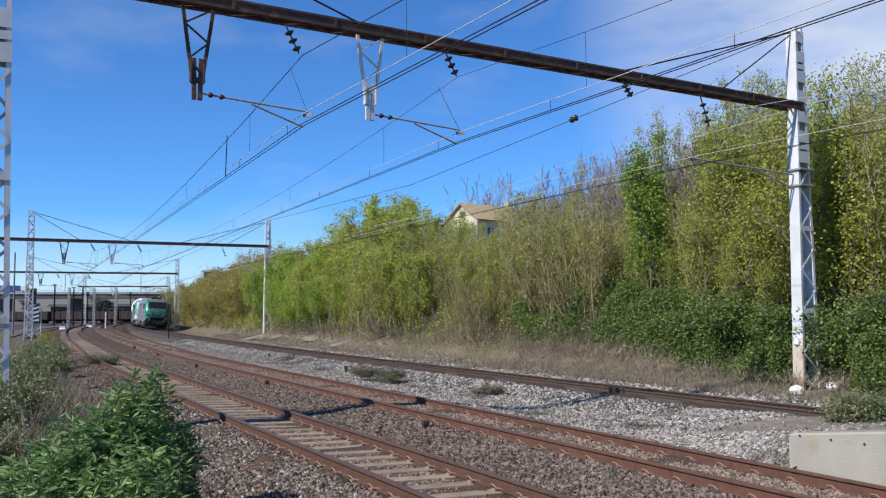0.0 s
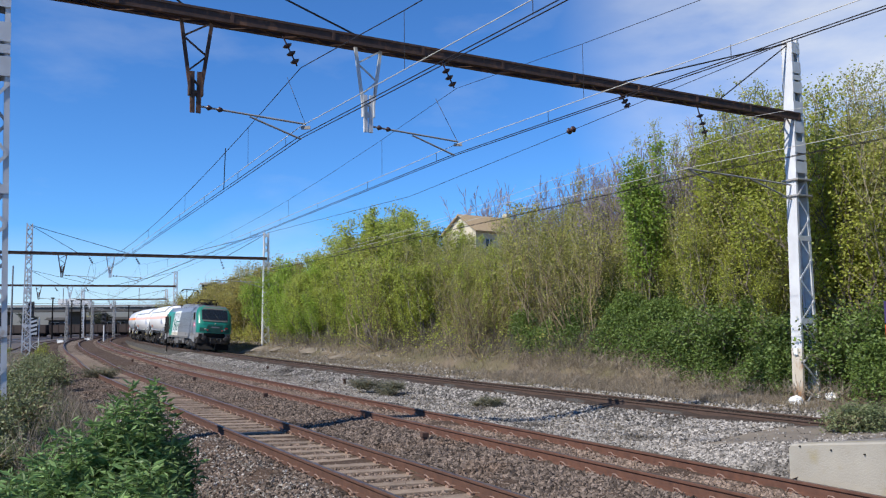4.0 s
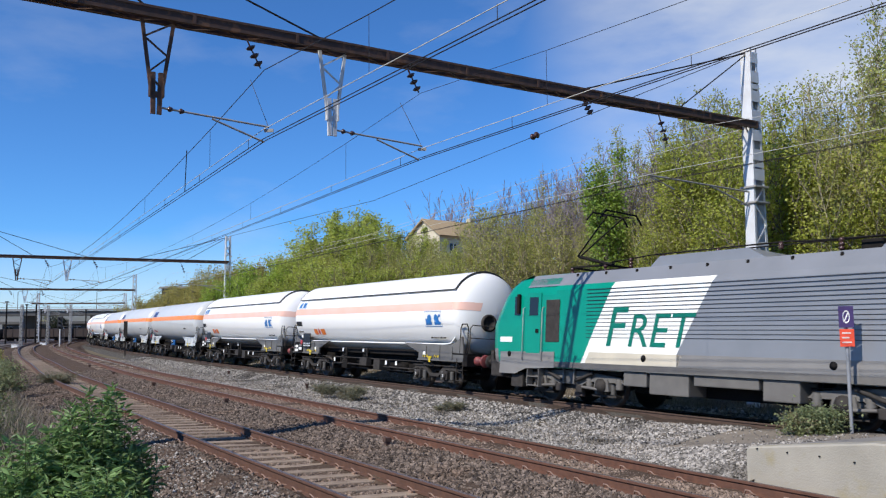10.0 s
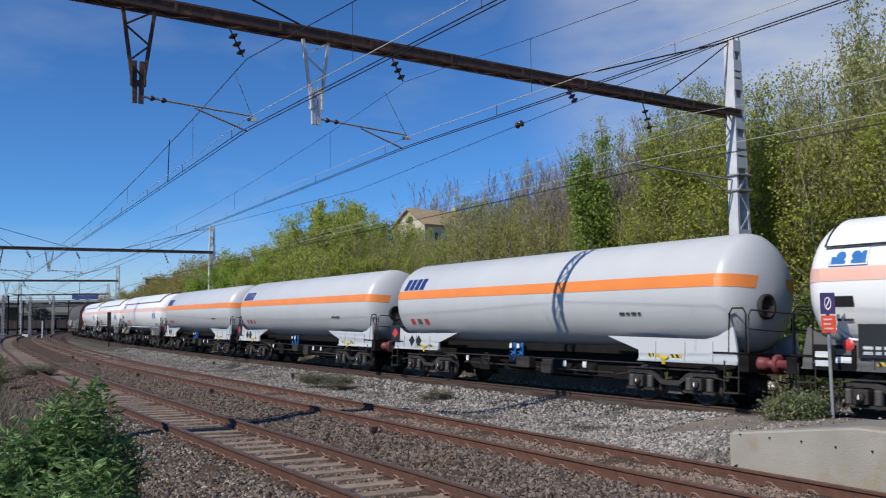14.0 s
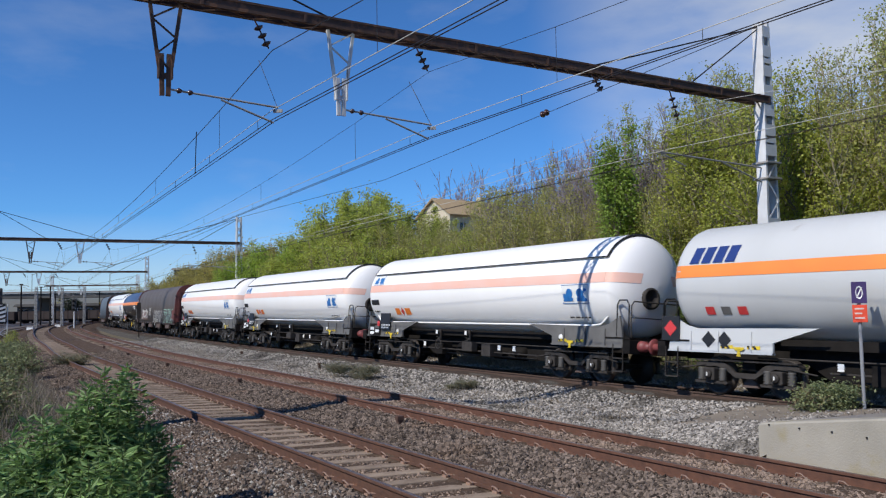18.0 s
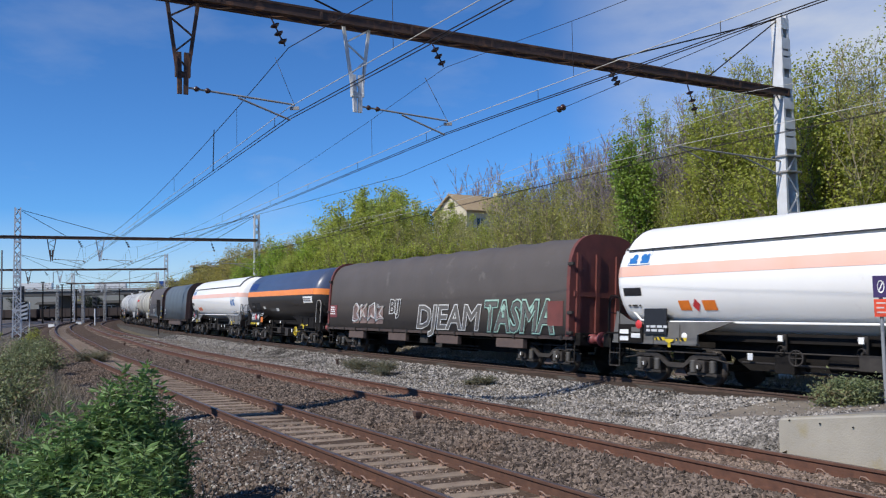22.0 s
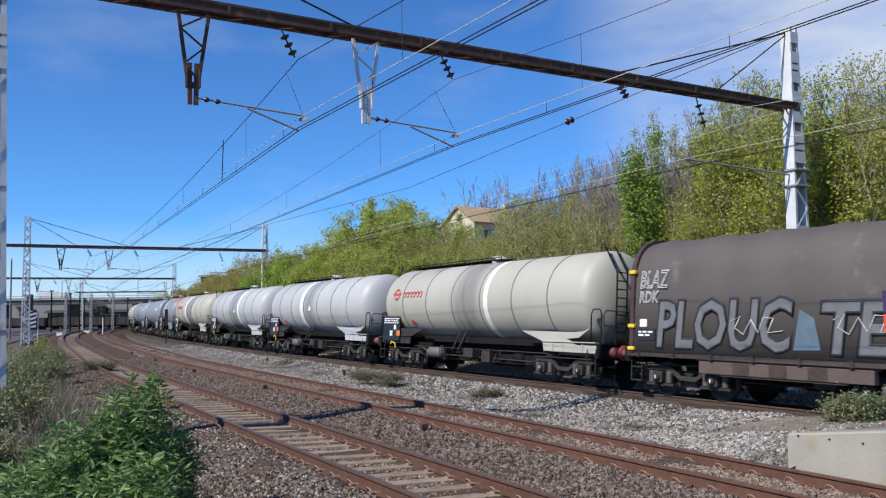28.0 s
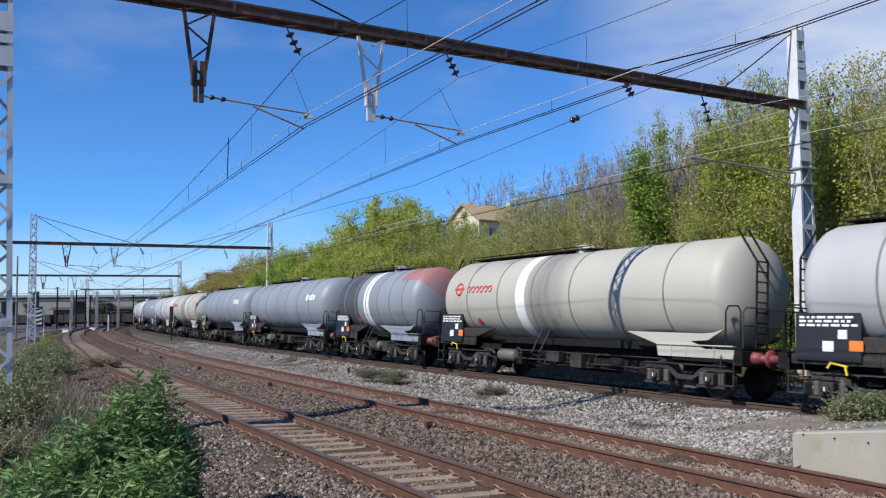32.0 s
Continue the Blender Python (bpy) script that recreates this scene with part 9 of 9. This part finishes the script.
def track_marker(x, y):
    """A slender dark post with a tall narrow board, between the second and the far track."""
    t = thing("trackside_marker", "slender dark post with a tall narrow grey board", "marker post", m=Matrix.Translation((x, y, -0.5)) @ Matrix.Rotation(math.atan2(-x, y), 4, "Z"))
    part("post", Geo().bar((0, 0, 0), (0, 0, 3.2), 0.09, 0.09, up=(0, 1, 0)), STEEL_DARK, t)
    b = part("board", Geo().soft_box(-0.14, 0.14, -0.08, -0.05, 1.85, 3.3, 0.01), STEEL_MID, t, "tall narrow board in weathered grey")
    part("board_edge", Geo().box(-0.16, -0.14, -0.09, -0.04, 1.83, 3.32).box(0.14, 0.16, -0.09, -0.04, 1.83, 3.32), STEEL_DARK, b)
    part("foot_plate", Geo().soft_box(-0.14, 0.14, -0.14, 0.14, 0, 0.1, 0.02), CONCRETE, t)


track_marker(-25.4, 75.5)
for x, y in ((-50.5, 108.5), (-52.8, 122.0)):
    t = thing("relay_box", "small white trackside box", "cabinet", "trackside boxes", Matrix.Translation((x, y, -0.45)))
    part("cabinet_body", Geo().soft_box(-0.4, 0.4, -0.25, 0.25, 0, 0.55, 0.03), WHITE, t)
    part("lid", Geo().soft_box(-0.44, 0.44, -0.29, 0.29, 0.55, 0.62, 0.02), WHITE, t)


def canopy_hall(x, y, turn):
    t = thing("station_hall", "low grey station building with many window bays", "building", m=Matrix.Translation((x, y, -0.6)) @ Matrix.Rotation(turn, 4, "Z"))
    part("wall", Geo().box(-45, 45, -5, 5, 0, 4.2), FAR_MID, t)
    part("roof", Geo().prism([(-46, 4.2), (46, 4.2), (45, 5.0), (-45, 5.0)], -6, 6), FAR_DARK, t)
    for i in range(22):
        wd = part("window", Geo().box(-43 + i * 4 - 1.2, -43 + i * 4 + 1.2, -5.06, -4.98, 1.2, 3.4), GLASS_DARK, t)
        part("window_frame", Geo().box(-43 + i * 4 - 0.05, -43 + i * 4 + 0.05, -5.10, -5.05, 1.2, 3.4).box(-43 + i * 4 - 1.3, -43 + i * 4 + 1.3, -5.12, -5.05, 3.4, 3.5), WHITE, wd)


canopy_hall(-78, 262, 0.05)


def house(x, y, z, turn):
    t = thing("house", "cream-walled house with faded tile roof on the hill", "house", m=Matrix.Translation((x, y, z)) @ Matrix.Rotation(turn, 4, "Z") @ Matrix.Scale(0.88, 4))
    part("wall", Geo().add([(-5, -3, 0), (5, -3, 0), (5, 3, 0), (-5, 3, 0), (-5, -3, 3.6), (5, -3, 3.6), (5, 3, 3.6), (-5, 3, 3.6), (-5, 0, 5.6), (5, 0, 5.6)],
                             [(0, 1, 5, 4), (2, 3, 7, 6), (3, 0, 4, 8, 7), (1, 2, 6, 9, 5)]), RENDER_WALL, t)
    for s in (-1, 1):
        g = Geo().bar((-5.4, s * 1.75, 4.55), (5.4, s * 1.75, 4.55), 4.3, 0.16)
        r = Matrix.Translation((0, s * 1.75, 4.55)) @ Matrix.Rotation(-s * math.atan(2.0 / 3.0), 4, "X") @ Matrix.Translation((0, -s * 1.75, -4.55))
        rf = part("roof", Geo().add([r @ Vector(p) for p in g.v], g.f), ROOF_TILE, t)
    part("chimney", Geo().soft_box(2.6, 3.3, -0.4, 0.4, 4.9, 6.4, 0.03), RENDER_WALL, rf)
    for xx in (-2.8, 0.2, 3.0):
        wd = part("window", Geo().box(xx - 0.5, xx + 0.5, -3.05, -2.98, 1.2, 2.5), GLASS_DARK, t)
        part("window_frame", Geo().box(xx - 0.6, xx + 0.6, -3.09, -3.04, 1.08, 1.2).box(xx - 0.04, xx + 0.04, -3.09, -3.04, 1.2, 2.5), WHITE, wd)
    wd = part("window", Geo().box(-5.05, -4.98, -0.6, 0.6, 1.3, 2.7), GLASS_DARK, t)


house(5.6, 93.0, 8.9, radians(38))


def low_shed(x, y, z, turn):
    t = thing("long_shed", "long low pale roofed shed above the slope", "shed", m=Matrix.Translation((x, y, z)) @ Matrix.Rotation(turn, 4, "Z"))
    part("wall", Geo().box(-6, 6, -2.5, 2.5, -4.0, 1.6), FAR_DARK, t)
    part("roof", Geo().prism([(-6.4, 1.6), (6.4, 1.6), (6.2, 1.85), (-6.2, 1.85)], -2.9, 2.9), FAR_CONCRETE, t)


low_shed(-27.5, 116.0, 5.9, radians(5))


def ridge():
    """Wooded ridge along the horizon."""
    n = 160
    v, f = [], []
    for i in range(n + 1):
        a = 2 * math.pi * i / n
        h = 14 + 7 * math.sin(a * 5 + 1) + 4 * math.sin(a * 13) + 2 * math.sin(a * 37)
        for r, z in ((760, -2.0), (800, h), (1000, h + 6 + 5 * math.sin(a * 9)), (1100, -2)):
            v.append((math.sin(a) * r, math.cos(a) * r, z))
    for i in range(n):
        for j in range(3):
            f.append((4 * i + j, 4 * i + j + 1, 4 * i + j + 5, 4 * i + j + 4))
    tagged(new("backdrop", fast_mesh("backdrop", v, f, HAZE_HILL, True)), "low wooded ridge along the horizon", "hills", kind="structure")


ridge()
K_DARK = plant_kind(91, 6.0, 0.8, 0.22, LEAF_DARK, 5, 0.3, trunks=2, kids=6)
K_PURPLE = plant_kind(92, 6.0, 0.8, 0.22, LEAF_RED, 5, 0.3, trunks=2, kids=6)
for x, y, k, kind in ((-20.5, 100, 0.95, K_PURPLE), (-18.6, 101, 1.0, K_DARK), (-23.0, 104, 0.8, K_PURPLE), (-8.6, 88, 1.0, K_DARK), (-2.5, 100, 1.3, K_DARK), (36, 62, 1.3, K_DARK)):
    plant("dark_tree", kind, x, y, x, k, "dark evergreen tree behind the slope", "tree", "trees behind the slope")
rndt = random.Random(77)
for i in range(22):
    x, y = rndt.uniform(-140, -62), rndt.uniform(240, 330)
    plant("distant_tree", (K_SPRING[0], K_BROWN[0], K_DARK)[i % 3], x, y, i, rndt.uniform(0.8, 1.3), "distant tree beyond the bridge", "tree", "distant trees")


# ------------------------------------------------------------------ ballast stones
def stones(name, label, n, s_rng, o_rng, size, mat, seed, top, skip=(), power=1.0):
    """Broken stones lying on the bed: real geometry, too many to count."""
    rng = np.random.default_rng(seed)
    s = s_rng[0] + (s_rng[1] - s_rng[0]) * rng.random(n) ** power
    o = rng.uniform(*o_rng, n)
    keep = np.ones(n, bool)
    for a, b in skip:
        keep &= ~((o > a) & (o < b))
    s, o = s[keep], o[keep]
    n = len(s)
    th = np.interp(s, S_ALL, _th)
    x, y = np.interp(s, S_ALL, _x) + np.sin(th) * o, np.interp(s, S_ALL, _y) - np.cos(th) * o
    z = top(s, o, x, y)
    base = np.array([[1, 0, 0], [0, 1, 0], [-1, 0, 0], [0, -1, 0], [0, 0, 0.8], [0, 0, -0.8]], float)
    v = base[None] * rng.uniform(0.6, 1.35, (n, 6, 1)) + rng.normal(size=(n, 6, 3)) * 0.16
    v *= (size * rng.uniform(0.45, 1.25, n) ** 1.2)[:, None, None]
    a = rng.uniform(0, 6.28, n)
    c, q = np.cos(a)[:, None], np.sin(a)[:, None]
    t = rng.normal(size=n)[:, None] * 0.6
    vx, vy, vz = v[..., 0], v[..., 1], v[..., 2]
    vz2 = vz * np.cos(t) + vx * np.sin(t)
    vx = vx * np.cos(t) - vz * np.sin(t)
    v = np.stack([vx * c - vy * q + x[:, None], vx * q + vy * c + y[:, None], vz2 + z[:, None]], -1).reshape(-1, 3)
    f0 = np.array([[0, 1, 4], [1, 2, 4], [2, 3, 4], [3, 0, 4], [1, 0, 5], [2, 1, 5], [3, 2, 5], [0, 3, 5]])
    f = (np.arange(n)[:, None, None] * 6 + f0[None]).reshape(-1, 3)
    return tagged(new(name, fast_mesh(name, v, f, mat)), label, "ballast", kind="stuff")


_bu, _bz = [p[0] for p in BED_PROFILE_AB], [p[1] for p in BED_PROFILE_AB]


def top_ab(s, o, x, y):
    return np.interp(o, _bu, _bz) + 0.005


def top_ground(s, o, x, y):
    return ground_height(x, y) + 0.012


_cu, _cz = (-2.6, -1.5, -0.8, 0.8, 1.5, 2.6), (-0.36, -0.14, -0.075, -0.145, -0.21, -0.40)


def top_wide(s, o, x, y):
    """Top of the stones from the second track across to the far one; none inside the far track."""
    u = o - c_off(s)
    z = np.maximum(np.where(o < 6.9, np.interp(o, _bu, _bz), -9), np.where(u > -2.6, np.interp(u, _cu, _cz) + Z_C, -9))
    return np.where(u > -1.3, -9, np.maximum(z, ground_height(x, y)) + 0.012)


RAILS_AB = [(-0.86, -0.64), (0.64, 0.86), (B_OFF - 0.86, B_OFF - 0.64), (B_OFF + 0.64, B_OFF + 0.86)]
stones("ballast_stones", "rust-brown broken ballast stones between the near tracks", 60000, (-2, 42), (0.86, B_OFF - 0.86), 0.046, STONE_RED, 1, top_ab, RAILS_AB, 1.5)
stones("ballast_stones", "sandy pink chippings inside the second track", 24000, (-3, 46), (B_OFF - 0.64, B_OFF + 0.64), 0.032, STONE_SAND, 2, top_ab, RAILS_AB, 1.5)
stones("ballast_stones", "sandy chippings between the sleepers of the near track", 16000, (-1, 34), (-0.62, 0.66), 0.030, STONE_SAND, 3, lambda s, o, x, y: top_ab(s, o, x, y) - 0.005, RAILS_AB, 1.3)
stones("ballast_stones", "brown ballast stones on the near shoulder", 26000, (2, 40), (-3.2, -0.86), 0.038, STONE_RED, 4, top_ab, RAILS_AB, 1.4)
stones("ballast_stones", "scattered pale stones on the near shoulder", 7000, (2, 22), (-3.4, -1.0), 0.032, STONE_GREY, 14, top_ab, RAILS_AB, 1.4)
stones("ballast_stones", "pale limestone ballast between the second and the far track", 100000, (3, 66), (B_OFF + 0.9, 13.5), 0.046, STONE_GREY, 5, top_wide, (), 1.35)
# stones darkened beyond their oil, as the shade beneath the train
stones("ballast_stones", "dark oily stones inside the far track, coloured darker for train shade", 60000, (2, 50), (9.0, 13.5), 0.045, OIL_SHADE_BLACK, 8, lambda s, o, x, y: np.where(np.abs(o - c_off(s)) < 0.66, np.interp(o - c_off(s), _cu, _cz) + Z_C + 0.015, -9), (), 1.2)


def top_ramp(s, o, x, y):
    return np.array([ramp_z(a, b) + 0.012 for a, b in zip(s, o)])


stones("ramp_stones", "grey stones on the flank of the ramp", 9000, (PLAT_S + 0.03, 5.5), (5.0, 7.4), 0.042, STONE_GREY, 9, top_ramp, (), 1.4)
stones("ramp_stones", "pale stones trodden into the ramp", 600, (PLAT_S - 0.1, 8.0), (6.8, 10.0), 0.024, STONE_GREY, 19, top_ramp)
stones("ramp_stones", "pale ballast stones over the low end of the dirt", 5200, (PLAT_S + 3.6, PLAT_S + 8.4), (6.4, 10.2), 0.042, STONE_GREY, 29, top_ramp)
stones("ballast_stones", "pale stones along the foot of the slope", 9000, (4, 80), (13.0, 15.5), 0.06, STONE_GREY, 6, top_ground, (), 1.2)


# ------------------------------------------------------------------ what moves
def motions():
    times = [i * 0.5 for i in range(65)]
    for w, mid, _, pivot in CARS:
        walk(w, [(t, on_track(min(s_front(t) + mid, 440.0), pivot)) for t in times])
    # lorries at 14 m/s over the bridge, waiting at its ends
    d = BRIDGE_B - BRIDGE_A
    turn = Matrix.Rotation(math.atan2(d.y, d.x), 4, "Z")
    for k, (l, when) in enumerate(LORRIES):
        walk(l, [(t, Matrix.Translation(BRIDGE_A + d * (0.04 + 0.92 * min(1.0, max(0.0, 0.5 + (t - when) * 0.103))) + turn @ Vector((0, -2.0 + 3.6 * (k % 2), 0))) @ turn) for t in times])


motions()
